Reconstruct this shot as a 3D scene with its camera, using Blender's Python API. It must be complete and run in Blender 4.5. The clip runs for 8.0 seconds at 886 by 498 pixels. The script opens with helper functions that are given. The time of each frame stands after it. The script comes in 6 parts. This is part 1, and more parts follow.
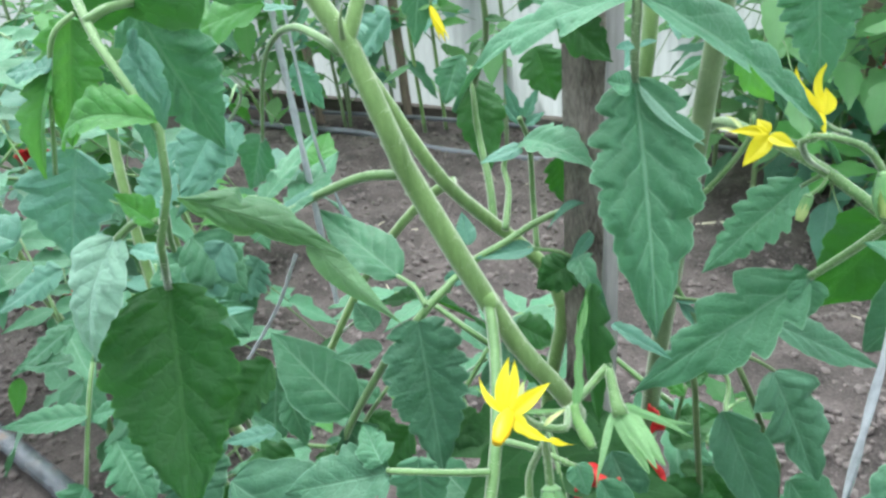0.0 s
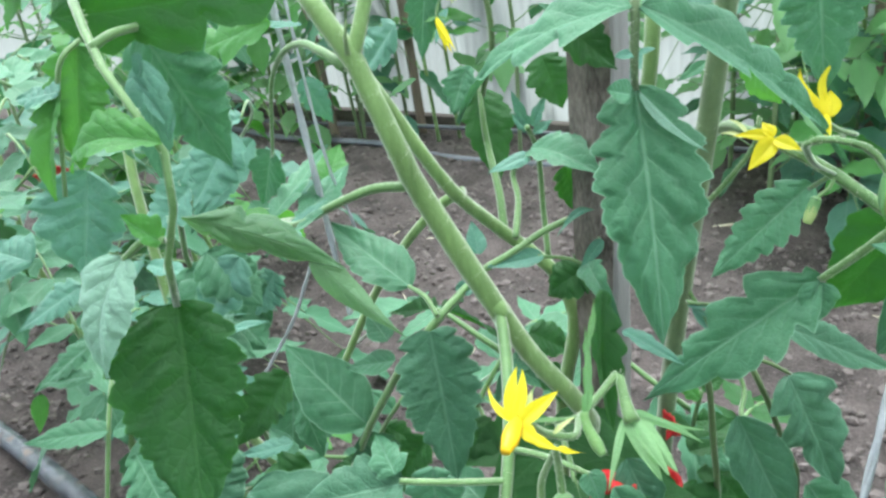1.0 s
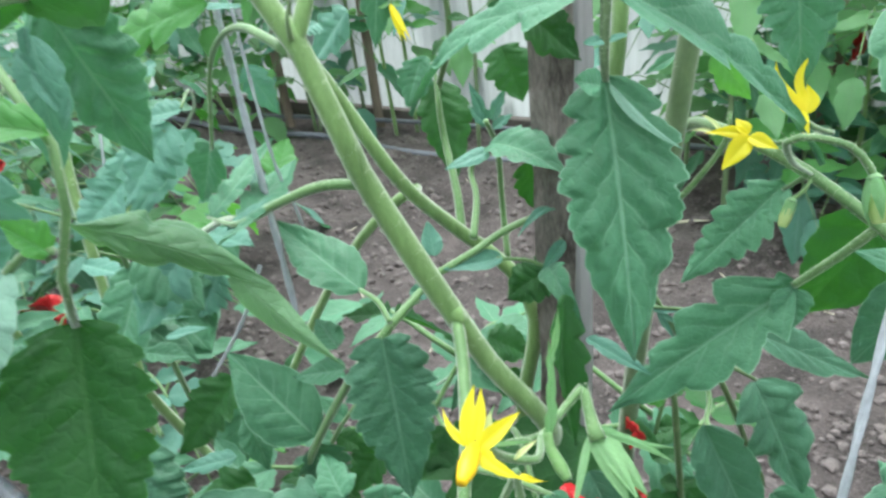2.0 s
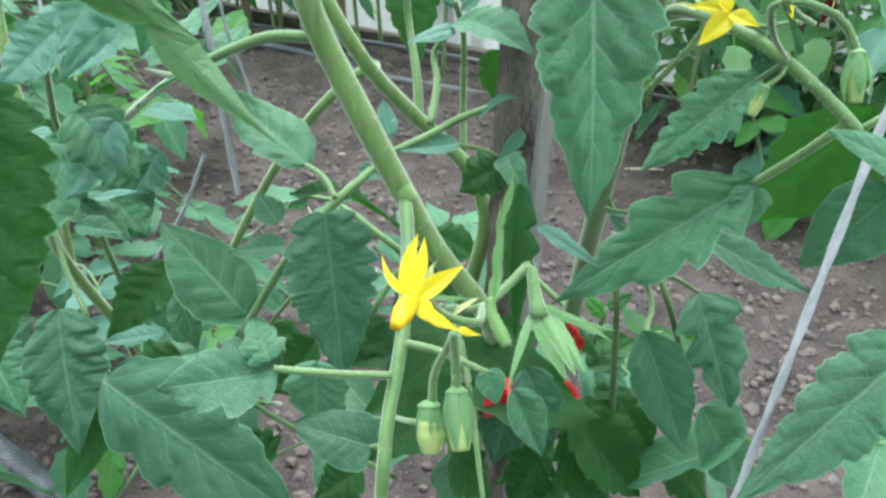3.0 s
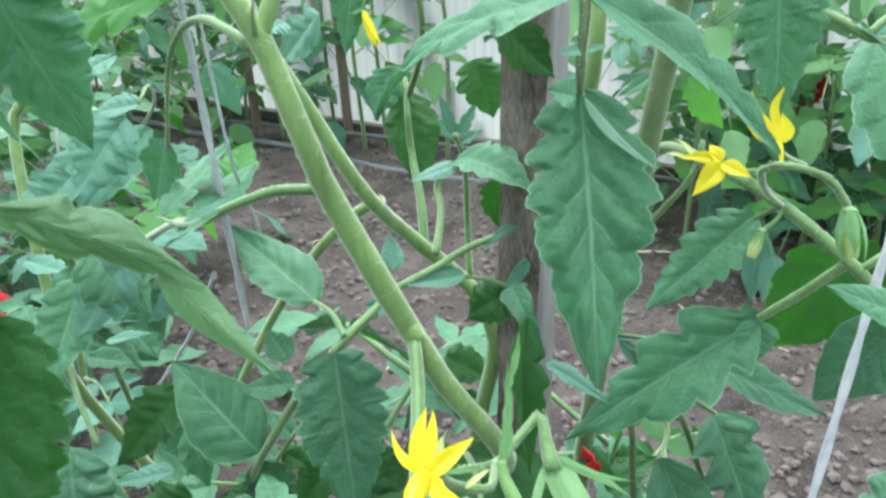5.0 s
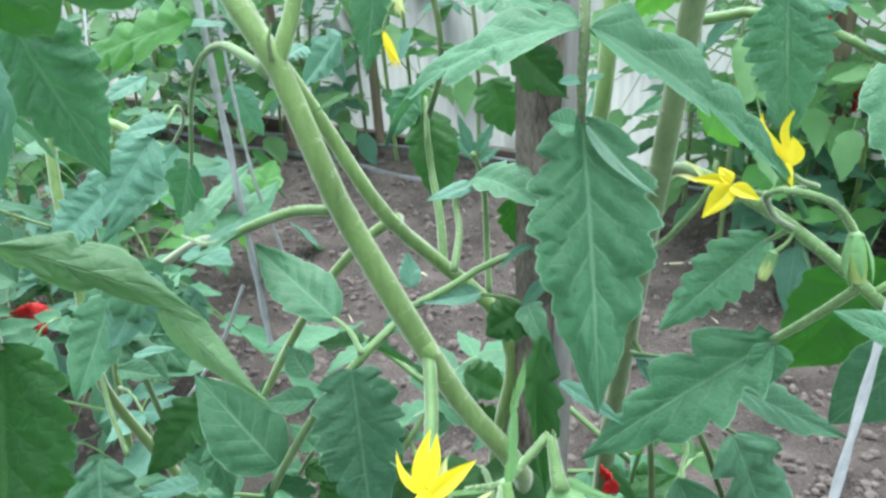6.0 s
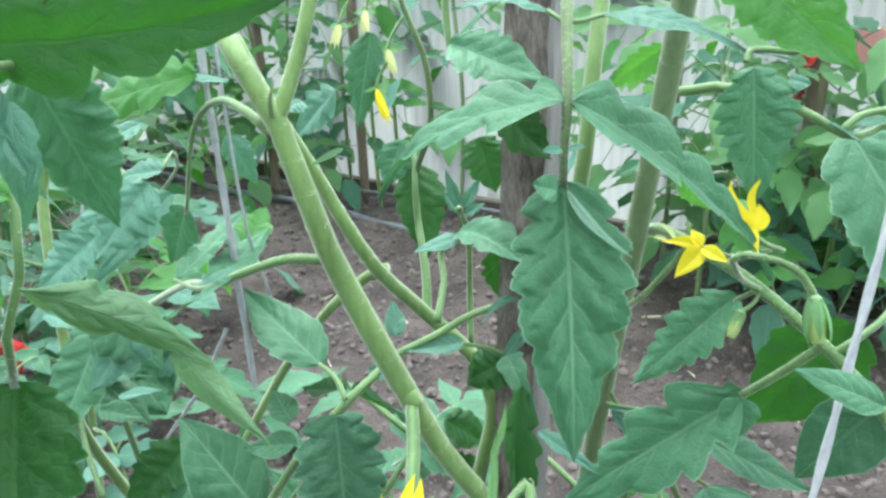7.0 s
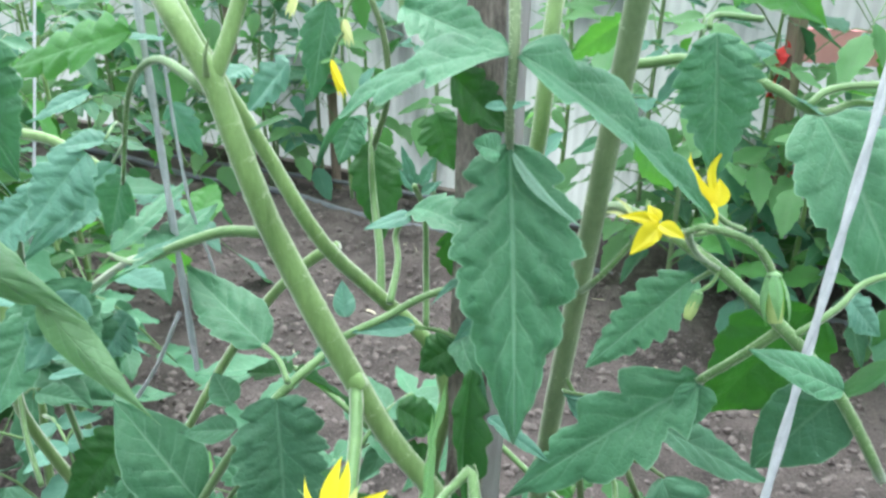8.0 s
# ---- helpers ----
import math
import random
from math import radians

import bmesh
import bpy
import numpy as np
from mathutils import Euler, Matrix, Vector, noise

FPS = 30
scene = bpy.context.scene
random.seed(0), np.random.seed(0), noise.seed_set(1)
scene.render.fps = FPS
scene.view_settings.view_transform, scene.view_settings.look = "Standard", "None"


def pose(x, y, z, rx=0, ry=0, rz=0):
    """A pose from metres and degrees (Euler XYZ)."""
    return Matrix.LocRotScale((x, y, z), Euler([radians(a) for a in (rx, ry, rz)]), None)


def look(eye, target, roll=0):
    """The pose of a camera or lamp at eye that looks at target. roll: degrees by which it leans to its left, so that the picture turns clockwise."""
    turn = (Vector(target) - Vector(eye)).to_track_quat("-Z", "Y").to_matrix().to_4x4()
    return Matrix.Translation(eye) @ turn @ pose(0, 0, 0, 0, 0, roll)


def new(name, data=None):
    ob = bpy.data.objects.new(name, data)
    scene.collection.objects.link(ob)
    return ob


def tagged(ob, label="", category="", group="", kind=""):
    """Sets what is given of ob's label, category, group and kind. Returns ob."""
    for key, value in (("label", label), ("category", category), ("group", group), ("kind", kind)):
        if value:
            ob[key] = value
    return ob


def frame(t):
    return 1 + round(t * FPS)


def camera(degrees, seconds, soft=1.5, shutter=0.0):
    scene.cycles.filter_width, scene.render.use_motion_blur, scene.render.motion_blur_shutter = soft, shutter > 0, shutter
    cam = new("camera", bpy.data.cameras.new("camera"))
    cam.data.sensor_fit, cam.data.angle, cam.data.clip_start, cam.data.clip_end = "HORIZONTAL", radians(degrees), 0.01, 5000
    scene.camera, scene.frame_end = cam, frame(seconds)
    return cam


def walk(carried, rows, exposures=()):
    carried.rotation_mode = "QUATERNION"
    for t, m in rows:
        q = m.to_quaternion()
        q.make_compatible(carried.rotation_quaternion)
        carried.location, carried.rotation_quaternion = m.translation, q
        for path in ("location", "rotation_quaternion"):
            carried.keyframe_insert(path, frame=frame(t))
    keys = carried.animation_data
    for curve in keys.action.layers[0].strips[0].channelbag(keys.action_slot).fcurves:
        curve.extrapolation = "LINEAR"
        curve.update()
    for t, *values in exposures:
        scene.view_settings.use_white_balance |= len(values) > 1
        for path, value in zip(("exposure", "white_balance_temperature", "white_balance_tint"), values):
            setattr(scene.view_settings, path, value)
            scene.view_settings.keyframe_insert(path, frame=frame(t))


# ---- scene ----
cam = camera(62.0, 8.0, soft=2.7, shutter=0.5)
PATH = [
    (0, (-0.0046, -0.0275, 0.7737), (-0.0907, 0.8553, 0.3118), -6.75),
    (0.5, (-0.0036, -0.0282, 0.7712), (-0.1055, 0.8575, 0.3183), -7.65),
    (1, (-0.0009, -0.0286, 0.7750), (-0.1093, 0.8581, 0.3254), -8.65),
    (1.2, (0.0010, -0.0263, 0.7746), (-0.1101, 0.8611, 0.3273), -9.70),
    (2.3, (-0.0010, -0.0010, 0.7611), (-0.0136, 0.8755, 0.2799), -4.64),
    (2.5, (0.0005, 0.0014, 0.7547), (0.0162, 0.8649, 0.2505), -3.04),
    (3, (-0.0017, -0.0077, 0.7392), (0.0070, 0.8351, 0.2011), 0.21),
    (3.5, (0.0002, -0.0033, 0.7457), (0.0147, 0.8434, 0.2139), -0.83),
    (4, (-0.0012, -0.0024, 0.7436), (0.0016, 0.8547, 0.2284), -1.47),
    (4.5, (0.0000, 0.0000, 0.7500), (0.0000, 0.8829, 0.2805), -2.00),
    (5, (-0.0001, 0.0016, 0.7610), (-0.0026, 0.8978, 0.3173), -2.43),
    (5.2, (-0.0010, -0.0001, 0.7639), (-0.0358, 0.8973, 0.3240), -3.75),
    (6.3, (0.0097, 0.0002, 0.7662), (-0.0417, 0.9081, 0.3502), -3.28),
    (6.5, (0.0081, -0.0053, 0.7671), (-0.0274, 0.9103, 0.3668), -1.73),
    (7, (0.0061, -0.0104, 0.7726), (-0.0134, 0.9173, 0.3999), -1.34),
    (7.5, (0.0130, -0.0052, 0.7686), (0.0136, 0.9269, 0.4064), -0.22),
    (8, (0.0159, 0.0013, 0.7599), (0.0311, 0.9262, 0.3801), 0.60),
]
walk(cam, [(t, look(eye, target, roll)) for t, eye, target, roll in PATH], exposures=[(0.0, 1.05), (1.2, 1.05), (3.0, 0.93), (4.0, 0.96), (5.0, 1.04), (8.0, 1.09)])

# ---- light: a bright overcast day through the plastic of the greenhouse ----
world = bpy.data.worlds.new("sky")
scene.world = world
world.use_nodes = True
wn = world.node_tree.nodes
sky = wn.new("ShaderNodeTexSky")
sky.sky_type, sky.sun_disc = "NISHITA", False
sky.sun_elevation, sky.sun_rotation = radians(70), radians(12)
sky.air_density, sky.dust_density = 1.0, 3.0
world.node_tree.links.new(sky.outputs[0], wn["Background"].inputs[0])
wn["Background"].inputs[1].default_value = 0.108
sun = new("sun", bpy.data.lights.new("sun", "SUN"))
sun.data.energy, sun.data.angle, sun.data.color = 2.8, radians(42), (0.945, 0.985, 1.0)
sun.matrix_world = look((-0.3, 1.45, 4.0), (0, 0, 0))


# ---- materials ----
def nodes(name, rough=0.6):
    m = bpy.data.materials.new(name)
    m.use_nodes = True
    b = m.node_tree.nodes["Principled BSDF"]
    b.inputs["Roughness"].default_value = rough
    return m, m.node_tree.nodes, m.node_tree.links, b


def add(n, kind, **values):
    node = n.new(kind)
    for key, value in values.items():
        node.inputs[key].default_value = value
    return node


def ramp(n, stops):
    r = n.new("ShaderNodeValToRGB")
    while len(r.color_ramp.elements) < len(stops):
        r.color_ramp.elements.new(0.5)
    for e, (p, c) in zip(r.color_ramp.elements, stops):
        e.position, e.color = p, (*c, 1)
    return r


def math_node(n, l, op, a, b=None):
    m = n.new("ShaderNodeMath")
    m.operation = op
    for k, v in enumerate((a, b)):
        if v is None:
            continue
        if isinstance(v, (int, float)):
            m.inputs[k].default_value = v
        else:
            l.new(v, m.inputs[k])
    return m.outputs[0]


def mix_colour(n, l, f, a, b):
    m = n.new("ShaderNodeMix")
    m.data_type = "RGBA"
    for k, v in ((0, f), (6, a), (7, b)):
        if isinstance(v, (int, float)):
            m.inputs[k].default_value = v
        elif isinstance(v, tuple):
            m.inputs[k].default_value = (*v, 1)
        else:
            l.new(v, m.inputs[k])
    return m.outputs[2]


def smooth_step(n, l, value, a, b, low, high):
    r = n.new("ShaderNodeMapRange")
    r.interpolation_type = "SMOOTHSTEP"
    for k, v in enumerate((a, b, low, high)):
        r.inputs[k + 1].default_value = v
    l.new(value, r.inputs[0])
    return r.outputs[0]


def leaf_material(name, dark, light, vein, through_col, glow=0.35, veins=6.5, rough=0.5, strong=0.55, relief=0.7, sheen=0.2, rim_light=0.8):
    """A leaf: mottled green, pale veins that run forward from the midrib, a fine net between them, light that shines through."""
    m, n, l, b = nodes(name, rough)
    tc = n.new("ShaderNodeTexCoord")
    sep = n.new("ShaderNodeSeparateXYZ")
    l.new(tc.outputs["UV"], sep.inputs[0])
    across = math_node(n, l, "ABSOLUTE", math_node(n, l, "SUBTRACT", math_node(n, l, "MULTIPLY", sep.outputs[0], 2.0), 1.0))
    wig = add(n, "ShaderNodeTexNoise", Scale=7.0, Detail=2.0)
    l.new(tc.outputs["UV"], wig.inputs["Vector"])
    run = math_node(n, l, "SUBTRACT", sep.outputs[1], math_node(n, l, "MULTIPLY", across, 0.24))
    run = math_node(n, l, "ADD", run, math_node(n, l, "MULTIPLY", math_node(n, l, "LESS_THAN", sep.outputs[0], 0.5), 0.035))
    run = math_node(n, l, "ADD", run, math_node(n, l, "MULTIPLY", math_node(n, l, "SUBTRACT", wig.outputs[0], 0.5), 0.035))
    wave = math_node(n, l, "ABSOLUTE", math_node(n, l, "SINE", math_node(n, l, "MULTIPLY", run, math.pi * veins)))
    side = smooth_step(n, l, wave, 0.0, 0.34, 1.0, 0.0)
    midrib = smooth_step(n, l, across, 0.014, 0.065, 0.75, 0.0)
    fade = math_node(n, l, "MULTIPLY", side, math_node(n, l, "SUBTRACT", 0.50, math_node(n, l, "MULTIPLY", across, 0.48)))
    lines = math_node(n, l, "MAXIMUM", fade, midrib)
    net = add(n, "ShaderNodeTexVoronoi", Scale=330.0)
    net.feature = "DISTANCE_TO_EDGE"
    l.new(tc.outputs["Object"], net.inputs["Vector"])
    mesh_of_veins = smooth_step(n, l, net.outputs[0], 0.0, 0.16, 1.0, 0.0)
    grain = add(n, "ShaderNodeTexNoise", Scale=260.0, Detail=5.0, Roughness=0.6)
    l.new(tc.outputs["Object"], grain.inputs["Vector"])
    patch = add(n, "ShaderNodeTexNoise", Scale=34.0, Detail=3.0)
    l.new(tc.outputs["Object"], patch.inputs["Vector"])
    info = n.new("ShaderNodeObjectInfo")
    tone = math_node(n, l, "ADD", math_node(n, l, "MULTIPLY", patch.outputs[0], 0.50), math_node(n, l, "MULTIPLY", grain.outputs[0], 0.46))
    tone = math_node(n, l, "ADD", tone, math_node(n, l, "MULTIPLY", info.outputs["Random"], 0.40))
    r = ramp(n, [(0.43, dark), (0.98, light)])
    l.new(tone, r.inputs[0])
    col = mix_colour(n, l, math_node(n, l, "MULTIPLY", mesh_of_veins, 0.05 * strong), r.outputs[0], vein)
    col = mix_colour(n, l, math_node(n, l, "MULTIPLY", lines, strong), col, vein)
    # Edge lightened: rim light on the leaf margin is put into the colour.
    col = mix_colour(n, l, smooth_step(n, l, across, 0.955, 0.99, 0.0, rim_light), col, vein)
    l.new(col, b.inputs["Base Color"])
    b.inputs["Sheen Weight"].default_value, b.inputs["Sheen Roughness"].default_value = sheen, 0.5
    b.inputs["Sheen Tint"].default_value = (0.66, 0.98, 0.92, 1)
    b.inputs["Specular IOR Level"].default_value = 0.4
    h = math_node(n, l, "ADD", math_node(n, l, "MULTIPLY", lines, -0.5), math_node(n, l, "MULTIPLY", mesh_of_veins, -0.14))
    h = math_node(n, l, "ADD", h, math_node(n, l, "MULTIPLY", grain.outputs[0], 0.45))
    bump = add(n, "ShaderNodeBump", Strength=relief, Distance=0.0010)
    l.new(h, bump.inputs["Height"])
    l.new(bump.outputs[0], b.inputs["Normal"])
    tr = n.new("ShaderNodeBsdfTranslucent")
    l.new(mix_colour(n, l, math_node(n, l, "MULTIPLY", lines, 0.35), through_col, tuple(0.45 * v for v in through_col)), tr.inputs[0])
    ms = n.new("ShaderNodeMixShader")
    ms.inputs[0].default_value = glow
    l.new(b.outputs[0], ms.inputs[1])
    l.new(tr.outputs[0], ms.inputs[2])
    l.new(ms.outputs[0], n["Material Output"].inputs[0])
    return m


def mottled(name, dark, light, scale=60.0, rough=0.6, bump=0.3, distance=0.001, stretch=(1, 1, 1), sheen=0.0, fine=6.0, metal=0.0, low=0.3, high=0.75):
    """A solid surface with two scales of mottling and a fine relief."""
    m, n, l, b = nodes(name, rough)
    tc = n.new("ShaderNodeTexCoord")
    mp = n.new("ShaderNodeMapping")
    mp.inputs["Scale"].default_value = stretch
    l.new(tc.outputs["Object"], mp.inputs[0])
    a = add(n, "ShaderNodeTexNoise", Scale=scale, Detail=4.0)
    c = add(n, "ShaderNodeTexNoise", Scale=scale * fine, Detail=6.0, Roughness=0.65)
    for t in (a, c):
        l.new(mp.outputs[0], t.inputs["Vector"])
    tone = math_node(n, l, "ADD", math_node(n, l, "MULTIPLY", a.outputs[0], 0.55), math_node(n, l, "MULTIPLY", c.outputs[0], 0.45))
    r = ramp(n, [(low, dark), (high, light)])
    l.new(tone, r.inputs[0])
    l.new(r.outputs[0], b.inputs["Base Color"])
    b.inputs["Metallic"].default_value = metal
    if sheen:
        b.inputs["Sheen Weight"].default_value, b.inputs["Sheen Roughness"].default_value = sheen, 0.4
    bp = add(n, "ShaderNodeBump", Strength=bump, Distance=distance)
    l.new(tone, bp.inputs["Height"])
    l.new(bp.outputs[0], b.inputs["Normal"])
    return m


LEAF = leaf_material("leaf_green", (0.031, 0.132, 0.062), (0.088, 0.262, 0.144), (0.23, 0.43, 0.29), (0.052, 0.22, 0.060), glow=0.23, strong=0.62)
# Darkened copy of LEAF: the shade on lower leaves is put into the colour.
LEAF_SHADED = leaf_material("leaf_shaded", (0.022, 0.098, 0.048), (0.060, 0.182, 0.106), (0.17, 0.34, 0.22), (0.040, 0.17, 0.040), glow=0.22)
LEAF_PALE = leaf_material("leaf_pale", (0.048, 0.166, 0.116), (0.108, 0.278, 0.214), (0.21, 0.42, 0.30), (0.09, 0.30, 0.11), glow=0.28, strong=0.45, sheen=0.26)
LEAF_LIME = leaf_material("leaf_lime", (0.042, 0.200, 0.040), (0.090, 0.295, 0.080), (0.18, 0.40, 0.13), (0.12, 0.40, 0.045), glow=0.46, strong=0.4)
# Dark copy for low, inner and underside leaves: their shade is in the colour.
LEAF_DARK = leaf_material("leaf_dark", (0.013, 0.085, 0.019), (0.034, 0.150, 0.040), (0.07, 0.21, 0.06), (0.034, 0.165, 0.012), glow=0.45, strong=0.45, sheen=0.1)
# Whitened leaf: light from above is put in the colour; also the rolled margin.
LEAF_PALE_LIT = leaf_material("leaf_pale_lit", (0.150, 0.310, 0.215), (0.270, 0.460, 0.360), (0.36, 0.54, 0.44), (0.16, 0.40, 0.20), glow=0.28, strong=0.4, sheen=0.35)
LEAF_UNDER = leaf_material("leaf_underside", (0.042, 0.118, 0.050), (0.118, 0.240, 0.120), (0.19, 0.33, 0.17), (0.16, 0.42, 0.10), glow=0.30, strong=0.5)
# Lightened green: the daylight through the rear wall is put into its colour.
LEAF_BACKLIT = leaf_material("leaf_backlit", (0.085, 0.235, 0.095), (0.175, 0.370, 0.170), (0.26, 0.44, 0.24), (0.24, 0.58, 0.16), glow=0.52, strong=0.3, sheen=0.3)
STEM = mottled("stem_green", (0.100, 0.202, 0.052), (0.240, 0.405, 0.138), 80, 0.6, 0.6, 0.0010, sheen=0.9, stretch=(3, 3, 0.35))
STEM_DARK = mottled("stem_dark", (0.055, 0.115, 0.035), (0.130, 0.210, 0.075), 60, 0.55, 0.3, 0.0006, sheen=0.5)
STALK = mottled("stalk_green", (0.070, 0.170, 0.050), (0.165, 0.300, 0.110), 90, 0.5, 0.25, 0.0005, sheen=0.6)
PETAL = leaf_material("petal_yellow", (0.76, 0.64, 0.006), (0.88, 0.78, 0.03), (0.85, 0.68, 0.01), (0.90, 0.75, 0.02), glow=0.4, veins=3.0, strong=0.0, relief=0.12)
ANTHER = mottled("anther_yellow", (0.75, 0.44, 0.003), (0.86, 0.58, 0.01), 300, 0.5, 0.2, 0.0004)
PETAL_PALE = leaf_material("petal_pale", (0.54, 0.60, 0.26), (0.68, 0.72, 0.38), (0.55, 0.60, 0.25), (0.70, 0.76, 0.32), glow=0.4, veins=3.0, strong=0.0, relief=0.12)
SEPAL = leaf_material("sepal_green", (0.14, 0.33, 0.14), (0.25, 0.46, 0.22), (0.25, 0.45, 0.16), (0.2, 0.5, 0.08), veins=4.0, strong=0.25)
SOIL = mottled("soil", (0.024, 0.020, 0.019), (0.150, 0.124, 0.120), 9.0, 0.95, 1.0, 0.016, fine=22.0, low=0.37, high=0.64)
CLOD = mottled("soil_clod", (0.060, 0.051, 0.049), (0.230, 0.196, 0.190), 40.0, 0.95, 0.8, 0.004)
WOOD_GREY = mottled("wood_planed", (0.21, 0.20, 0.205), (0.40, 0.39, 0.405), 22, 0.8, 0.4, 0.001, stretch=(6, 6, 0.6))
WOOD_ROUGH = mottled("wood_rough", (0.070, 0.056, 0.049), (0.370, 0.318, 0.295), 40, 0.9, 1.0, 0.004, stretch=(3, 3, 0.8), low=0.38, high=0.64)
WOOD_BROWN = mottled("wood_brown", (0.16, 0.115, 0.088), (0.36, 0.285, 0.235), 24, 0.85, 0.6, 0.002, stretch=(5, 5, 0.5))
# Dark colour of the strip that stands for shade at the wall's foot.
SHADE_DARK = mottled("shade_dark", (0.060, 0.050, 0.045), (0.190, 0.165, 0.150), 14, 0.9, 0.7, 0.003, stretch=(1, 1, 3))
HOSE = mottled("hose_grey", (0.085, 0.095, 0.115), (0.20, 0.22, 0.26), 14, 0.45, 0.2, 0.001)
TWINE = mottled("twine_white", (0.36, 0.39, 0.43), (0.62, 0.65, 0.70), 260, 0.7, 0.5, 0.0006)
RIBBON = mottled("ribbon_red", (0.42, 0.006, 0.010), (0.70, 0.020, 0.025), 30, 0.45, 0.4, 0.002)
PINK = mottled("paint_pink", (0.66, 0.25, 0.28), (0.80, 0.40, 0.42), 8, 0.6, 0.2, 0.002)
STRAW = mottled("straw_dry", (0.48, 0.42, 0.30), (0.80, 0.76, 0.62), 80, 0.7, 0.3, 0.001)


def sheet_material(name, low, high):
    """Milky plastic sheet: daylight glows through it."""
    m, n, l, b = nodes(name, 0.35)
    tc = n.new("ShaderNodeTexCoord")
    noise_a = add(n, "ShaderNodeTexNoise", Scale=2.2, Detail=5.0, Roughness=0.6)
    l.new(tc.outputs["Object"], noise_a.inputs["Vector"])
    r = ramp(n, [(0.3, low), (0.7, high)])
    l.new(noise_a.outputs[0], r.inputs[0])
    l.new(r.outputs[0], b.inputs["Base Color"])
    tr = n.new("ShaderNodeBsdfTranslucent")
    l.new(r.outputs[0], tr.inputs[0])
    ms = n.new("ShaderNodeMixShader")
    ms.inputs[0].default_value = 0.85
    l.new(b.outputs[0], ms.inputs[1])
    l.new(tr.outputs[0], ms.inputs[2])
    l.new(ms.outputs[0], n["Material Output"].inputs[0])
    return m


SHEET = sheet_material("plastic_sheet", (0.88, 0.92, 0.89), (0.95, 0.97, 0.96))
# Darker copy of the sheet: its colour dims the glow of the rear wall.
SHEET_DIMMED = sheet_material("plastic_sheet_dimmed", (0.42, 0.47, 0.46), (0.58, 0.63, 0.615))
STEM_B = mottled("stem_pale", (0.115, 0.190, 0.085), (0.255, 0.355, 0.180), 60, 0.6, 0.6, 0.0010, sheen=0.3, stretch=(2, 2, 0.6))


def clear_plastic():
    """Clear plastic gone milky and dirty in patches."""
    m, n, l, b = nodes("clear_plastic", 0.18)
    tc = n.new("ShaderNodeTexCoord")
    a = add(n, "ShaderNodeTexNoise", Scale=26.0, Detail=5.0, Roughness=0.6)
    l.new(tc.outputs["Object"], a.inputs["Vector"])
    r = ramp(n, [(0.42, (0.42, 0.47, 0.54)), (0.56, (0.22, 0.24, 0.27)), (0.68, (0.26, 0.19, 0.15))])
    l.new(a.outputs[0], r.inputs[0])
    l.new(r.outputs[0], b.inputs["Base Color"])
    t = ramp(n, [(0.40, (0.9, 0.9, 0.9)), (0.66, (0.3, 0.3, 0.3))])
    l.new(a.outputs[0], t.inputs[0])
    l.new(t.outputs[0], b.inputs["Transmission Weight"])
    b.inputs["IOR"].default_value = 1.45
    return m


CLEAR = clear_plastic()

# ---- building blocks ----
ORIGIN = {}


def thing(name, at, label, category, group="", kind=""):
    ob = new(name)
    ob.location = at
    ob.empty_display_size = 0.02
    ORIGIN[ob.name] = Vector(at)
    return tagged(ob, label, category, group, kind)


def part(name, verts, faces, material, parent=None, label="", uvs=None, origin=None, smooth=True, material_ids=None):
    """One mesh object out of places in the world, under a thing or a part."""
    o = Vector(origin if origin is not None else verts[0])
    me = bpy.data.meshes.new(name)
    v = np.asarray(verts, float) - np.array(o)
    me.from_pydata(v.tolist(), [], faces)
    for m in material if isinstance(material, (list, tuple)) else [material]:
        me.materials.append(m)
    if material_ids is not None:
        me.polygons.foreach_set("material_index", material_ids)
    if smooth:
        me.polygons.foreach_set("use_smooth", [True] * len(me.polygons))
    if uvs is not None:
        layer = me.uv_layers.new(name="map")
        index = np.empty(len(me.loops), int)
        me.loops.foreach_get("vertex_index", index)
        layer.data.foreach_set("uv", np.asarray(uvs, float)[index].ravel())
    ob = new(name, me)
    ORIGIN[ob.name] = o
    if parent is not None:
        ob.parent = parent
        ob.location = o - ORIGIN[parent.name]
    else:
        ob.location = o
    return tagged(ob, label)


def spline(points, n):
    """A smooth line of n + 1 places through the given ones."""
    p = np.asarray(points, float)
    if len(p) == 2:
        t = np.linspace(0, 1, n + 1)[:, None]
        return p[0] * (1 - t) + p[1] * t
    ext = np.vstack([2 * p[0] - p[1], p, 2 * p[-1] - p[-2]])
    seg = np.linalg.norm(np.diff(p, axis=0), axis=1)
    knots = np.r_[0, np.cumsum(seg)] / seg.sum()
    out = []
    for s in np.linspace(0, 1, n + 1):
        k = min(int(np.searchsorted(knots, s, side="right")) - 1, len(p) - 2)
        t = (s - knots[k]) / max(knots[k + 1] - knots[k], 1e-9)
        a, b, c, d = ext[k : k + 4]
        out.append(0.5 * (2 * b + (c - a) * t + (2 * a - 5 * b + 4 * c - d) * t**2 + (3 * b - a - 3 * c + d) * t**3))
    return np.array(out)


def frames_along(line):
    """Two cross directions at each place of a line, turning as little as they can."""
    tang = np.gradient(line, axis=0)
    tang /= np.linalg.norm(tang, axis=1)[:, None] + 1e-12
    ref = np.array([1.0, 0, 0]) if abs(tang[0][0]) < 0.8 else np.array([0, 1.0, 0])
    us = []
    for t in tang:
        ref = ref - t * (ref @ t)
        ref /= np.linalg.norm(ref) + 1e-12
        us.append(ref)
    us = np.array(us)
    return us, np.cross(tang, us)


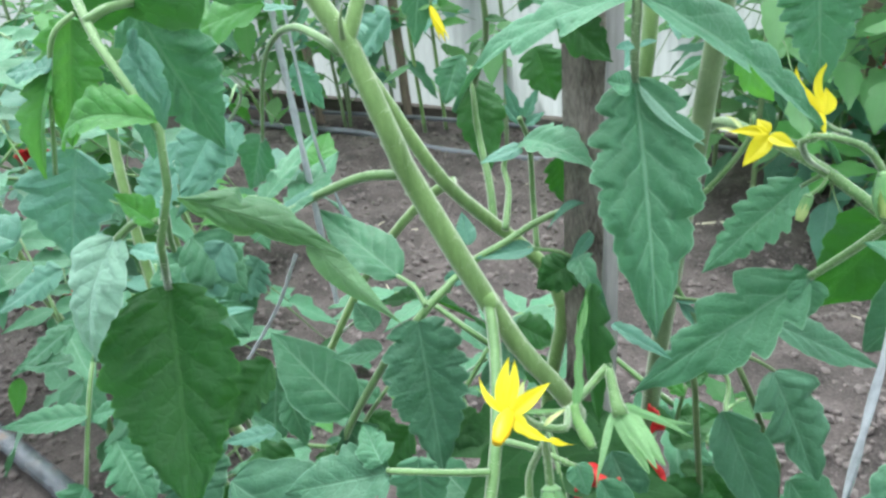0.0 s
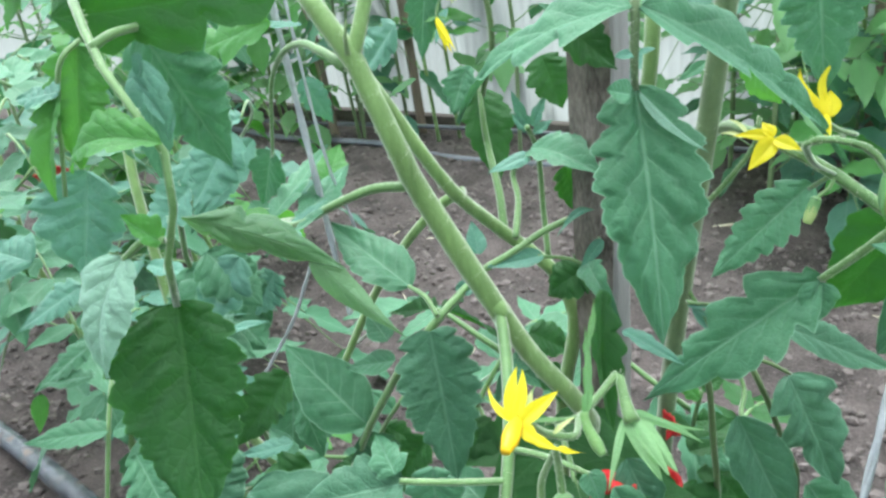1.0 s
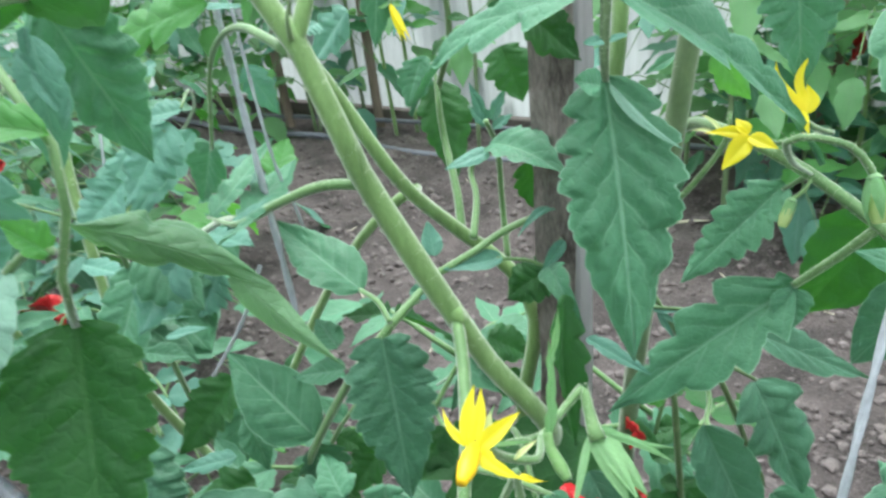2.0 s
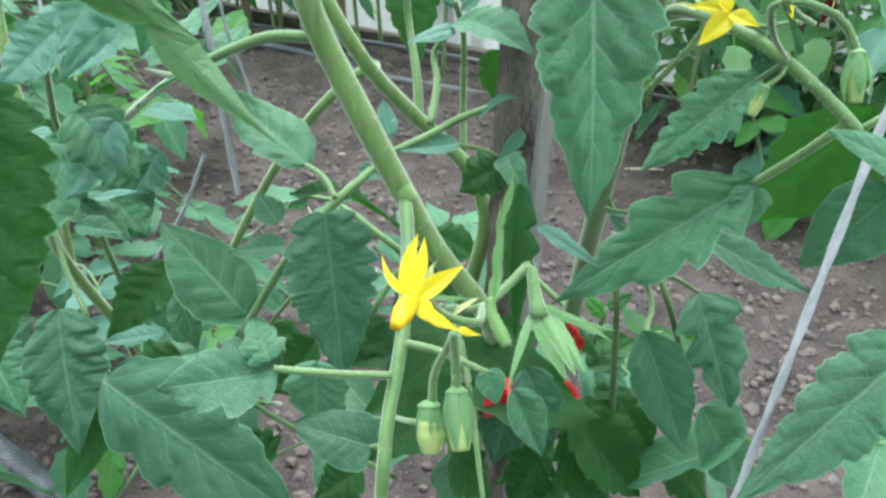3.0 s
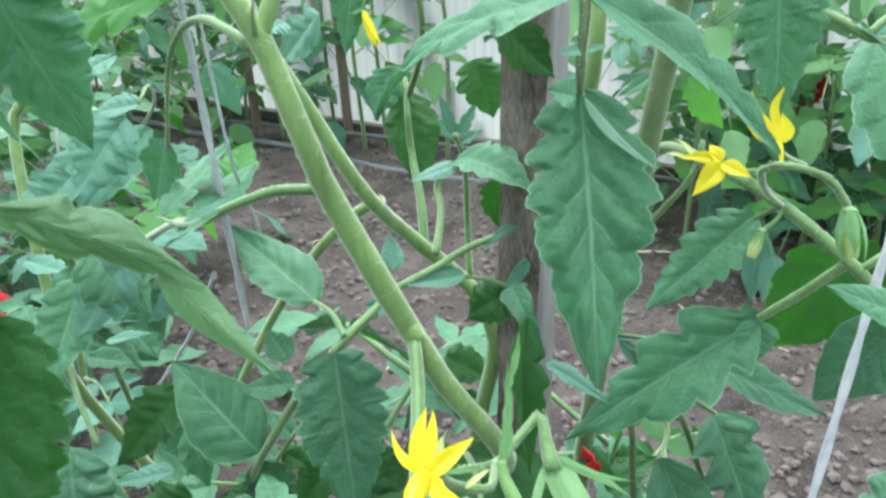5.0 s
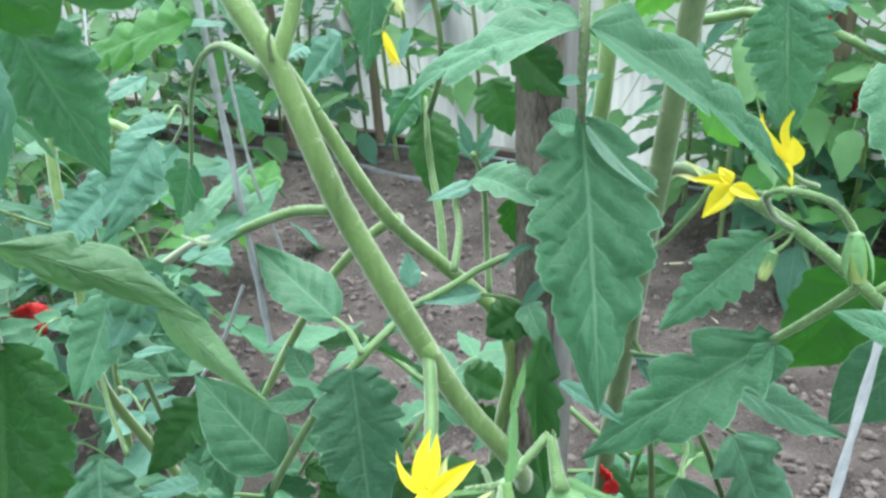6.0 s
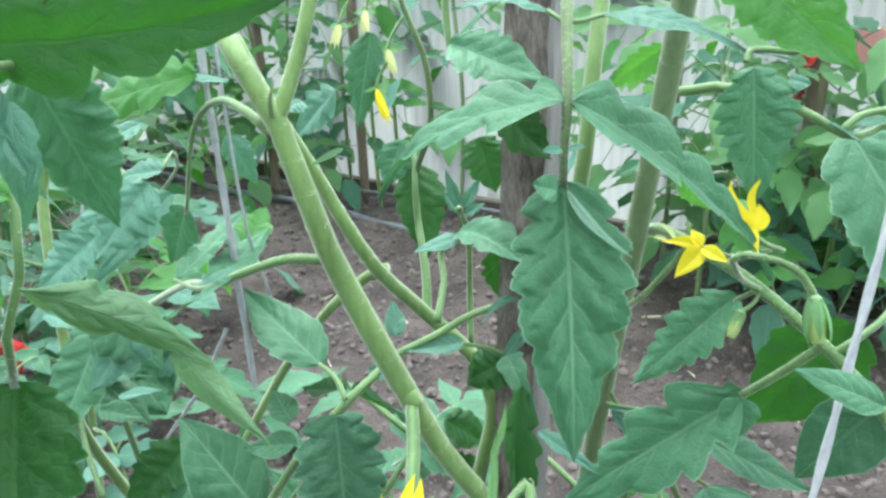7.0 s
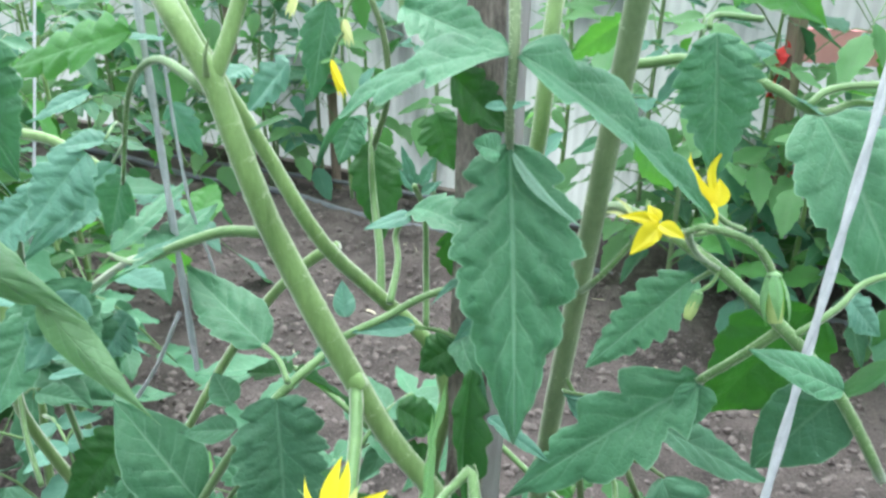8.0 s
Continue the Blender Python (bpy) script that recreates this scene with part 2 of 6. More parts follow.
def tube_mesh(points, radii, n=24, sides=10, ridge=0.05, knots=0.0, seed=0):
    rng = np.random.default_rng(seed)
    line = spline(points, n)
    us, vs = frames_along(line)
    rad = np.interp(np.linspace(0, 1, n + 1), np.linspace(0, 1, len(radii)), radii)
    rad = rad * (1 + knots * rng.normal(0, 1, n + 1))
    ang = np.linspace(0, 2 * np.pi, sides, endpoint=False)
    ring = 1 + ridge * np.cos(3 * ang + rng.uniform(0, 6)) + ridge * 0.6 * rng.normal(0, 1, sides)
    verts = (line[:, None] + rad[:, None, None] * ring[None, :, None] * (np.cos(ang)[None, :, None] * us[:, None] + np.sin(ang)[None, :, None] * vs[:, None])).reshape(-1, 3)
    faces = [(i * sides + j, i * sides + (j + 1) % sides, (i + 1) * sides + (j + 1) % sides, (i + 1) * sides + j) for i in range(n) for j in range(sides)]
    faces += [tuple(range(sides))[::-1], tuple(n * sides + j for j in range(sides))]
    return verts, faces


def tube(name, parent, points, radii, material, label="", n=24, sides=10, ridge=0.05, knots=0.0, seed=0, hairs=0, hair=0.001):
    verts, faces = tube_mesh(points, radii, n, sides, ridge, knots, seed)
    ob = part(name, verts, faces, material, parent, label, origin=points[0])
    if hairs:
        fuzz(ob, points, radii, hairs, hair, seed=hairs + len(points))
    return ob


def fuzz(parent, points, radii, count, length, seed=0):
    """The short pale hairs on a stem."""
    rng = np.random.default_rng(seed)
    line = spline(points, 60)
    us, vs = frames_along(line)
    rad = np.interp(np.linspace(0, 1, 61), np.linspace(0, 1, len(radii)), radii)
    verts, faces = [], []
    for _ in range(count):
        k = rng.integers(0, 61)
        a = rng.uniform(0, 2 * np.pi)
        out = np.cos(a) * us[k] + np.sin(a) * vs[k]
        along = np.cross(us[k], vs[k])
        base = line[k] + out * rad[k] * 0.9 + along * rng.uniform(-1, 1) * 0.001
        top = base + (out + along * rng.normal(0, 0.25)) * length * rng.uniform(0.5, 1.1)
        w = 0.00013
        i = len(verts)
        verts += [base + along * w, base - along * w, base + np.cross(out, along) * w, top]
        faces += [(i, i + 1, i + 3), (i + 1, i + 2, i + 3), (i + 2, i, i + 3)]
    return tagged(part("fine_hairs", verts, faces, HAIR, parent, origin=points[0]), kind="stuff")


def blade_mesh(base, tip, width, face, bend=0.0, sag=0.0, fold=0.12, teeth=6, notch=0.28, wave=0.05, pucker=0.055, twist=0.0, blunt=0.0, skew=0.0, heart=0.12, taper=0.0, curl=0.0, n=44, m=12, seed=0, veins=6.5):
    """A leaf blade from its base to its tip. bend: how far it bows towards its face; sag: how far the tip end curls away from its face;
    fold: how far the halves fold up along the midrib; notch: how deep the lobes are cut; twist: degrees from base to tip; taper: how soon the
    blade narrows to a long tip; curl: how far the margins roll back."""
    rng = np.random.default_rng(seed + 17)
    base, tip, f = (np.asarray(v, float) for v in (base, tip, face))
    axis = tip - base
    length = np.linalg.norm(axis)
    a = axis / length
    f = f - a * (f @ a)
    f /= np.linalg.norm(f)
    side = np.cross(a, f)
    if n > 30 and notch > 0.05:
        n = max(n, teeth * 14)
    s = np.linspace(0, 1, n + 1)
    shape = np.sin(np.pi * s ** (0.62 - 0.16 * blunt)) ** (0.95 - 0.35 * blunt) * (1 - s) ** taper
    shape = shape / shape.max()
    shape = np.where(s < 0.02, np.maximum(shape, 0.05), shape)
    shape[-1] = 0.0

    def cut(k, height_of):
        fr = k - np.floor(k)
        return np.where(fr < 0.80, (1 - fr / 0.80) ** 1.7, (fr - 0.80) / 0.20) * height_of[np.floor(k).astype(int) % 40]

    halves = []
    for _ in range(2):
        k = s * teeth * (1 + 0.08 * np.sin(5 * s + rng.uniform(0, 6))) + rng.uniform(0, 1)
        large = cut(k, 1 + 0.28 * rng.normal(0, 1, 40))
        small = cut(k * 2.6 + rng.uniform(0, 1), 1 + 0.35 * rng.normal(0, 1, 40))
        halves.append(shape * (1 - notch * np.clip(large, 0, 1.5) * (1 - 0.55 * s) - min(0.2 * notch, 0.05) * np.clip(small, 0, 1.5)) * (1 + rng.normal(0, 0.05)))
    ph = rng.uniform(0, 6.28, 6)
    x = np.linspace(-1, 1, m + 1)[None, :]
    t, ax, left = s[:, None], np.abs(x), x < 0
    w = 0.5 * width * np.where(left, halves[0][:, None], halves[1][:, None])
    env = shape[:, None]
    rot = np.radians(twist) * (t - 0.3)
    sd = side * np.cos(rot)[..., None] + f * np.sin(rot)[..., None]
    fc = f * np.cos(rot)[..., None] - side * np.sin(rot)[..., None]
    mid = base + axis * t[..., None] + (f * length) * (bend * 4 * t * (1 - t) - sag * np.maximum(t - 0.35, 0) ** 2 * 2.4)[..., None] + (side * skew * length) * np.sin(np.pi * t)[..., None]
    ahead = ax * 0.13 * w * (1 - t) - heart * width * ax**1.4 * np.exp(-7 * t) * (w / (0.5 * width + 1e-9))
    lift = fold * ax * w * 2 * (1 - 0.45 * ax)
    lift = lift + wave * width * ax**1.6 * np.sin(7.5 * t + np.where(left, ph[0], ph[1])) * env
    run = t - 0.24 * ax + np.where(left, 0.035, 0.0)
    lift = lift + pucker * width * np.abs(np.sin(np.pi * veins * run)) ** 0.7 * np.sin(np.pi * np.minimum(ax * 1.08, 1.0)) * env * (0.75 + 0.25 * np.sin(9 * t + 4 * x + ph[2]))
    lift = lift + 0.02 * width * np.sin(17 * t + 5 * x + ph[3]) * np.sin(11 * t - 7 * x + ph[4]) * ax
    lift = lift + 0.03 * width * np.sin(3 * t + 2.5 * x + ph[2]) - curl * width * np.maximum(ax - 0.6, 0) ** 2 * 4 * env
    verts = mid + sd * (x * w)[..., None] + a * ahead[..., None] + fc * lift[..., None]
    uvs = np.stack([np.broadcast_to(x * 0.5 + 0.5, w.shape), np.broadcast_to(t, w.shape)], -1)
    faces = [(i * (m + 1) + j, i * (m + 1) + j + 1, (i + 1) * (m + 1) + j + 1, (i + 1) * (m + 1) + j) for i in range(n) for j in range(m)]
    return verts.reshape(-1, 3), faces, uvs.reshape(-1, 2)


def blade(name, parent, base, tip, width, face, material, label="", **shape):
    verts, faces, uvs = blade_mesh(base, tip, width, face, **shape)
    return part(name, verts, faces, material, parent, label, uvs, origin=base)


def stalk(plant, points, r, name="leaf", label="", material=None, **kw):
    """The stalk of a compound leaf: the part that its leaflets hang on."""
    radii = r if isinstance(r, (list, tuple)) else (r, r * 0.8)
    return tube(name, plant, points, radii, material or STALK, label, n=18, sides=8, **kw)


HAIR = mottled("hair_pale", (0.50, 0.62, 0.42), (0.70, 0.80, 0.60), 50, 0.5, 0.0)


def bud(parent, top, bottom, r, seed=0, opened=0.4):
    """A closed flower: ribbed sepals round a pale yellow tip."""
    top, bottom = Vector(top), Vector(bottom)
    axis = bottom - top
    a = axis.normalized()
    u = a.orthogonal().normalized()
    v = a.cross(u)
    tube("bud_core", parent, [top + axis * 0.06, top + axis * 0.3, top + axis * 0.65, top + axis * 1.02], (r * 0.3, r * 0.66, r * 0.70, r * 0.48), PETAL_BUD, "pale yellow-green closed petals", n=12, sides=10)
    tube("calyx_base", parent, [top - axis * 0.03, top + axis * 0.05, top + axis * 0.14], (r * 0.35, r * 0.62, r * 0.5), SEPAL_BASE, n=6, sides=10)
    for k in range(5):
        g = 2 * math.pi * k / 5 + seed
        out = u * math.cos(g) + v * math.sin(g)
        blade("sepal", parent, top + axis * 0.02 + out * r * 0.5, bottom + axis * (0.02 + 0.05 * math.sin(3.0 * k + seed)) + out * r * opened, r * 1.05, out, SEPAL, teeth=1, notch=0.0, bend=0.10, fold=-0.3, wave=0.04, pucker=0.0, n=14, m=4, seed=k + seed)



SEPAL_BASE = mottled("calyx_green", (0.10, 0.24, 0.09), (0.20, 0.36, 0.16), 150, 0.55, 0.2, 0.0004, sheen=0.4)
PETAL_BUD = mottled("petal_bud", (0.28, 0.42, 0.13), (0.50, 0.60, 0.25), 120, 0.5, 0.2, 0.0005)


def small_blade(name, parent, base, tip, width, face, material, seed):
    return blade(name, parent, base, tip, width, face, material, n=14, m=4, teeth=4, notch=0.28, fold=0.2, wave=0.08, pucker=0.0, seed=seed)


def compound_leaf(plant, rng, start, way, length, material, pairs=3, droop=0.5, size=1.0):
    """A stalk that bows down with leaflets in pairs and one at its end."""
    start, way = Vector(start), Vector(way).normalized()
    mid = start + way * length * 0.5 + Vector((0, 0, 0.08 * length))
    end = start + way * length + Vector((0, 0, -droop * length))
    pts = [start, mid, end]
    line = spline(pts, 12)
    st = tube("leaf", plant, pts, (0.0022 * size, 0.001 * size), STALK, n=8, sides=6)
    flat = way.cross(Vector((0, 0, 1))).normalized()
    for k in range(pairs):
        at = Vector(line[4 + int(7 * k / pairs)])
        for s in (-1, 1):
            ll = length * rng.uniform(0.28, 0.42) * (1 - 0.12 * abs(k - 1))
            d = (flat * s + way * rng.uniform(0.2, 0.7) + Vector((0, 0, rng.uniform(-0.9, 0.1)))).normalized()
            small_blade("leaflet", st, at, at + d * ll, ll * rng.uniform(0.42, 0.6), Vector((0, -0.4, 1)) + way * 0.3, material, int(rng.integers(1e6)))
    at = Vector(line[-1])
    d = (way * 0.5 + Vector((0, 0, -rng.uniform(0.5, 1.1)))).normalized()
    small_blade("leaflet", st, at, at + d * length * 0.45, length * 0.25, Vector((0, 0, 1)) + way, material, int(rng.integers(1e6)))
    return st


def low_and_unseen_growth(plant, seed, starts, length):
    """The leaves low down round a plant's foot, in the shade of the rest; also unseen ones added to block light."""
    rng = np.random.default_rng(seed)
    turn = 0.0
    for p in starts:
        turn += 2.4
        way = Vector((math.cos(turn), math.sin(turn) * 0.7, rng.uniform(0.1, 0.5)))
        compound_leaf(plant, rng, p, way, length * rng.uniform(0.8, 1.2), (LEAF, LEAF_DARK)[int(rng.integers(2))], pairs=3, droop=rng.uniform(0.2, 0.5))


# ---- the greenhouse ----
WALL_AT, WALL_WAY, WALL_IN = Vector((-0.83, 2.80, 0)), Vector((0.857, -0.515, 0)).normalized(), Vector((-0.515, -0.857, 0)).normalized()


def along(k, off=0.0, z=0.0):
    """A place k metres along the rear wall and off metres in front of it."""
    p = WALL_AT + WALL_WAY * k + WALL_IN * off
    return Vector((p.x, p.y, z))


def height(x, y):
    p = Vector((x, y, 0))
    h = 0.016 * noise.noise(p * 3.1) + 0.012 * noise.noise(p * 9.0) + 0.007 * noise.noise(p * 27.0)
    bed = (p - WALL_AT).dot(WALL_IN)
    return h + 0.03 * max(0.0, 1 - abs(bed - 0.35) / 0.35)


def build_ground():
    def steps(lo, hi, fine, far):
        inner = np.arange(lo, hi, fine)
        out = [lo - 0.1 * 1.7**k for k in range(far)][::-1]
        return np.r_[out, inner, [hi + 0.1 * 1.7**k for k in range(far)]]
    xs, ys = steps(-1.7, 1.9, 0.02, 13), steps(0.3, 2.9, 0.02, 13)
    verts = [(x, y, height(x, y)) for y in ys for x in xs]
    w = len(xs)
    faces = [(j * w + i, j * w + i + 1, (j + 1) * w + i + 1, (j + 1) * w + i) for j in range(len(ys) - 1) for i in range(w - 1)]
    tagged(part("ground", verts, faces, SOIL, origin=(0, 0, 0)), "bare crumbly grey-brown soil of the greenhouse bed", "soil", kind="structure")


build_ground()


def sheet(name, corner, way, up, width, high, label, waves=True, material=None):
    """A milky plastic wall or roof sheet with shallow upright ribs, 6 mm thick."""
    corner, way, up = Vector(corner), Vector(way), Vector(up)
    out = way.cross(up).normalized()
    n = max(2, int(width / 0.005)) if waves else 2
    verts, faces = [], []
    for k in range(n + 1):
        d = 0.0024 * math.sin(2 * math.pi * k / 6) if waves else 0
        for z in (0, 1):
            for side in (0, 0.004):
                verts.append(corner + way * width * k / n + up * high * z + out * (d + side))
    for k in range(n):
        a, b = 4 * k, 4 * k + 4
        faces += [(a, b, b + 2, a + 2), (a + 1, a + 3, b + 3, b + 1), (a, a + 1, b + 1, b), (a + 2, b + 2, b + 3, a + 3)]
    ob = tagged(part(name, verts, faces, material or SHEET, origin=corner), label, "greenhouse wall", kind="structure")
    return ob


Z = Vector((0, 0, 1))
for k in range(8):
    wall = sheet("wall_rear", along(-3.2 + 1.0 * k, 0.003 * (k % 2), -0.02), WALL_WAY, Z, 1.01, 1.62, "milky translucent ribbed plastic wall sheet", material=SHEET_DIMMED)
    wall.visible_shadow = False
sheet("wall_front", along(5.2, 3.1, -0.02), -WALL_WAY, Z, 9.0, 1.62, "milky translucent plastic wall", False)
sheet("wall_end", along(-3.4, 3.1, -0.02), -WALL_IN, Z, 3.1, 2.3, "milky translucent plastic end wall", False)
sheet("wall_end", along(5.1, 0.0, -0.02), WALL_IN, Z, 3.1, 2.3, "milky translucent plastic end wall", False)
for a, b in ((0.0, 1.55), (3.1, 1.55)):
    low, high = along(-3.4, a, 1.6), along(-3.4, b, 2.3)
    roof = sheet("roof", low, WALL_WAY, (high - low).normalized(), 8.6, (high - low).length, "translucent plastic greenhouse roof", False)
    roof.visible_shadow = False


def shade_strips():
    """A dark strip that stands for the shade at the foot of the rear wall, in two-metre lengths."""
    for k in range(4):
        a, b = -3.1 + 2.0 * k, -1.106 + 2.0 * k
        verts, faces = [], []
        for i in range(21):
            s = a + (b - a) * i / 20
            sag = 0.004 * noise.noise((s * 3.0, 1.7, 0.0))
            for off, z in ((0.012, -0.03), (0.040, -0.03), (0.040, 0.046), (0.036, 0.050), (0.012, 0.050)):
                verts.append(along(s, off + sag, z + sag))
        for i in range(20):
            faces += [(5 * i + j, 5 * i + (j + 1) % 5, 5 * i + 5 + (j + 1) % 5, 5 * i + 5 + j) for j in range(5)]
        faces += [(4, 3, 2, 1, 0), (100, 101, 102, 103, 104)]
        tagged(part("shade_strip", verts, faces, SHADE_DARK, origin=along(a, 0.012, 0.0), smooth=False), "dark strip in place of the shade along the foot of the wall", "plank", kind="structure")


shade_strips()
tube("eaves_rail", None, [along(-3.3, 0.03, 1.58), along(5.0, 0.03, 1.58)], (0.02, 0.02), WOOD_BROWN, n=10, sides=6)
tagged(bpy.data.objects["eaves_rail"], "brown wooden rail along the greenhouse eaves", "rail", kind="structure")


def hose(points, r, label):
    verts, faces = tube_mesh(points, (r, r), 60, 12, 0.0, 0.0, 1)
    tagged(part("irrigation_hose", verts, faces, HOSE, origin=points[0]), label, "hose")


hose([along(-0.9, 0.34, 0.045), along(-0.2, 0.30, 0.045), along(0.25, 0.33, 0.04), along(0.62, 0.29, 0.035), along(0.95, 0.33, 0.03), along(1.35, 0.30, 0.025), along(1.72, 0.335, 0.02), along(2.4, 0.31, 0.02)], 0.0095, "grey plastic irrigation hose lying along the bed")
hose([along(-0.9, 0.22, 0.045), along(0.1, 0.20, 0.045), along(0.5, 0.17, 0.05), along(0.9, 0.12, 0.045), along(1.3, 0.10, 0.04), along(2.2, 0.12, 0.04)], 0.007, "thin grey plastic pipe lying by the wall")


def clear_tube():
    """A clear plastic watering tube, hollow, with dirt caught in it, lying beside the path."""
    rng = np.random.default_rng(4)
    pts = [(x, y, height(x, y) + 0.020) for x, y in ((-1.5, 1.315), (-1.2, 1.105), (-0.91, 0.905), (-0.70, 0.757), (-0.55, 0.643), (-0.40, 0.540), (-0.1, 0.33), (0.1, 0.19))]
    line = spline(pts, 90)
    us, vs = frames_along(line)
    g = np.linspace(0, 2 * np.pi, 20, endpoint=False)
    rings = []
    for r in (0.0165, 0.0148):
        k = r * (1 + 0.012 * rng.normal(0, 1, 91))
        rings.append((line[:, None] + k[:, None, None] * (np.cos(g)[None, :, None] * us[:, None] + np.sin(g)[None, :, None] * vs[:, None])).reshape(-1, 3))
    verts = np.vstack(rings)
    m, off = 20, 91 * 20
    faces = []
    for i in range(90):
        for j in range(m):
            q = (i * m + j, i * m + (j + 1) % m, (i + 1) * m + (j + 1) % m, (i + 1) * m + j)
            faces += [q, tuple(off + v for v in q[::-1])]
    for i in (0, 90):
        faces += [(i * m + j, off + i * m + j, off + i * m + (j + 1) % m, i * m + (j + 1) % m) for j in range(m)]
    tagged(part("watering_tube", verts, faces, CLEAR, origin=pts[0]), "clear plastic watering tube with dirt lying on the soil", "tube")


clear_tube()


def stake(at, top, size, turn, materials, label, seed=0):
    """A split wooden stake with worn edges, one face planed and pale."""
    at, top = Vector(at), Vector(top)
    line = spline([at, at.lerp(top, 0.5) + Vector((0.002, 0.001, 0)), top], 70)
    us, vs = frames_along(line)
    rng = np.random.default_rng(seed)
    outline = [(-1, -1), (0.0, -1.04), (0.86, -1), (1, -0.86), (1.03, 0), (1, 0.86), (0.86, 1), (0, 1.04), (-0.86, 1), (-1, 0.86), (-1.04, 0), (-1, -0.86)]
    c, s = math.cos(turn), math.sin(turn)
    verts, faces, ids = [], [], []
    m = len(outline)
    for k, p in enumerate(line):
        for x, y in outline:
            x, y = (x * size[0] + rng.normal(0, 0.0003)), (y * size[1] + rng.normal(0, 0.0003))
            verts.append(p + us[k] * (x * c - y * s) + vs[k] * (x * s + y * c))
    for k in range(len(line) - 1):
        for j in range(m):
            faces.append((k * m + j, k * m + (j + 1) % m, (k + 1) * m + (j + 1) % m, (k + 1) * m + j))
            ids.append(0 if 2 <= j <= 6 else 1)
    faces.append(tuple((len(line) - 1) * m + j for j in range(m)))
    ids.append(0)
    return tagged(part("wooden_stake", verts, faces, materials, origin=at, smooth=False, material_ids=ids), label, "stake")


stake((0.030, 0.318, -0.02), (0.047, 0.312, 1.25), (0.0110, 0.0115), math.radians(-28), [WOOD_GREY, WOOD_ROUGH], "split wooden stake, one face planed grey, one rough", 1)
stake((-0.300, 2.36, -0.02), (-0.315, 2.36, 0.95), (0.013, 0.013), 0.4, [WOOD_ROUGH, WOOD_BROWN], "thin brown wooden plant stake standing in the soil", 2)
stake((0.775, 1.545, -0.02), (0.745, 1.565, 1.15), (0.016, 0.014), 0.5, [WOOD_BROWN, WOOD_BROWN], "reddish-brown wooden stake tied with red ribbon", 3)
stake((-0.62, 2.45, -0.02), (-0.64, 2.45, 0.8), (0.012, 0.012), 0.7, [WOOD_ROUGH, WOOD_BROWN], "thin dark wooden plant stake", 4)


def twine(points, r, label, turns=34.0, n=260):
    """White twine of two strands laid round one another."""
    line = spline(points, n)
    us, vs = frames_along(line)
    s = np.r_[0, np.cumsum(np.linalg.norm(np.diff(line, axis=0), axis=1))]
    top = thing("twine", points[0], label, "string", "plant strings")
    for k in range(2):
        a = 2 * np.pi * s / (turns * r) + np.pi * k
        strand = line + 0.30 * r * (np.cos(a)[:, None] * us + np.sin(a)[:, None] * vs)
        u2, v2 = frames_along(strand)
        g = np.linspace(0, 2 * np.pi, 6, endpoint=False)
        verts = (strand[:, None] + 0.76 * r * (np.cos(g)[None, :, None] * u2[:, None] + np.sin(g)[None, :, None] * v2[:, None])).reshape(-1, 3)
        faces = [(i * 6 + j, i * 6 + (j + 1) % 6, (i + 1) * 6 + (j + 1) % 6, (i + 1) * 6 + j) for i in range(n) for j in range(6)]
        part("strand", verts, faces, TWINE, top, origin=points[0])
    return top


# ---- the plants close to the camera ----
plant = thing("tomato_plant", (0.0050, 0.2920, 0.0000), "tomato plant with a bare pruned main stem beside a stake", "plant", "tomato plants")
tube("main_stem", plant, [(-0.0781, 0.2672, 0.7463), (-0.0673, 0.2630, 0.7270), (-0.0612, 0.2613, 0.7172), (-0.0554, 0.2582, 0.7009), (-0.0482, 0.2558, 0.6783), (-0.0442, 0.2606, 0.6607), (-0.0280, 0.2581, 0.6241), (-0.0161, 0.2588, 0.5977), (-0.0012, 0.2593, 0.5667), (0.0208, 0.2584, 0.5330), (0.0240, 0.2720, 0.4900), (0.0140, 0.2850, 0.3000), (0.0050, 0.2920, 0.0000)], (0.0040, 0.0045, 0.0052, 0.0048, 0.0046, 0.0046, 0.0044, 0.0042, 0.0042, 0.0046, 0.005, 0.0055, 0.006), STEM, "thick pale green ribbed main stem", n=60, sides=14, hairs=6500, hair=0.0014)
tube("side_stem", plant, [(-0.0860, 0.3063, 0.7419), (-0.0757, 0.3116, 0.7140), (-0.0596, 0.3194, 0.6789), (-0.0365, 0.3201, 0.6340), (-0.0144, 0.3388, 0.5990), (0.0134, 0.3354, 0.5714), (0.0238, 0.3258, 0.5427), (0.0120, 0.3220, 0.4700), (0.0060, 0.3120, 0.3000), (0.0010, 0.3040, 0.0000)], (0.0033, 0.0035, 0.0038, 0.0042, 0.0042, 0.0042, 0.0042, 0.005, 0.0055), STEM, "", n=50, sides=12, hairs=2600, hair=0.0013)
tube("side_shoot", plant, [(-0.0610, 0.2615, 0.7150), (-0.0556, 0.2654, 0.7276), (-0.0489, 0.2725, 0.7487), (-0.0441, 0.2810, 0.7733), (-0.0405, 0.2878, 0.8048)], (0.0034, 0.003, 0.0029, 0.0027, 0.0024), STEM, "", hairs=500, hair=0.0006)
tube("stub", plant, [(-0.0608, 0.2563, 0.7181), (-0.0608, 0.2568, 0.7250), (-0.0596, 0.2590, 0.7306)], (0.0012, 0.0008, 0.0003), STEM_DARK, "")
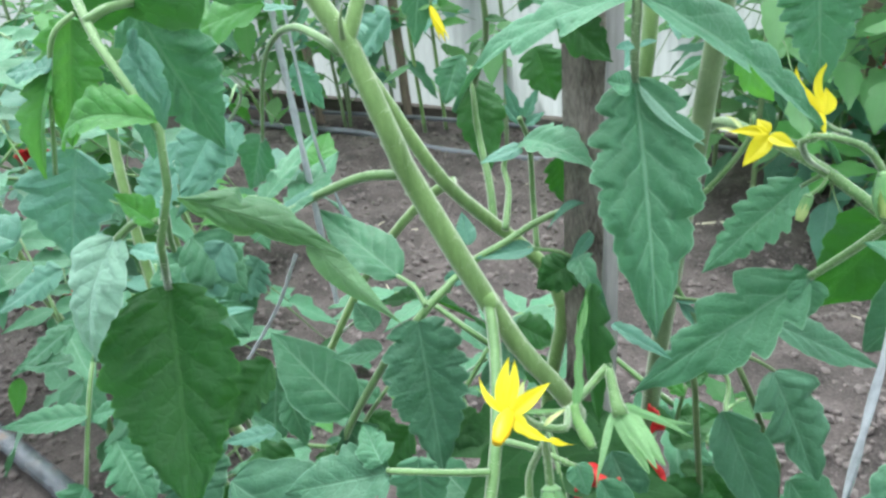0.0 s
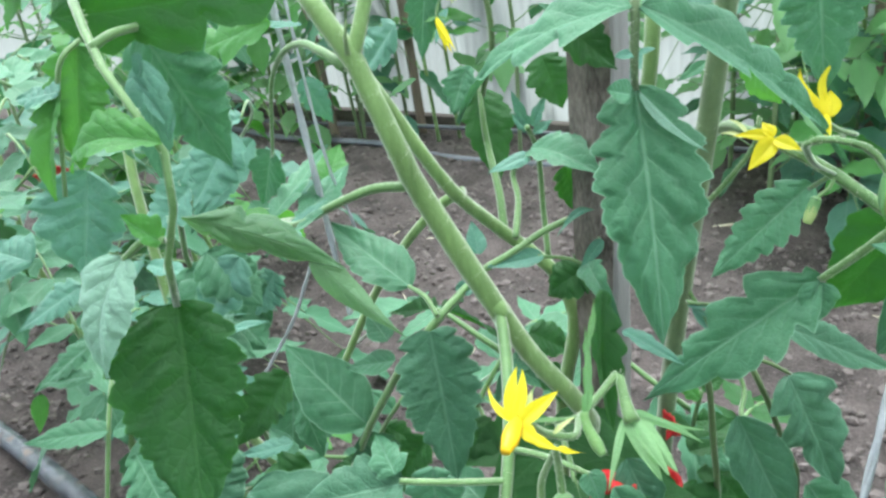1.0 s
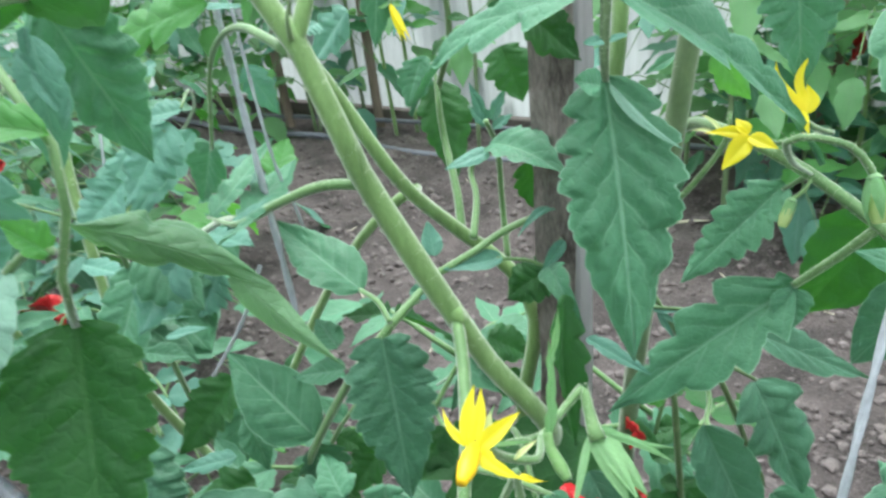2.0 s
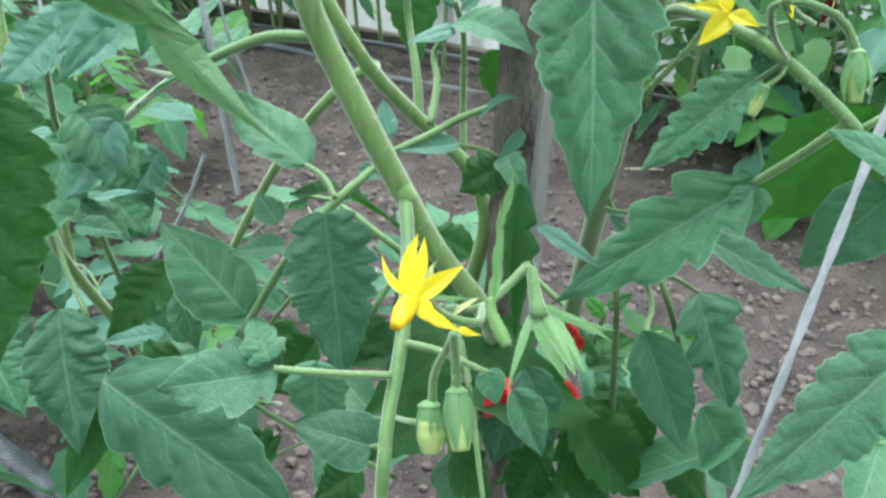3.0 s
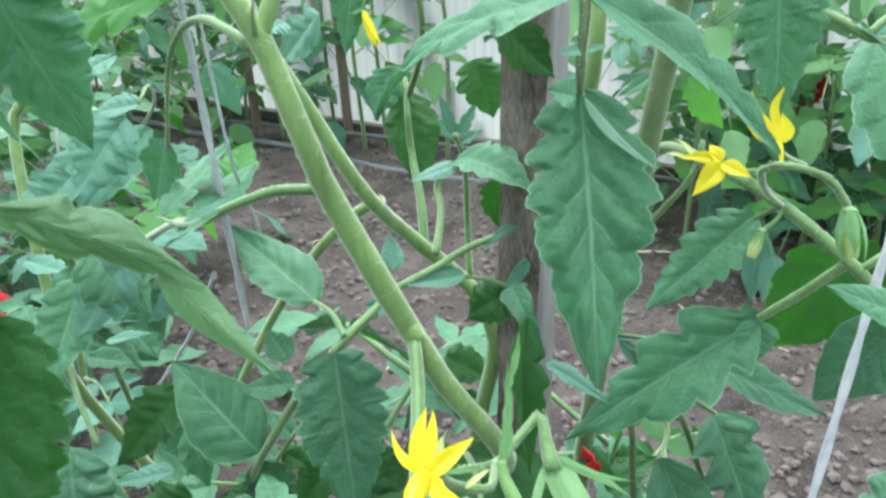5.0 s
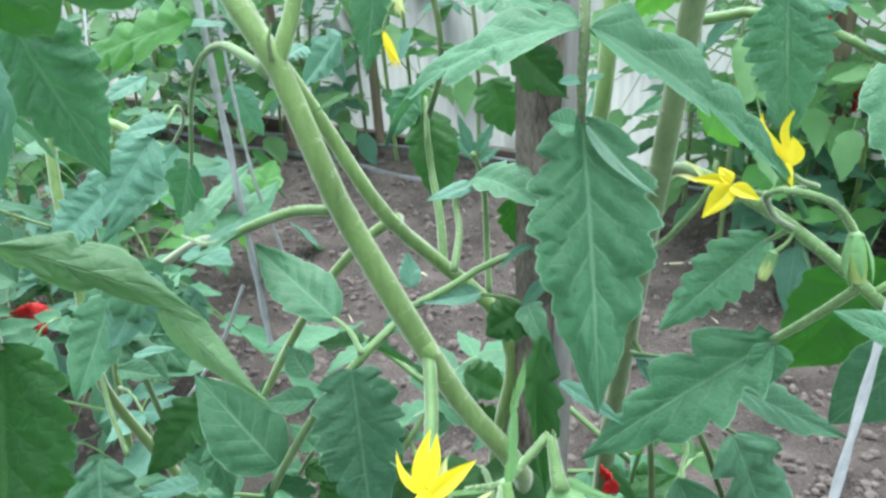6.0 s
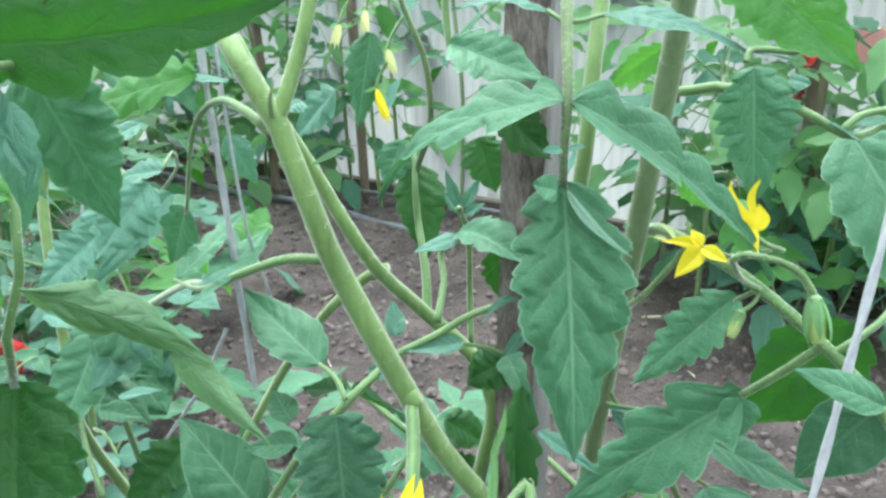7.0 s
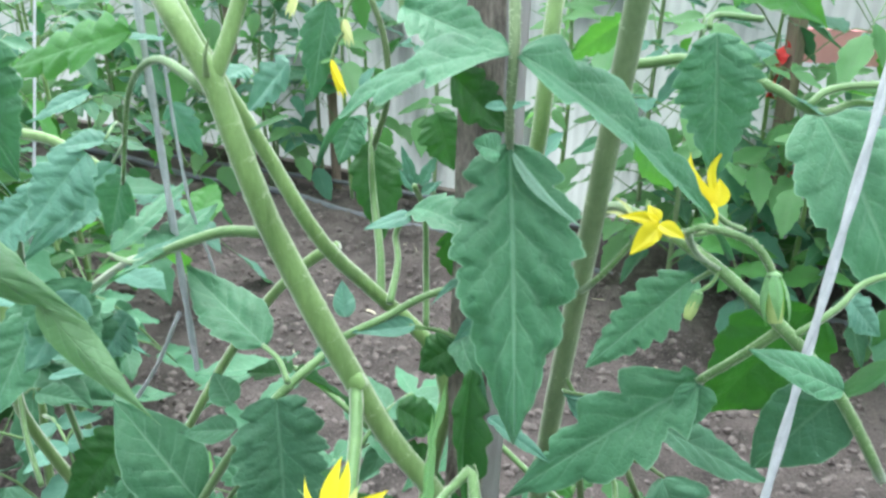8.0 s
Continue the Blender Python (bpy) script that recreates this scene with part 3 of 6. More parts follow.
spray = stalk(plant, [(-0.0452, 0.2619, 0.6589), (-0.0628, 0.2641, 0.6588), (-0.0826, 0.2700, 0.6508), (-0.1056, 0.2805, 0.6386), (-0.1280, 0.3056, 0.6324)], (0.0024, 0.0021, 0.0019, 0.0012, 0.0004), "leaf", "", hairs=800, hair=0.0006)
blade("leaflet", spray, (-0.1235, 0.3008, 0.6341), (-0.0998, 0.3457, 0.6546), 0.0180, (-0.31, -0.42, 0.86), LEAF, "", fold=0.3, seed=1)
blade("leaflet", spray, (-0.1121, 0.2839, 0.6342), (-0.0923, 0.2999, 0.6431), 0.0090, (0.03, -0.07, 1.00), LEAF_PALE, "", teeth=3, seed=2)
blade("leaflet", spray, (-0.0856, 0.2605, 0.6517), (-0.1178, 0.2635, 0.6317), 0.0158, (0.00, 0.05, 1.00), LEAF, "", fold=0.25, seed=3)
blade("leaflet", spray, (-0.1067, 0.2901, 0.6353), (-0.0963, 0.3687, 0.6340), 0.0185, (0.22, -0.68, 0.70), LEAF, "", teeth=4, seed=4)
arch = stalk(plant, [(-0.0635, 0.2606, 0.7126), (-0.0736, 0.2702, 0.7175), (-0.0854, 0.2826, 0.7200), (-0.0973, 0.2930, 0.7150), (-0.1099, 0.3068, 0.6988), (-0.1217, 0.3177, 0.6607)], (0.0022, 0.0018, 0.0014, 0.0011, 0.0010, 0.0008), "leaf", "", hairs=480, hair=0.0006)
blade("leaflet", arch, (-0.1010, 0.2980, 0.7285), (-0.1700, 0.3241, 0.7075), 0.0330, (0.11, -0.70, 0.70), LEAF_LIME, "", teeth=5, notch=0.52, seed=5)
blade("leaflet", arch, (-0.0853, 0.2895, 0.7263), (-0.1224, 0.3214, 0.7254), 0.0094, (0.00, -0.09, 1.00), LEAF_PALE, "", seed=6)
blade("leaflet", arch, (-0.1217, 0.3187, 0.6632), (-0.1369, 0.3277, 0.6313), 0.0241, (0.00, -0.83, 0.56), LEAF, "", teeth=4, seed=7)
blade("leaflet", arch, (-0.1077, 0.3507, 0.6903), (-0.0956, 0.3513, 0.6643), 0.0168, (0.00, -0.60, 0.80), LEAF_PALE, "", seed=8)
lower_leaf = stalk(plant, [(-0.0241, 0.2979, 0.5946), (-0.0355, 0.2856, 0.5884), (-0.0406, 0.2790, 0.5867), (-0.0493, 0.2703, 0.5809), (-0.0683, 0.2712, 0.5572), (-0.0936, 0.2770, 0.5148), (-0.1083, 0.2780, 0.4847)], (0.0021, 0.0022, 0.0022, 0.0021, 0.002, 0.0018), "leaf", "", hairs=800, hair=0.0006)
twig_a = stalk(plant, [(-0.0452, 0.2713, 0.5872), (-0.0511, 0.2835, 0.5909), (-0.0612, 0.2977, 0.5900)], (0.0013, 0.0012), "leaf_stalk", "")
blade("leaflet", lower_leaf, (-0.0607, 0.2975, 0.5895), (-0.1047, 0.3350, 0.6132), 0.0316, (0.27, -0.55, 0.79), LEAF, "", notch=0.12, fold=0.15, seed=9)
blade("leaflet", lower_leaf, (-0.0486, 0.2629, 0.5841), (-0.0421, 0.2311, 0.5201), 0.0439, (-0.09, -0.68, 0.72), LEAF_SHADED, "", teeth=9, notch=0.24, heart=0.3, blunt=0.3, seed=10)
blade("leaflet", lower_leaf, (-0.0943, 0.2788, 0.5182), (-0.1371, 0.3047, 0.5562), 0.0378, (0.22, -0.64, 0.74), LEAF, "", notch=0.06, fold=0.18, teeth=4, seed=11)
blade("leaflet", lower_leaf, (-0.0712, 0.2778, 0.5589), (-0.1011, 0.2891, 0.5483), 0.0147, (0.02, -0.42, 0.91), LEAF, "", notch=0.05, teeth=3, seed=12)
blade("leaflet", lower_leaf, (-0.0746, 0.2852, 0.5664), (-0.0869, 0.3024, 0.5732), 0.0158, (0.12, -0.61, 0.78), LEAF, "", notch=0.08, teeth=3, seed=13)
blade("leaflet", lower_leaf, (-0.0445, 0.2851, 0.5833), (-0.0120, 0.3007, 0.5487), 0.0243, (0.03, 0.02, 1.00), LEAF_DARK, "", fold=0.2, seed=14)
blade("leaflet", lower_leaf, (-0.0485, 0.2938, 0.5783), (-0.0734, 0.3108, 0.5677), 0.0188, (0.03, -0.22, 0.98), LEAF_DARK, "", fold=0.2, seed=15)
blade("leaflet", lower_leaf, (-0.0978, 0.2801, 0.5099), (-0.0868, 0.2810, 0.4690), 0.0284, (0.02, -0.50, 0.87), LEAF_SHADED, "", seed=16)
tube("branch", plant, [(-0.0299, 0.3341, 0.6243), (-0.0382, 0.3383, 0.6195), (-0.0539, 0.3424, 0.6058), (-0.0714, 0.3485, 0.5853), (-0.0959, 0.3578, 0.5496), (-0.1217, 0.3570, 0.5056), (-0.1337, 0.3560, 0.4823)], (0.0029, 0.0027, 0.0026, 0.0025, 0.002), STEM, "", hairs=400, hair=0.0006)
blade("leaf", plant, (-0.0366, 0.2895, 0.5915), (-0.0240, 0.2883, 0.5893), 0.0091, (0.02, -0.58, 0.81), LEAF_PALE, "", teeth=3, seed=17)
tube("flower_stem", plant, [(-0.0148, 0.2581, 0.5964), (-0.0128, 0.2356, 0.5868), (-0.0139, 0.1960, 0.5713), (-0.0178, 0.1758, 0.5581), (-0.0204, 0.1542, 0.5354), (-0.0300, 0.1650, 0.4000), (-0.0350, 0.1700, 0.0000)], (0.0028, 0.0023, 0.0022, 0.0022, 0.0022, 0.0025, 0.003), STALK, "", n=50, hairs=1800, hair=0.0006)
tube("swelling", plant, [(-0.0178, 0.2601, 0.6002), (-0.0147, 0.2565, 0.5976), (-0.0120, 0.2548, 0.5945)], (0.003, 0.0044, 0.003), STEM, "pale swollen joint", n=10)
low_leaf = stalk(plant, [(-0.0173, 0.1815, 0.5671), (-0.0348, 0.1805, 0.5689), (-0.0564, 0.1801, 0.5716)], (0.0014, 0.0012), "leaf", "", hairs=320, hair=0.0006)
blade("leaflet", low_leaf, (-0.0551, 0.1800, 0.5714), (-0.0969, 0.1781, 0.5641), 0.0321, (-0.01, -0.45, 0.89), LEAF_SHADED, "", teeth=4, notch=0.34, blunt=0.5, fold=0.1, pucker=0.03, seed=18)
blade("leaflet", low_leaf, (-0.0578, 0.1814, 0.5737), (-0.0658, 0.1952, 0.5822), 0.0154, (-0.01, -0.45, 0.89), LEAF, "", teeth=3, blunt=0.5, seed=19)
low_leaf_b = stalk(plant, [(-0.0188, 0.1672, 0.5482), (-0.0244, 0.1672, 0.5482)], (0.001, 0.001), "leaf", "")
blade("leaflet", low_leaf_b, (-0.0234, 0.1672, 0.5482), (-0.0506, 0.1730, 0.5531), 0.0208, (-0.01, -0.60, 0.80), LEAF_SHADED, "", teeth=3, notch=0.04, blunt=1, pucker=0.03, seed=20)
low_leaf_c = stalk(plant, [(-0.0139, 0.1955, 0.5704), (-0.0003, 0.1843, 0.5754), (0.0150, 0.1765, 0.5727)], (0.0013, 0.001), "leaf", "", hairs=400, hair=0.0006)
blade("leaflet", low_leaf_c, (0.0150, 0.1770, 0.5735), (0.0184, 0.1709, 0.5640), 0.0098, (0.09, -0.55, 0.83), LEAF, "", teeth=2, notch=0.05, blunt=0.6, seed=21)
blade("leaflet", low_leaf_c, (0.0246, 0.1845, 0.5575), (0.0355, 0.1716, 0.5374), 0.0159, (0.29, -0.60, 0.74), LEAF, "", teeth=3, notch=0.1, fold=0.5, seed=22)
flower = stalk(plant, [(0.0126, 0.1752, 0.6013), (0.0097, 0.1550, 0.6109), (0.0009, 0.1494, 0.6174), (-0.0047, 0.1423, 0.6284)], (0.0011, 0.0013), "flower", "open yellow star-shaped tomato flower", hairs=320, hair=0.0006)
blade("petal", flower, (-0.0095, 0.1404, 0.6312), (-0.0063, 0.1522, 0.6420), 0.0040, (0.09, -0.78, 0.62), PETAL, "", fold=0.35, wave=0.05, skew=-0.06, teeth=1, notch=0, pucker=0, n=18, m=8, seed=23)
blade("petal", flower, (-0.0080, 0.1411, 0.6319), (-0.0047, 0.1516, 0.6412), 0.0036, (0.09, -0.78, 0.62), PETAL, "", fold=0.35, wave=0.05, skew=0.05, teeth=1, notch=0, pucker=0, n=18, m=8, seed=1023)
blade("petal", flower, (-0.0076, 0.1395, 0.6299), (0.0053, 0.1482, 0.6347), 0.0052, (0.09, -0.65, 0.75), PETAL, "", fold=0.3, wave=0.04, bend=0.05, teeth=1, notch=0, pucker=0, n=18, m=8, seed=24)
blade("petal", flower, (-0.0064, 0.1383, 0.6300), (0.0066, 0.1311, 0.6261), 0.0052, (-0.01, -0.55, 0.84), PETAL, "", fold=0.35, wave=0.10, skew=0.07, taper=0.9, teeth=2, notch=0.3, blunt=0.5, pucker=0, n=18, m=8, seed=25)
blade("petal", flower, (0.0035, 0.1343, 0.6255), (0.0105, 0.1308, 0.6261), 0.0020, (-0.01, -0.55, 0.84), PETAL, "", fold=0.35, wave=0.25, skew=0.07, taper=0.9, teeth=1, notch=0, pucker=0, n=18, m=8, seed=1025)
blade("petal", flower, (-0.0095, 0.1403, 0.6310), (-0.0158, 0.1514, 0.6365), 0.0026, (0.31, -0.74, 0.60), PETAL, "", fold=0.5, wave=0.1, skew=-0.10, taper=0.4, teeth=1, notch=0, pucker=0, n=18, m=8, seed=26)
blade("petal", flower, (-0.0050, 0.1441, 0.6292), (-0.0026, 0.1503, 0.6340), 0.0030, (-0.01, -0.72, 0.69), PETAL_PALE, "", fold=0.3, teeth=1, notch=0, pucker=0, n=18, m=8, seed=27)
blade("petal", flower, (0.0025, 0.1407, 0.6248), (0.0093, 0.1463, 0.6258), 0.0016, (-0.00, -0.50, 0.86), PETAL_PALE, "", fold=0.5, wave=0.3, bend=0.12, teeth=1, notch=0, pucker=0, n=18, m=8, seed=28)
tube("anther_cone", flower, [(-0.0077, 0.1395, 0.6314), (-0.0089, 0.1339, 0.6325), (-0.0102, 0.1290, 0.6329), (-0.0113, 0.1259, 0.6326)], (0.0016, 0.0025, 0.0026, 0.0014), ANTHER, "orange-yellow cone of anthers", n=14, sides=12, ridge=0.06)
blade("sepal", flower, (-0.0066, 0.1426, 0.6289), (-0.0183, 0.1520, 0.6322), 0.0013, (-0.01, -0.65, 0.76), SEPAL, "", teeth=1, notch=0, pucker=0, n=10, m=4, seed=29)
blade("sepal", flower, (-0.0066, 0.1426, 0.6289), (-0.0013, 0.1530, 0.6341), 0.0013, (-0.01, -0.65, 0.76), SEPAL, "", teeth=1, notch=0, pucker=0, n=10, m=4, seed=30)
blade("sepal", flower, (-0.0066, 0.1426, 0.6289), (0.0097, 0.1470, 0.6249), 0.0013, (-0.01, -0.65, 0.76), SEPAL, "", teeth=1, notch=0, pucker=0, n=10, m=4, seed=31)
blade("sepal", flower, (-0.0066, 0.1426, 0.6289), (-0.0124, 0.1416, 0.6161), 0.0013, (-0.01, -0.65, 0.76), SEPAL, "", teeth=1, notch=0, pucker=0, n=10, m=4, seed=32)
bud_a = stalk(plant, [(0.0029, 0.1524, 0.6092), (0.0037, 0.1535, 0.5979), (0.0041, 0.1509, 0.5882)], (0.0012, 0.0014), "flower_bud", "closed green bud with a yellow tip", hairs=240, hair=0.0006)
bud(bud_a, (0.0041, 0.1516, 0.5892), (0.0051, 0.1407, 0.5759), 0.0056, seed=1, opened=0.5)
bud_b = stalk(plant, [(0.0026, 0.1539, 0.6059), (-0.0022, 0.1594, 0.5883), (-0.0031, 0.1572, 0.5776)], (0.0011, 0.0013), "flower_bud", "closed green bud", hairs=192, hair=0.0006)
bud(bud_b, (-0.0040, 0.1575, 0.5780), (-0.0036, 0.1493, 0.5652), 0.0062, seed=3, opened=0.3)
bud_link = stalk(plant, [(-0.0158, 0.1737, 0.5549), (-0.0104, 0.1609, 0.5664), (-0.0066, 0.1556, 0.5713)], (0.001, 0.001), "bud_stalk", "")
calyx = stalk(plant, [(0.0012, 0.1656, 0.6079), (0.0126, 0.1752, 0.6013), (0.0204, 0.1849, 0.6017), (0.0266, 0.1910, 0.6042), (0.0288, 0.1916, 0.6055), (0.0296, 0.1862, 0.6017), (0.0300, 0.1815, 0.5990), (0.0310, 0.1763, 0.5960)], (0.0008, 0.0010, 0.0011, 0.0013, 0.0014, 0.0017, 0.0021, 0.0030), "spent_flower", "spent tomato flower with long green sepals", hairs=700, hair=0.0007)
blade("sepal", calyx, (0.0293, 0.1784, 0.5966), (0.0371, 0.1565, 0.5875), 0.0066, (-0.11, -0.60, 0.80), SEPAL, "", teeth=2, notch=0.08, pucker=0.01, fold=-0.25, n=24, m=8, bend=0.05, blunt=0.8, seed=33)
blade("sepal", calyx, (0.0321, 0.1780, 0.5968), (0.0428, 0.1588, 0.5884), 0.0066, (-0.11, -0.60, 0.80), SEPAL, "", teeth=2, notch=0.08, pucker=0.01, fold=-0.25, n=24, m=8, bend=0.05, blunt=0.8, seed=34)
blade("sepal", calyx, (0.0308, 0.1787, 0.5972), (0.0395, 0.1557, 0.5902), 0.0052, (-0.11, -0.60, 0.80), SEPAL, "", teeth=2, notch=0.08, pucker=0.01, fold=-0.25, n=24, m=8, bend=0.05, blunt=0.8, seed=35)
blade("sepal", calyx, (0.0285, 0.1785, 0.5966), (0.0193, 0.1561, 0.5838), 0.0028, (-0.11, -0.60, 0.80), SEPAL, "", teeth=2, notch=0.03, pucker=0.01, fold=-0.25, n=24, m=8, bend=0.05, blunt=0.2, seed=36)
blade("sepal", calyx, (0.0332, 0.1787, 0.5978), (0.0562, 0.1745, 0.5919), 0.0026, (-0.11, -0.60, 0.80), SEPAL, "", teeth=2, notch=0.03, pucker=0.01, fold=-0.25, n=24, m=8, bend=0.05, skew=0.06, seed=37)
blade("sepal", calyx, (0.0335, 0.1783, 0.5974), (0.0535, 0.1675, 0.5923), 0.0030, (-0.11, -0.60, 0.80), SEPAL, "", teeth=2, notch=0.03, pucker=0.01, fold=-0.25, n=24, m=8, bend=0.05, skew=-0.04, seed=38)
blade("sepal", calyx, (0.0324, 0.1793, 0.5984), (0.0445, 0.1797, 0.5909), 0.0040, (-0.11, -0.60, 0.80), SEPAL, "", teeth=2, notch=0.03, pucker=0.01, fold=-0.25, n=24, m=8, bend=0.05, skew=0.05, seed=39)
strip_leaf = blade("leaf", plant, (0.0129, 0.1561, 0.6132), (0.0163, 0.1746, 0.6395), 0.0041, (0.30, -0.72, 0.58), SEPAL, "narrow pale torn leaf", teeth=3, notch=0.5, fold=0.3, twist=20, skew=0.03, pucker=0.0, n=50, seed=39)
blade("leaf_tip", strip_leaf, (0.0152, 0.1697, 0.6319), (0.0200, 0.1785, 0.6471), 0.0030, (0.10, -0.72, 0.60), SEPAL, "", teeth=2, notch=0.5, fold=0.3, twist=-30, skew=0.04, pucker=0.0, seed=40)
tube("rolled_end", strip_leaf, [(0.0132, 0.1591, 0.6167), (0.0138, 0.1561, 0.6132), (0.0152, 0.1535, 0.6108), (0.0168, 0.1507, 0.6085), (0.0176, 0.1493, 0.6074)], (0.0014, 0.0015, 0.0018, 0.0021, 0.0013), SEPAL, "", n=18, hairs=200, hair=0.0005)
cross_leaf = stalk(plant, [(-0.0267, 0.2963, 0.5938), (-0.0187, 0.2955, 0.5985), (-0.0032, 0.3017, 0.6039), (0.0127, 0.3102, 0.6091), (0.0403, 0.3234, 0.6126)], (0.002, 0.0018, 0.0018, 0.0015), "leaf", "", hairs=400, hair=0.0006)
blade("leaflet", cross_leaf, (0.0082, 0.2996, 0.6000), (-0.0198, 0.2936, 0.5993), 0.0127, (0.02, -0.37, 0.93), LEAF_PALE, "", teeth=3, notch=0.05, blunt=0.5, seed=41)
blade("leaflet", cross_leaf, (-0.0241, 0.3056, 0.6006), (-0.0265, 0.3182, 0.6136), 0.0105, (0.22, -0.68, 0.70), LEAF_PALE, "", teeth=3, notch=0.05, seed=42)
twig_b = stalk(plant, [(0.0057, 0.2994, 0.5996), (0.0200, 0.3027, 0.5951), (0.0316, 0.3010, 0.5919), (0.0367, 0.3025, 0.6054)], (0.001, 0.0008), "leaf_stalk", "")
blade("leaflet", cross_leaf, (0.0377, 0.3132, 0.6148), (0.0155, 0.2902, 0.6142), 0.0056, (0.03, -0.22, 0.98), LEAF_PALE, "", teeth=1, notch=0, bend=0.2, seed=43)
blade("leaflet", cross_leaf, (0.0380, 0.3019, 0.6043), (0.0255, 0.2911, 0.5945), 0.0066, (0.33, -0.56, 0.76), LEAF_PALE, "", teeth=1, notch=0, fold=0.4, seed=44)
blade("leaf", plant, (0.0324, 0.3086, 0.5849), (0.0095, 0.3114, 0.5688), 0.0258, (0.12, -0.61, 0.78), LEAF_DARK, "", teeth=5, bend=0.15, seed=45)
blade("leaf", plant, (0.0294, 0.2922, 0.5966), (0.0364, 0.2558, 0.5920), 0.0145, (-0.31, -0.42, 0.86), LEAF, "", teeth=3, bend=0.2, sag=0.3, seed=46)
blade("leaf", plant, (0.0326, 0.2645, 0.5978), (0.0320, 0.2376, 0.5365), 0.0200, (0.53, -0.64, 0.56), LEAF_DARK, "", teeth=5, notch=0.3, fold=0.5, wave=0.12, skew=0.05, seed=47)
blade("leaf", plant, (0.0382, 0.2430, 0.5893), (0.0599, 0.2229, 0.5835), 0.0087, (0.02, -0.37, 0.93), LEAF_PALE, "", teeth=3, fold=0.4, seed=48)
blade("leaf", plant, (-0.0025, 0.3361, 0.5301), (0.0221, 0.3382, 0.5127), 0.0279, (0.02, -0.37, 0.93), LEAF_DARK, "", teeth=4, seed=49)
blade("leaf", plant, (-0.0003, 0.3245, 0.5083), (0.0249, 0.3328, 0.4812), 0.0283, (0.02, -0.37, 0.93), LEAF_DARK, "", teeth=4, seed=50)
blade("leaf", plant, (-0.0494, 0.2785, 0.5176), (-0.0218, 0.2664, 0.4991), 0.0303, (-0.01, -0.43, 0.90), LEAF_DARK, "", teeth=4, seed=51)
blade("leaf", plant, (-0.0507, 0.2209, 0.5390), (-0.0524, 0.2132, 0.5083), 0.0281, (-0.01, -0.43, 0.90), LEAF, "", teeth=4, seed=52)
thin_shoot = stalk(plant, [(-0.0046, 0.3265, 0.5972), (-0.0012, 0.3455, 0.6117), (-0.0027, 0.3569, 0.6225), (0.0039, 0.3519, 0.6344)], (0.002, 0.0016, 0.0014), "leaf", "", hairs=320, hair=0.0006)
thin_shoot_b = stalk(plant, [(0.0131, 0.3560, 0.5675), (0.0129, 0.3704, 0.5946), (0.0122, 0.3662, 0.6294), (0.0071, 0.3542, 0.6493)], (0.0018, 0.0016, 0.0014), "leaf", "", hairs=320, hair=0.0006)
blade("leaflet", thin_shoot_b, (0.0075, 0.3247, 0.6472), (0.0384, 0.2836, 0.6443), 0.0263, (-0.08, -0.42, 0.90), LEAF, "", teeth=5, notch=0.22, fold=0.25, bend=0.1, seed=53)
blade("leaflet", thin_shoot_b, (0.0061, 0.3185, 0.6461), (-0.0147, 0.3107, 0.6421), 0.0100, (0.02, -0.42, 0.91), LEAF_PALE, "", teeth=2, notch=0.05, blunt=0.6, seed=54)
blade("leaflet", thin_shoot_b, (0.0072, 0.3584, 0.6466), (0.0001, 0.3640, 0.6678), 0.0078, (0.01, -0.62, 0.79), LEAF_PALE, "", teeth=3, notch=0.3, seed=55)
blade("leaflet", thin_shoot_b, (0.0100, 0.3590, 0.6478), (0.0187, 0.3618, 0.6635), 0.0078, (0.01, -0.62, 0.79), LEAF_PALE, "", teeth=3, notch=0.3, seed=56)
blade("leaflet", thin_shoot_b, (0.0071, 0.3578, 0.6454), (-0.0009, 0.3582, 0.6568), 0.0078, (0.01, -0.62, 0.79), LEAF_PALE, "", teeth=3, notch=0.3, seed=57)
blade("leaflet", thin_shoot_b, (0.0104, 0.3571, 0.6441), (0.0210, 0.3552, 0.6513), 0.0078, (0.01, -0.62, 0.79), LEAF_PALE, "", teeth=3, notch=0.3, seed=58)
dark_leaf = stalk(plant, [(-0.0108, 0.3493, 0.5868), (-0.0116, 0.3657, 0.6071), (-0.0163, 0.3896, 0.6307), (-0.0173, 0.3933, 0.6483), (-0.0180, 0.4083, 0.6660)], (0.0026, 0.0022, 0.0018, 0.001), "leaf", "", hairs=320, hair=0.0006)
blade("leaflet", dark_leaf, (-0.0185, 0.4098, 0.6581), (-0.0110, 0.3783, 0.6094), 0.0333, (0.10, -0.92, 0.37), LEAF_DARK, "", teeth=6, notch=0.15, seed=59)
blade("leaflet", dark_leaf, (-0.0214, 0.4113, 0.6715), (-0.0371, 0.4085, 0.6450), 0.0217, (-0.30, -0.54, 0.78), LEAF, "", teeth=5, seed=60)
tall_shoot = stalk(plant, [(-0.0169, 0.4016, 0.6559), (-0.0077, 0.3916, 0.6855), (-0.0091, 0.3931, 0.7168), (-0.0193, 0.3982, 0.7437), (-0.0281, 0.4019, 0.7671)], (0.0018, 0.0018, 0.0016, 0.0014), "shoot", "dark thin shoot with small buds", material=STEM_DARK, hairs=320, hair=0.0006)
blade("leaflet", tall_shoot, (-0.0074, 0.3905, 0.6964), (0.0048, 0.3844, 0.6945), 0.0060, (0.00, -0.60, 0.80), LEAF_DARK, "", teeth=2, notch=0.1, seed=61)
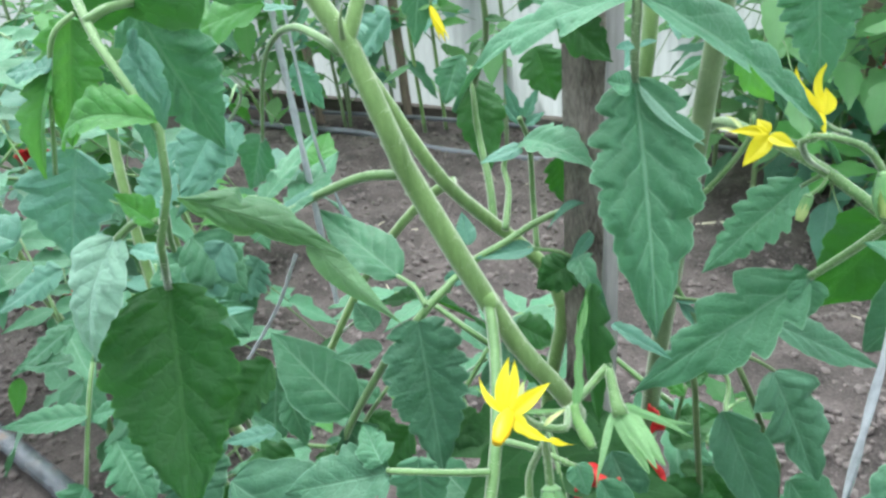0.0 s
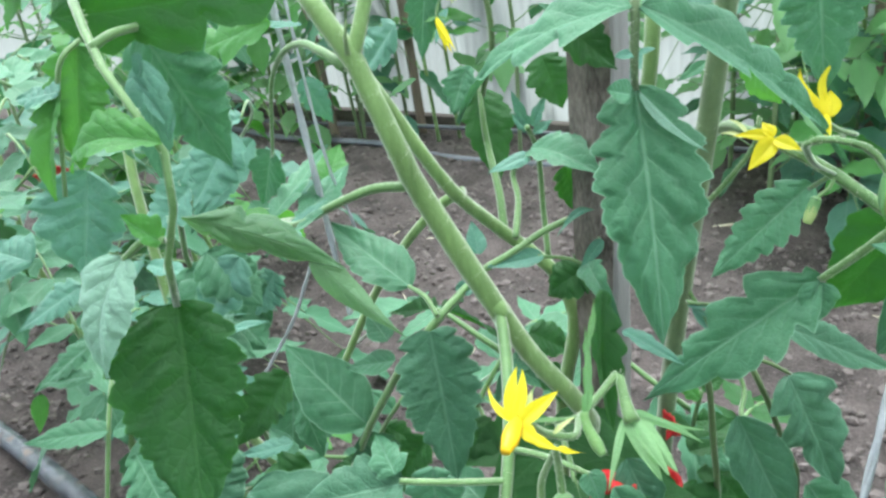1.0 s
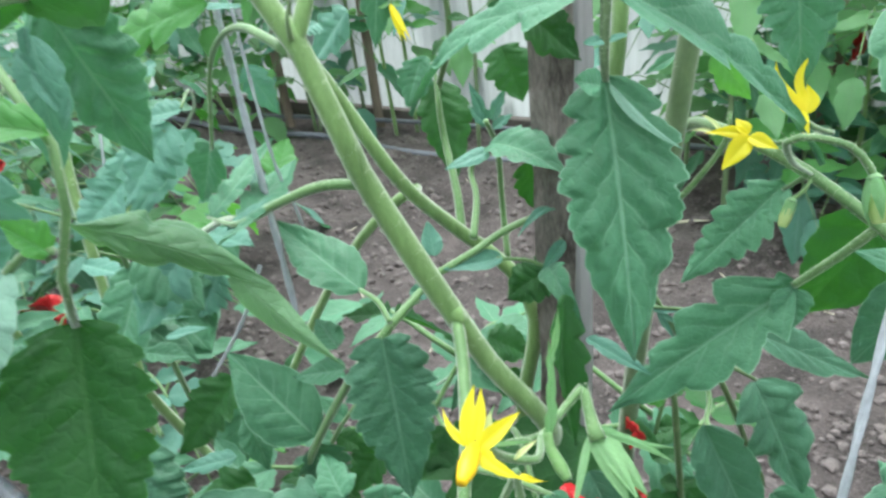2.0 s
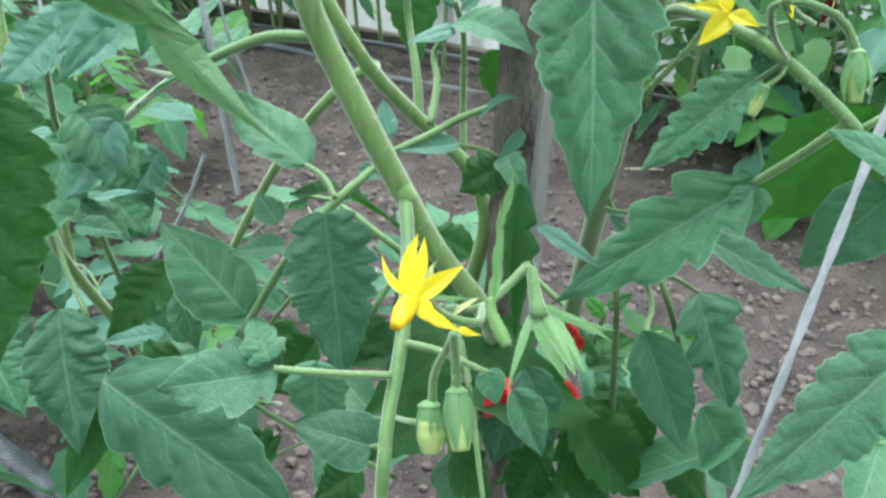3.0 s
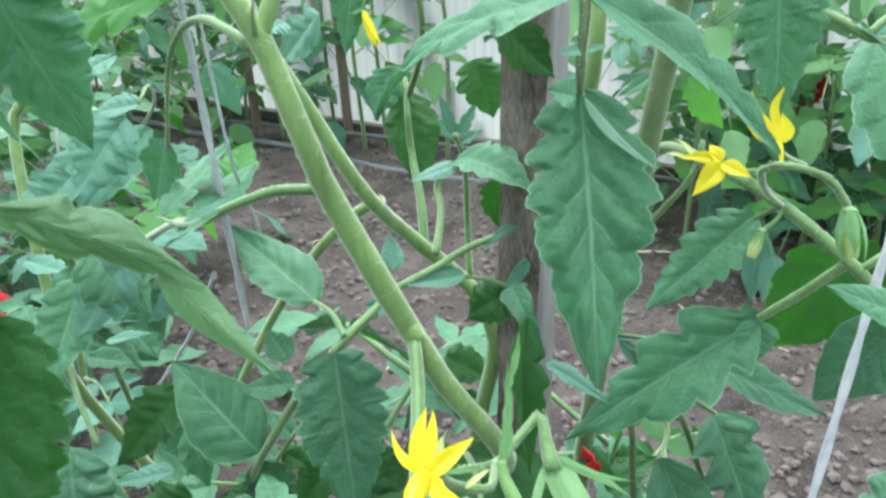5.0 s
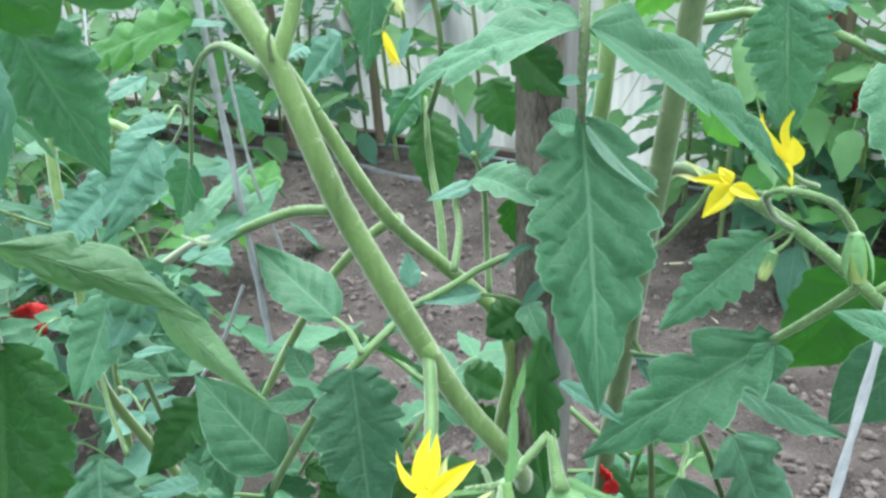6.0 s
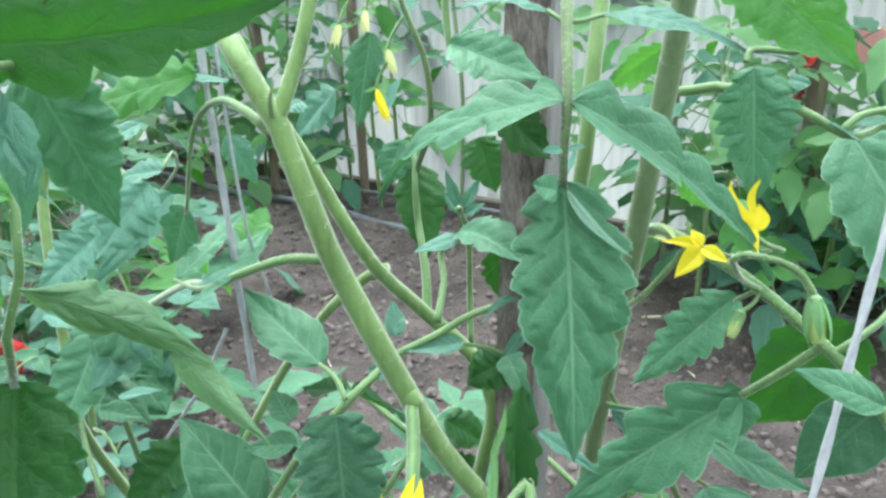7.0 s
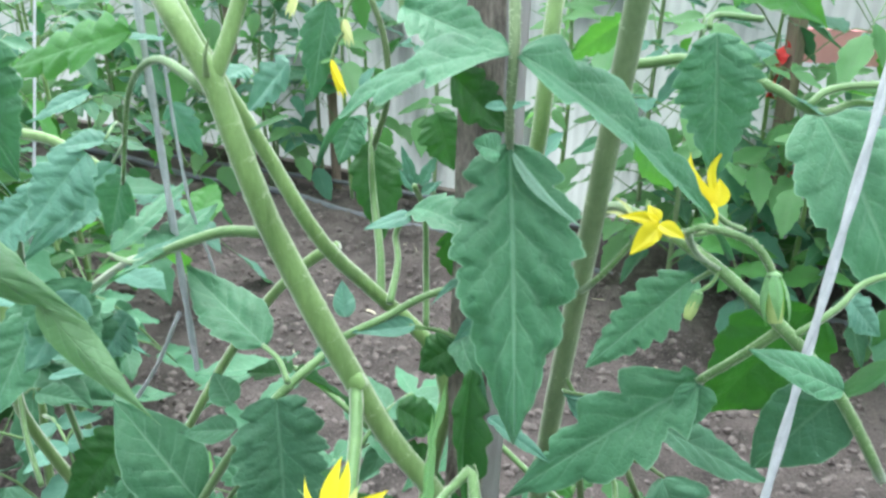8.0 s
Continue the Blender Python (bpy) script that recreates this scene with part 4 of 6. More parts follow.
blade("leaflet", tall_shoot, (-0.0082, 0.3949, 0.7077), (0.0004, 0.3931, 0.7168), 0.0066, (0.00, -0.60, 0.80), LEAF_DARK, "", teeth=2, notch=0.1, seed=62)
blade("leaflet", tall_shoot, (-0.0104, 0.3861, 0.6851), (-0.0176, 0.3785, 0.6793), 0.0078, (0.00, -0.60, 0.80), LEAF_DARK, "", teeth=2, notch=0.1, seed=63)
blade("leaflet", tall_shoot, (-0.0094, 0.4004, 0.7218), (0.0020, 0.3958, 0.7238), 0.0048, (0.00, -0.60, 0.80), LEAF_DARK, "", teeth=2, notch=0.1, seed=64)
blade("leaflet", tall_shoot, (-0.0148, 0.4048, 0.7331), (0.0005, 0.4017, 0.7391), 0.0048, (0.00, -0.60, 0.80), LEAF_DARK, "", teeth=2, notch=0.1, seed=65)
drop = stalk(plant, [(-0.0351, 0.4424, 0.7609), (-0.0422, 0.4384, 0.7505), (-0.0448, 0.4355, 0.7430)], (0.0008, 0.0009), "flower", "hanging yellow tomato flower")
blade("petal", drop, (-0.0448, 0.4355, 0.7430), (-0.0481, 0.4301, 0.7292), 0.0032, (-0.21, -0.81, 0.54), PETAL_PALE, "", teeth=1, notch=0, pucker=0, fold=0.3, n=12, m=4, seed=66)
blade("petal", drop, (-0.0445, 0.4334, 0.7431), (-0.0450, 0.4255, 0.7284), 0.0038, (0.00, -0.83, 0.56), PETAL_PALE, "", teeth=1, notch=0, pucker=0, fold=0.3, n=12, m=4, seed=67)
blade("petal", drop, (-0.0443, 0.4313, 0.7432), (-0.0422, 0.4217, 0.7298), 0.0032, (0.21, -0.81, 0.54), PETAL_PALE, "", teeth=1, notch=0, pucker=0, fold=0.3, n=12, m=4, seed=68)
blade("sepal", drop, (-0.0448, 0.4355, 0.7430), (-0.0525, 0.4390, 0.7409), 0.0029, (0.00, -0.77, 0.64), SEPAL, "", teeth=1, notch=0, n=8, m=4, pucker=0, seed=69)
blade("sepal", drop, (-0.0448, 0.4355, 0.7430), (-0.0382, 0.4389, 0.7409), 0.0029, (0.00, -0.77, 0.64), SEPAL, "", teeth=1, notch=0, n=8, m=4, pucker=0, seed=70)
drop = stalk(plant, [(-0.0212, 0.4133, 0.7413), (-0.0280, 0.4095, 0.7313), (-0.0305, 0.4067, 0.7242)], (0.0008, 0.0009), "flower", "hanging yellow tomato flower")
blade("petal", drop, (-0.0305, 0.4067, 0.7242), (-0.0299, 0.4016, 0.7110), 0.0031, (-0.21, -0.81, 0.54), PETAL_PALE, "", teeth=1, notch=0, pucker=0, fold=0.3, n=12, m=4, seed=71)
blade("petal", drop, (-0.0303, 0.4046, 0.7244), (-0.0271, 0.3971, 0.7104), 0.0037, (0.00, -0.83, 0.56), PETAL_PALE, "", teeth=1, notch=0, pucker=0, fold=0.3, n=12, m=4, seed=72)
blade("petal", drop, (-0.0301, 0.4026, 0.7246), (-0.0246, 0.3934, 0.7120), 0.0030, (0.21, -0.81, 0.54), PETAL_PALE, "", teeth=1, notch=0, pucker=0, fold=0.3, n=12, m=4, seed=73)
blade("sepal", drop, (-0.0305, 0.4067, 0.7242), (-0.0377, 0.4101, 0.7220), 0.0028, (0.00, -0.77, 0.64), SEPAL, "", teeth=1, notch=0, n=8, m=4, pucker=0, seed=74)
blade("sepal", drop, (-0.0305, 0.4067, 0.7242), (-0.0241, 0.4101, 0.7220), 0.0028, (0.00, -0.77, 0.64), SEPAL, "", teeth=1, notch=0, n=8, m=4, pucker=0, seed=75)
drop = stalk(plant, [(-0.0281, 0.4056, 0.7213), (-0.0348, 0.4017, 0.7113), (-0.0373, 0.3989, 0.7042)], (0.0008, 0.0009), "flower", "hanging yellow tomato flower")
blade("petal", drop, (-0.0373, 0.3989, 0.7042), (-0.0331, 0.3918, 0.6859), 0.0031, (-0.21, -0.81, 0.54), PETAL, "", teeth=1, notch=0, pucker=0, fold=0.3, n=12, m=4, seed=76)
blade("petal", drop, (-0.0371, 0.3969, 0.7045), (-0.0302, 0.3874, 0.6856), 0.0037, (0.00, -0.83, 0.56), PETAL, "", teeth=1, notch=0, pucker=0, fold=0.3, n=12, m=4, seed=77)
blade("petal", drop, (-0.0368, 0.3949, 0.7048), (-0.0277, 0.3838, 0.6874), 0.0030, (0.21, -0.81, 0.54), PETAL, "", teeth=1, notch=0, pucker=0, fold=0.3, n=12, m=4, seed=78)
blade("sepal", drop, (-0.0373, 0.3989, 0.7042), (-0.0446, 0.4023, 0.7018), 0.0028, (0.00, -0.77, 0.64), SEPAL, "", teeth=1, notch=0, n=8, m=4, pucker=0, seed=79)
blade("sepal", drop, (-0.0373, 0.3989, 0.7042), (-0.0310, 0.4023, 0.7018), 0.0028, (0.00, -0.77, 0.64), SEPAL, "", teeth=1, notch=0, n=8, m=4, pucker=0, seed=80)
drop = stalk(plant, [(-0.0517, 0.4501, 0.7531), (-0.0590, 0.4460, 0.7424), (-0.0617, 0.4430, 0.7347)], (0.0008, 0.0009), "flower", "hanging yellow tomato flower")
blade("petal", drop, (-0.0617, 0.4430, 0.7347), (-0.0677, 0.4381, 0.7222), 0.0033, (-0.21, -0.81, 0.54), PETAL_PALE, "", teeth=1, notch=0, pucker=0, fold=0.3, n=12, m=4, seed=81)
blade("petal", drop, (-0.0614, 0.4409, 0.7349), (-0.0643, 0.4335, 0.7214), 0.0039, (0.00, -0.83, 0.56), PETAL_PALE, "", teeth=1, notch=0, pucker=0, fold=0.3, n=12, m=4, seed=82)
blade("petal", drop, (-0.0610, 0.4388, 0.7351), (-0.0613, 0.4298, 0.7229), 0.0032, (0.21, -0.81, 0.54), PETAL_PALE, "", teeth=1, notch=0, pucker=0, fold=0.3, n=12, m=4, seed=83)
blade("sepal", drop, (-0.0617, 0.4430, 0.7347), (-0.0697, 0.4465, 0.7326), 0.0030, (0.00, -0.77, 0.64), SEPAL, "", teeth=1, notch=0, n=8, m=4, pucker=0, seed=84)
blade("sepal", drop, (-0.0617, 0.4430, 0.7347), (-0.0551, 0.4464, 0.7325), 0.0030, (0.00, -0.77, 0.64), SEPAL, "", teeth=1, notch=0, n=8, m=4, pucker=0, seed=85)
blade("leaflet", tall_shoot, (-0.0397, 0.4100, 0.7328), (-0.0490, 0.4005, 0.6806), 0.0242, (-0.21, -0.75, 0.63), LEAF, "", teeth=6, notch=0.3, seed=86)
blade("leaflet", tall_shoot, (-0.0658, 0.3365, 0.7091), (-0.0761, 0.3242, 0.7050), 0.0154, (0.00, -0.33, 0.94), LEAF_PALE, "", seed=87)
blade("leaflet", tall_shoot, (-0.0633, 0.4186, 0.6995), (-0.0924, 0.4284, 0.6696), 0.0297, (-0.20, -0.69, 0.70), LEAF_PALE, "", teeth=4, seed=88)
blade("leaflet", tall_shoot, (-0.0246, 0.3878, 0.6756), (-0.0333, 0.3789, 0.6527), 0.0245, (-0.29, -0.67, 0.68), LEAF, "", teeth=4, seed=89)
blade("leaflet", tall_shoot, (-0.0409, 0.2893, 0.6983), (-0.0490, 0.2574, 0.6990), 0.0044, (0.00, -0.40, 0.92), LEAF_DARK, "", teeth=1, notch=0, seed=90)
behind_leaf = stalk(plant, [(0.0023, 0.3145, 0.7630), (0.0030, 0.3087, 0.7480), (0.0045, 0.3028, 0.7330)], (0.0018, 0.0014), "leaf", "")
blade("leaflet", behind_leaf, (0.0048, 0.2946, 0.7394), (0.0416, 0.2733, 0.7260), 0.0271, (-0.20, -0.61, 0.77), LEAF, "", teeth=6, notch=0.28, fold=0.2, seed=91)
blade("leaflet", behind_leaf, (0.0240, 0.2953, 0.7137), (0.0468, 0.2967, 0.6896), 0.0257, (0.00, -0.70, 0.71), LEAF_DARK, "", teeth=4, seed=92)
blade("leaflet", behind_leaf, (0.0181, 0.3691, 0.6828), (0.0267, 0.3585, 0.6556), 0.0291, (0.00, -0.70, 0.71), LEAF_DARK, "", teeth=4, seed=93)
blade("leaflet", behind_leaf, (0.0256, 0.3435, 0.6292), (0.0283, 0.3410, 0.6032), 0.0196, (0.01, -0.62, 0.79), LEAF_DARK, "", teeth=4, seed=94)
low_and_unseen_growth(plant, 3, [(-.02, .36, .50), (.0, .34, .46), (-.05, .37, .44), (-.09, .36, .40), (.02, .37, .42), (-.03, .40, .36), (-.12, .40, .34)], 0.15)
tube("tall_stem", plant, [(-0.0413, 0.2857, 0.7992), (-0.0700, 0.2500, 1.0500), (-0.0600, 0.2500, 1.3000)], (0.0024, 0.0028, 0.002), STEM, "")
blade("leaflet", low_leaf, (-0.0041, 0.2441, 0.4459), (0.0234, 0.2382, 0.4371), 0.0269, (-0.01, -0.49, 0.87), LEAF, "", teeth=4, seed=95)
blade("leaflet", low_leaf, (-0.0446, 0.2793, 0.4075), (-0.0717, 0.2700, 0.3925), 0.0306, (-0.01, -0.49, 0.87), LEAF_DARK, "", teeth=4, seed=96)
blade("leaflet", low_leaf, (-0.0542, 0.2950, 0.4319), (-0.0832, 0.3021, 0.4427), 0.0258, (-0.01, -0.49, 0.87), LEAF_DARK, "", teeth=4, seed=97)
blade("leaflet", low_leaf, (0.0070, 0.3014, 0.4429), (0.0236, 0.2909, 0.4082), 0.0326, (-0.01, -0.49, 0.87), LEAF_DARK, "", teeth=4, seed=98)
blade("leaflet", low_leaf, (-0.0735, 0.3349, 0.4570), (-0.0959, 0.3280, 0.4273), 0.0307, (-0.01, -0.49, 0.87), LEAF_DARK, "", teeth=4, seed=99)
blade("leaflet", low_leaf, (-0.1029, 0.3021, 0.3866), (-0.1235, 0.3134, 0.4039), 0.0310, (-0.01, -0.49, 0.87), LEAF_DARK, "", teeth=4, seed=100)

plant_b = thing("tomato_plant", (0.0720, 0.3350, 0.0000), "green tomato plant with a thick stem and drooping lobed leaves", "plant", "tomato plants")
tube("main_stem", plant_b, [(0.0750, 0.1100, 1.4200), (0.0850, 0.1500, 1.1500), (0.0870, 0.2050, 0.9000), (0.0830, 0.2440, 0.7700), (0.0800, 0.2750, 0.6640), (0.0760, 0.3120, 0.5330), (0.0730, 0.3300, 0.4200), (0.0720, 0.3340, 0.2000), (0.0720, 0.3350, 0.0000)], (0.0028, 0.0034, 0.0038, 0.004, 0.0042, 0.0049, 0.0053, 0.0058, 0.0065), STEM_B, "", n=60, sides=14, hairs=3600, hair=0.0013)
tube("side_stem", plant_b, [(0.0655, 0.2999, 0.7947), (0.0623, 0.2830, 0.7595), (0.0578, 0.2691, 0.7347), (0.0552, 0.2619, 0.7051), (0.0534, 0.2683, 0.6719), (0.0549, 0.2734, 0.6298)], (0.003, 0.0031, 0.0032, 0.0032, 0.003, 0.003), STEM, "", hairs=500, hair=0.0006)
front_leaf = stalk(plant_b, [(0.0570, 0.3000, 0.8353), (0.0440, 0.2390, 0.7985), (0.0375, 0.2066, 0.7684), (0.0362, 0.1930, 0.7520), (0.0356, 0.1828, 0.7362), (0.0352, 0.1838, 0.7240), (0.0358, 0.1866, 0.7120)], (0.0020, 0.0020, 0.0019, 0.0018, 0.0017, 0.0014, 0.0011), "leaf", "", material=STEM_B, hairs=1300, hair=0.0006)
blade("leaflet", front_leaf, (0.0358, 0.1868, 0.7130), (0.0360, 0.1495, 0.6472), 0.0348, (0.05, -0.65, 0.76), LEAF, "", teeth=7, notch=0.30, pucker=0.08, wave=0.06, fold=0.1, bend=0.03, n=110, m=24, heart=0.2, taper=0.0, seed=101)
blade("rolled_margin", front_leaf, (0.0362, 0.1819, 0.7122), (0.0525, 0.1690, 0.6968), 0.0036, (0.30, -0.55, 0.80), LEAF_PALE_LIT, "pale rolled margin of the leaf", teeth=3, notch=0.1, fold=-0.4, pucker=0.0, skew=0.06, n=36, m=10, seed=90)
blade("leaflet", front_leaf, (0.0319, 0.1718, 0.7149), (0.0254, 0.1705, 0.7175), 0.0085, (0.11, -0.77, 0.63), LEAF, "", teeth=2, notch=0.1, blunt=0.8, seed=102)
blade("leaflet", front_leaf, (0.0345, 0.1820, 0.7360), (-0.0196, 0.2220, 0.6967), 0.0300, (-0.15, -0.44, 0.89), LEAF, "", teeth=4, notch=0.62, fold=0.18, n=70, m=14, pucker=0.05, bend=0.13, taper=0.7, seed=103)
blade("leaflet", front_leaf, (0.0367, 0.1820, 0.7360), (0.1136, 0.2211, 0.6660), 0.0300, (0.20, -0.51, 0.84), LEAF, "", teeth=5, notch=0.58, fold=0.18, n=70, m=14, pucker=0.05, bend=0.06, taper=0.75, seed=104)
blade("leaflet", front_leaf, (0.0334, 0.1768, 0.7248), (0.0282, 0.1734, 0.7251), 0.0034, (0.00, -0.70, 0.71), LEAF_PALE, "", teeth=1, notch=0, blunt=1, n=12, m=6, seed=105)
blade("leaflet", front_leaf, (0.0352, 0.1768, 0.7248), (0.0390, 0.1738, 0.7261), 0.0028, (0.00, -0.60, 0.80), LEAF_PALE, "", teeth=1, notch=0, blunt=1, n=12, m=6, seed=106)
twig_c = stalk(plant_b, [(0.0357, 0.1954, 0.7547), (0.0313, 0.2001, 0.7575)], (0.0008, 0.0007), "leaf_stalk", "")
twig_d = stalk(plant_b, [(0.0357, 0.1954, 0.7547), (0.0408, 0.1967, 0.7549), (0.0471, 0.1995, 0.7561)], (0.0008, 0.0007), "leaf_stalk", "")
blade("leaflet", front_leaf, (0.0313, 0.2001, 0.7575), (0.0055, 0.2060, 0.7577), 0.0141, (0.00, -0.19, 0.98), LEAF_PALE, "", teeth=5, notch=0.25, bend=0.08, seed=107)
blade("leaflet", front_leaf, (0.0467, 0.1995, 0.7561), (0.0829, 0.1900, 0.7468), 0.0166, (0.00, -0.23, 0.97), LEAF_PALE, "", teeth=5, notch=0.3, bend=0.06, seed=108)
flower_branch = stalk(plant_b, [(0.0856, 0.2904, 0.6571), (0.0883, 0.2803, 0.6637), (0.0903, 0.2603, 0.6688), (0.0971, 0.2318, 0.6704), (0.1087, 0.2172, 0.6643), (0.1263, 0.2050, 0.6499), (0.1415, 0.1982, 0.6337), (0.1513, 0.1955, 0.6196), (0.1626, 0.1929, 0.6006)], (0.0026, 0.0024, 0.0022, 0.0021, 0.0021, 0.0021, 0.002, 0.0019, 0.0018), "branch", "", hairs=1600, hair=0.0006)
big_leaf = stalk(plant_b, [(0.1263, 0.2049, 0.6497), (0.1184, 0.2128, 0.6350), (0.1090, 0.2206, 0.6205)], (0.0016, 0.0015, 0.0014), "leaf", "", hairs=400, hair=0.0006)
blade("leaflet", big_leaf, (0.1100, 0.2204, 0.6215), (0.0439, 0.2272, 0.5631), 0.0375, (-0.08, -0.56, 0.82), LEAF, "", teeth=5, notch=0.42, fold=0.14, n=70, m=16, bend=0.03, taper=0.15, seed=109)
blade("leaflet", big_leaf, (0.1080, 0.2196, 0.6200), (0.1045, 0.2140, 0.6050), 0.0140, (0.02, -0.60, 0.80), LEAF, "", teeth=2, notch=0.12, blunt=0.6, seed=110)
twig_e = stalk(plant_b, [(0.1084, 0.2175, 0.6649), (0.1064, 0.2220, 0.6606), (0.1052, 0.2291, 0.6547)], (0.0009, 0.0007), "leaf_stalk", "")
blade("leaflet", flower_branch, (0.1071, 0.2328, 0.6552), (0.0698, 0.2247, 0.6231), 0.0237, (0.12, -0.61, 0.78), LEAF, "", teeth=7, notch=0.3, fold=0.12, seed=111)
blade("leaflet", flower_branch, (0.1555, 0.2394, 0.6392), (0.1228, 0.2464, 0.5880), 0.0441, (-0.11, -0.96, 0.26), LEAF_DARK, "", teeth=5, notch=0.15, seed=112)
blade("leaflet", flower_branch, (0.1046, 0.2475, 0.5831), (0.1556, 0.2422, 0.5570), 0.0210, (-0.01, -0.29, 0.96), LEAF_SHADED, "", teeth=4, notch=0.25, seed=113)
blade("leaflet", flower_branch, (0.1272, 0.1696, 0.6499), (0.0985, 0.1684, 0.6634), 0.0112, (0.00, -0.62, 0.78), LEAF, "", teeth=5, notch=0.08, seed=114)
blade("leaflet", flower_branch, (0.1473, 0.2024, 0.6267), (0.1268, 0.2077, 0.5934), 0.0272, (0.00, -0.70, 0.71), LEAF_SHADED, "", teeth=4, notch=0.06, blunt=0.4, seed=115)
blade("leaflet", flower_branch, (0.1617, 0.1775, 0.5952), (0.0931, 0.1461, 0.5449), 0.0331, (-0.16, -0.70, 0.69), LEAF_SHADED, "", teeth=7, notch=0.34, fold=0.12, n=56, m=14, seed=116)
blade("leaflet", flower_branch, (0.1531, 0.2182, 0.6536), (0.1636, 0.2137, 0.6420), 0.0153, (0.00, -0.60, 0.80), LEAF_PALE, "", teeth=3, seed=117)
twig_f = stalk(plant_b, [(0.1290, 0.2038, 0.6472), (0.1340, 0.2035, 0.6512), (0.1447, 0.2083, 0.6556), (0.1565, 0.2165, 0.6602), (0.1771, 0.2220, 0.6633)], (0.0012, 0.0012, 0.0011, 0.0011, 0.0010), "leaf_stalk", "")
truss = stalk(plant_b, [(0.1087, 0.2173, 0.6646), (0.0916, 0.1947, 0.6795), (0.0844, 0.1835, 0.6905), (0.0890, 0.1801, 0.6926), (0.1000, 0.1803, 0.6887), (0.1052, 0.1794, 0.6828), (0.1068, 0.1774, 0.6789)], (0.0006, 0.0006, 0.0008, 0.0010, 0.0010, 0.0011, 0.0011), "flower_truss", "", hairs=480, hair=0.0006)
bud(truss, (0.1063, 0.1783, 0.6806), (0.1064, 0.1722, 0.6692), 0.0036, seed=2, opened=0.8)
bud_c = stalk(plant_b, [(0.1083, 0.2162, 0.6646), (0.1056, 0.2143, 0.6610), (0.1017, 0.2138, 0.6579)], (0.0006, 0.0007), "flower_bud", "")
bud(bud_c, (0.1017, 0.2140, 0.6582), (0.0984, 0.2117, 0.6496), 0.0030, seed=5, opened=0.2)
hairy_stalk = stalk(plant_b, [(0.0973, 0.2630, 0.6723), (0.0951, 0.2608, 0.6617), (0.0879, 0.2616, 0.6499), (0.0808, 0.2661, 0.6379), (0.0787, 0.2860, 0.6230)], (0.0009, 0.0011, 0.0012, 0.0013, 0.0013), "flower_stalk", "", hairs=720, hair=0.0006)
flower_b = stalk(plant_b, [(0.1216, 0.2334, 0.6721), (0.1128, 0.2278, 0.6766), (0.1059, 0.2239, 0.6819), (0.1015, 0.2195, 0.6856)], (0.0008, 0.0009, 0.0011, 0.0014), "flower", "open yellow tomato flower with recurved petals", hairs=200, hair=0.0006)
blade("petal", flower_b, (0.1039, 0.2183, 0.6850), (0.0987, 0.2303, 0.6998), 0.0073, (-0.10, -0.87, 0.45), PETAL, "", fold=0.35, wave=0.05, skew=-0.16, taper=0.25, teeth=1, notch=0, pucker=0, n=18, m=8, seed=118)
blade("petal", flower_b, (0.1059, 0.2198, 0.6865), (0.1100, 0.2293, 0.7018), 0.0028, (-0.20, -0.87, 0.45), PETAL, "", fold=0.35, skew=-0.20, teeth=1, notch=0, pucker=0, n=18, m=8, seed=119)
blade("petal", flower_b, (0.1030, 0.2185, 0.6847), (0.0972, 0.2277, 0.6939), 0.0058, (-0.20, -0.87, 0.45), PETAL, "", fold=0.35, wave=0.05, skew=-0.05, teeth=1, notch=0, pucker=0, n=18, m=8, seed=120)
blade("petal", flower_b, (0.1030, 0.2190, 0.6862), (0.1023, 0.2085, 0.6801), 0.0038, (-0.20, -0.87, 0.45), PETAL, "", fold=0.4, skew=0.05, teeth=1, notch=0, pucker=0, n=18, m=8, seed=121)
blade("petal", flower_b, (0.1050, 0.2185, 0.6852), (0.1068, 0.2246, 0.6928), 0.0053, (-0.20, -0.87, 0.45), PETAL, "", fold=0.35, skew=0.1, teeth=1, notch=0, pucker=0, n=18, m=8, seed=122)
flower_c = stalk(plant_b, [(0.1165, 0.2321, 0.6727), (0.1090, 0.2282, 0.6735), (0.1003, 0.2258, 0.6733), (0.0884, 0.2205, 0.6784)], (0.0008, 0.0009, 0.0010, 0.0013), "flower", "open yellow tomato flower seen from the side", hairs=200, hair=0.0006)
blade("petal", flower_c, (0.0883, 0.2198, 0.6791), (0.0780, 0.2141, 0.6707), 0.0070, (-0.10, -0.78, 0.62), PETAL, "", fold=0.35, wave=0.05, teeth=1, notch=0, pucker=0, n=18, m=8, seed=123)
blade("petal", flower_c, (0.0881, 0.2202, 0.6795), (0.0752, 0.2253, 0.6796), 0.0045, (-0.10, -0.78, 0.62), PETAL, "", fold=0.35, wave=0.05, skew=0.05, taper=0.3, teeth=1, notch=0, pucker=0, n=18, m=8, seed=124)
blade("petal", flower_c, (0.0879, 0.2202, 0.6796), (0.0857, 0.2261, 0.6834), 0.0043, (-0.10, -0.78, 0.62), PETAL, "", fold=0.35, teeth=1, notch=0, pucker=0, n=18, m=8, seed=125)
blade("petal", flower_c, (0.0793, 0.2252, 0.6786), (0.0732, 0.2325, 0.6785), 0.0015, (-0.10, -0.78, 0.62), PETAL_PALE, "", fold=0.35, skew=0.1, teeth=1, notch=0, pucker=0, n=18, m=8, seed=126)
blade("petal", flower_c, (0.0810, 0.2249, 0.6792), (0.0760, 0.2335, 0.6836), 0.0016, (-0.10, -0.78, 0.62), PETAL_PALE, "", fold=0.35, skew=0.1, teeth=1, notch=0, pucker=0, n=18, m=8, seed=127)
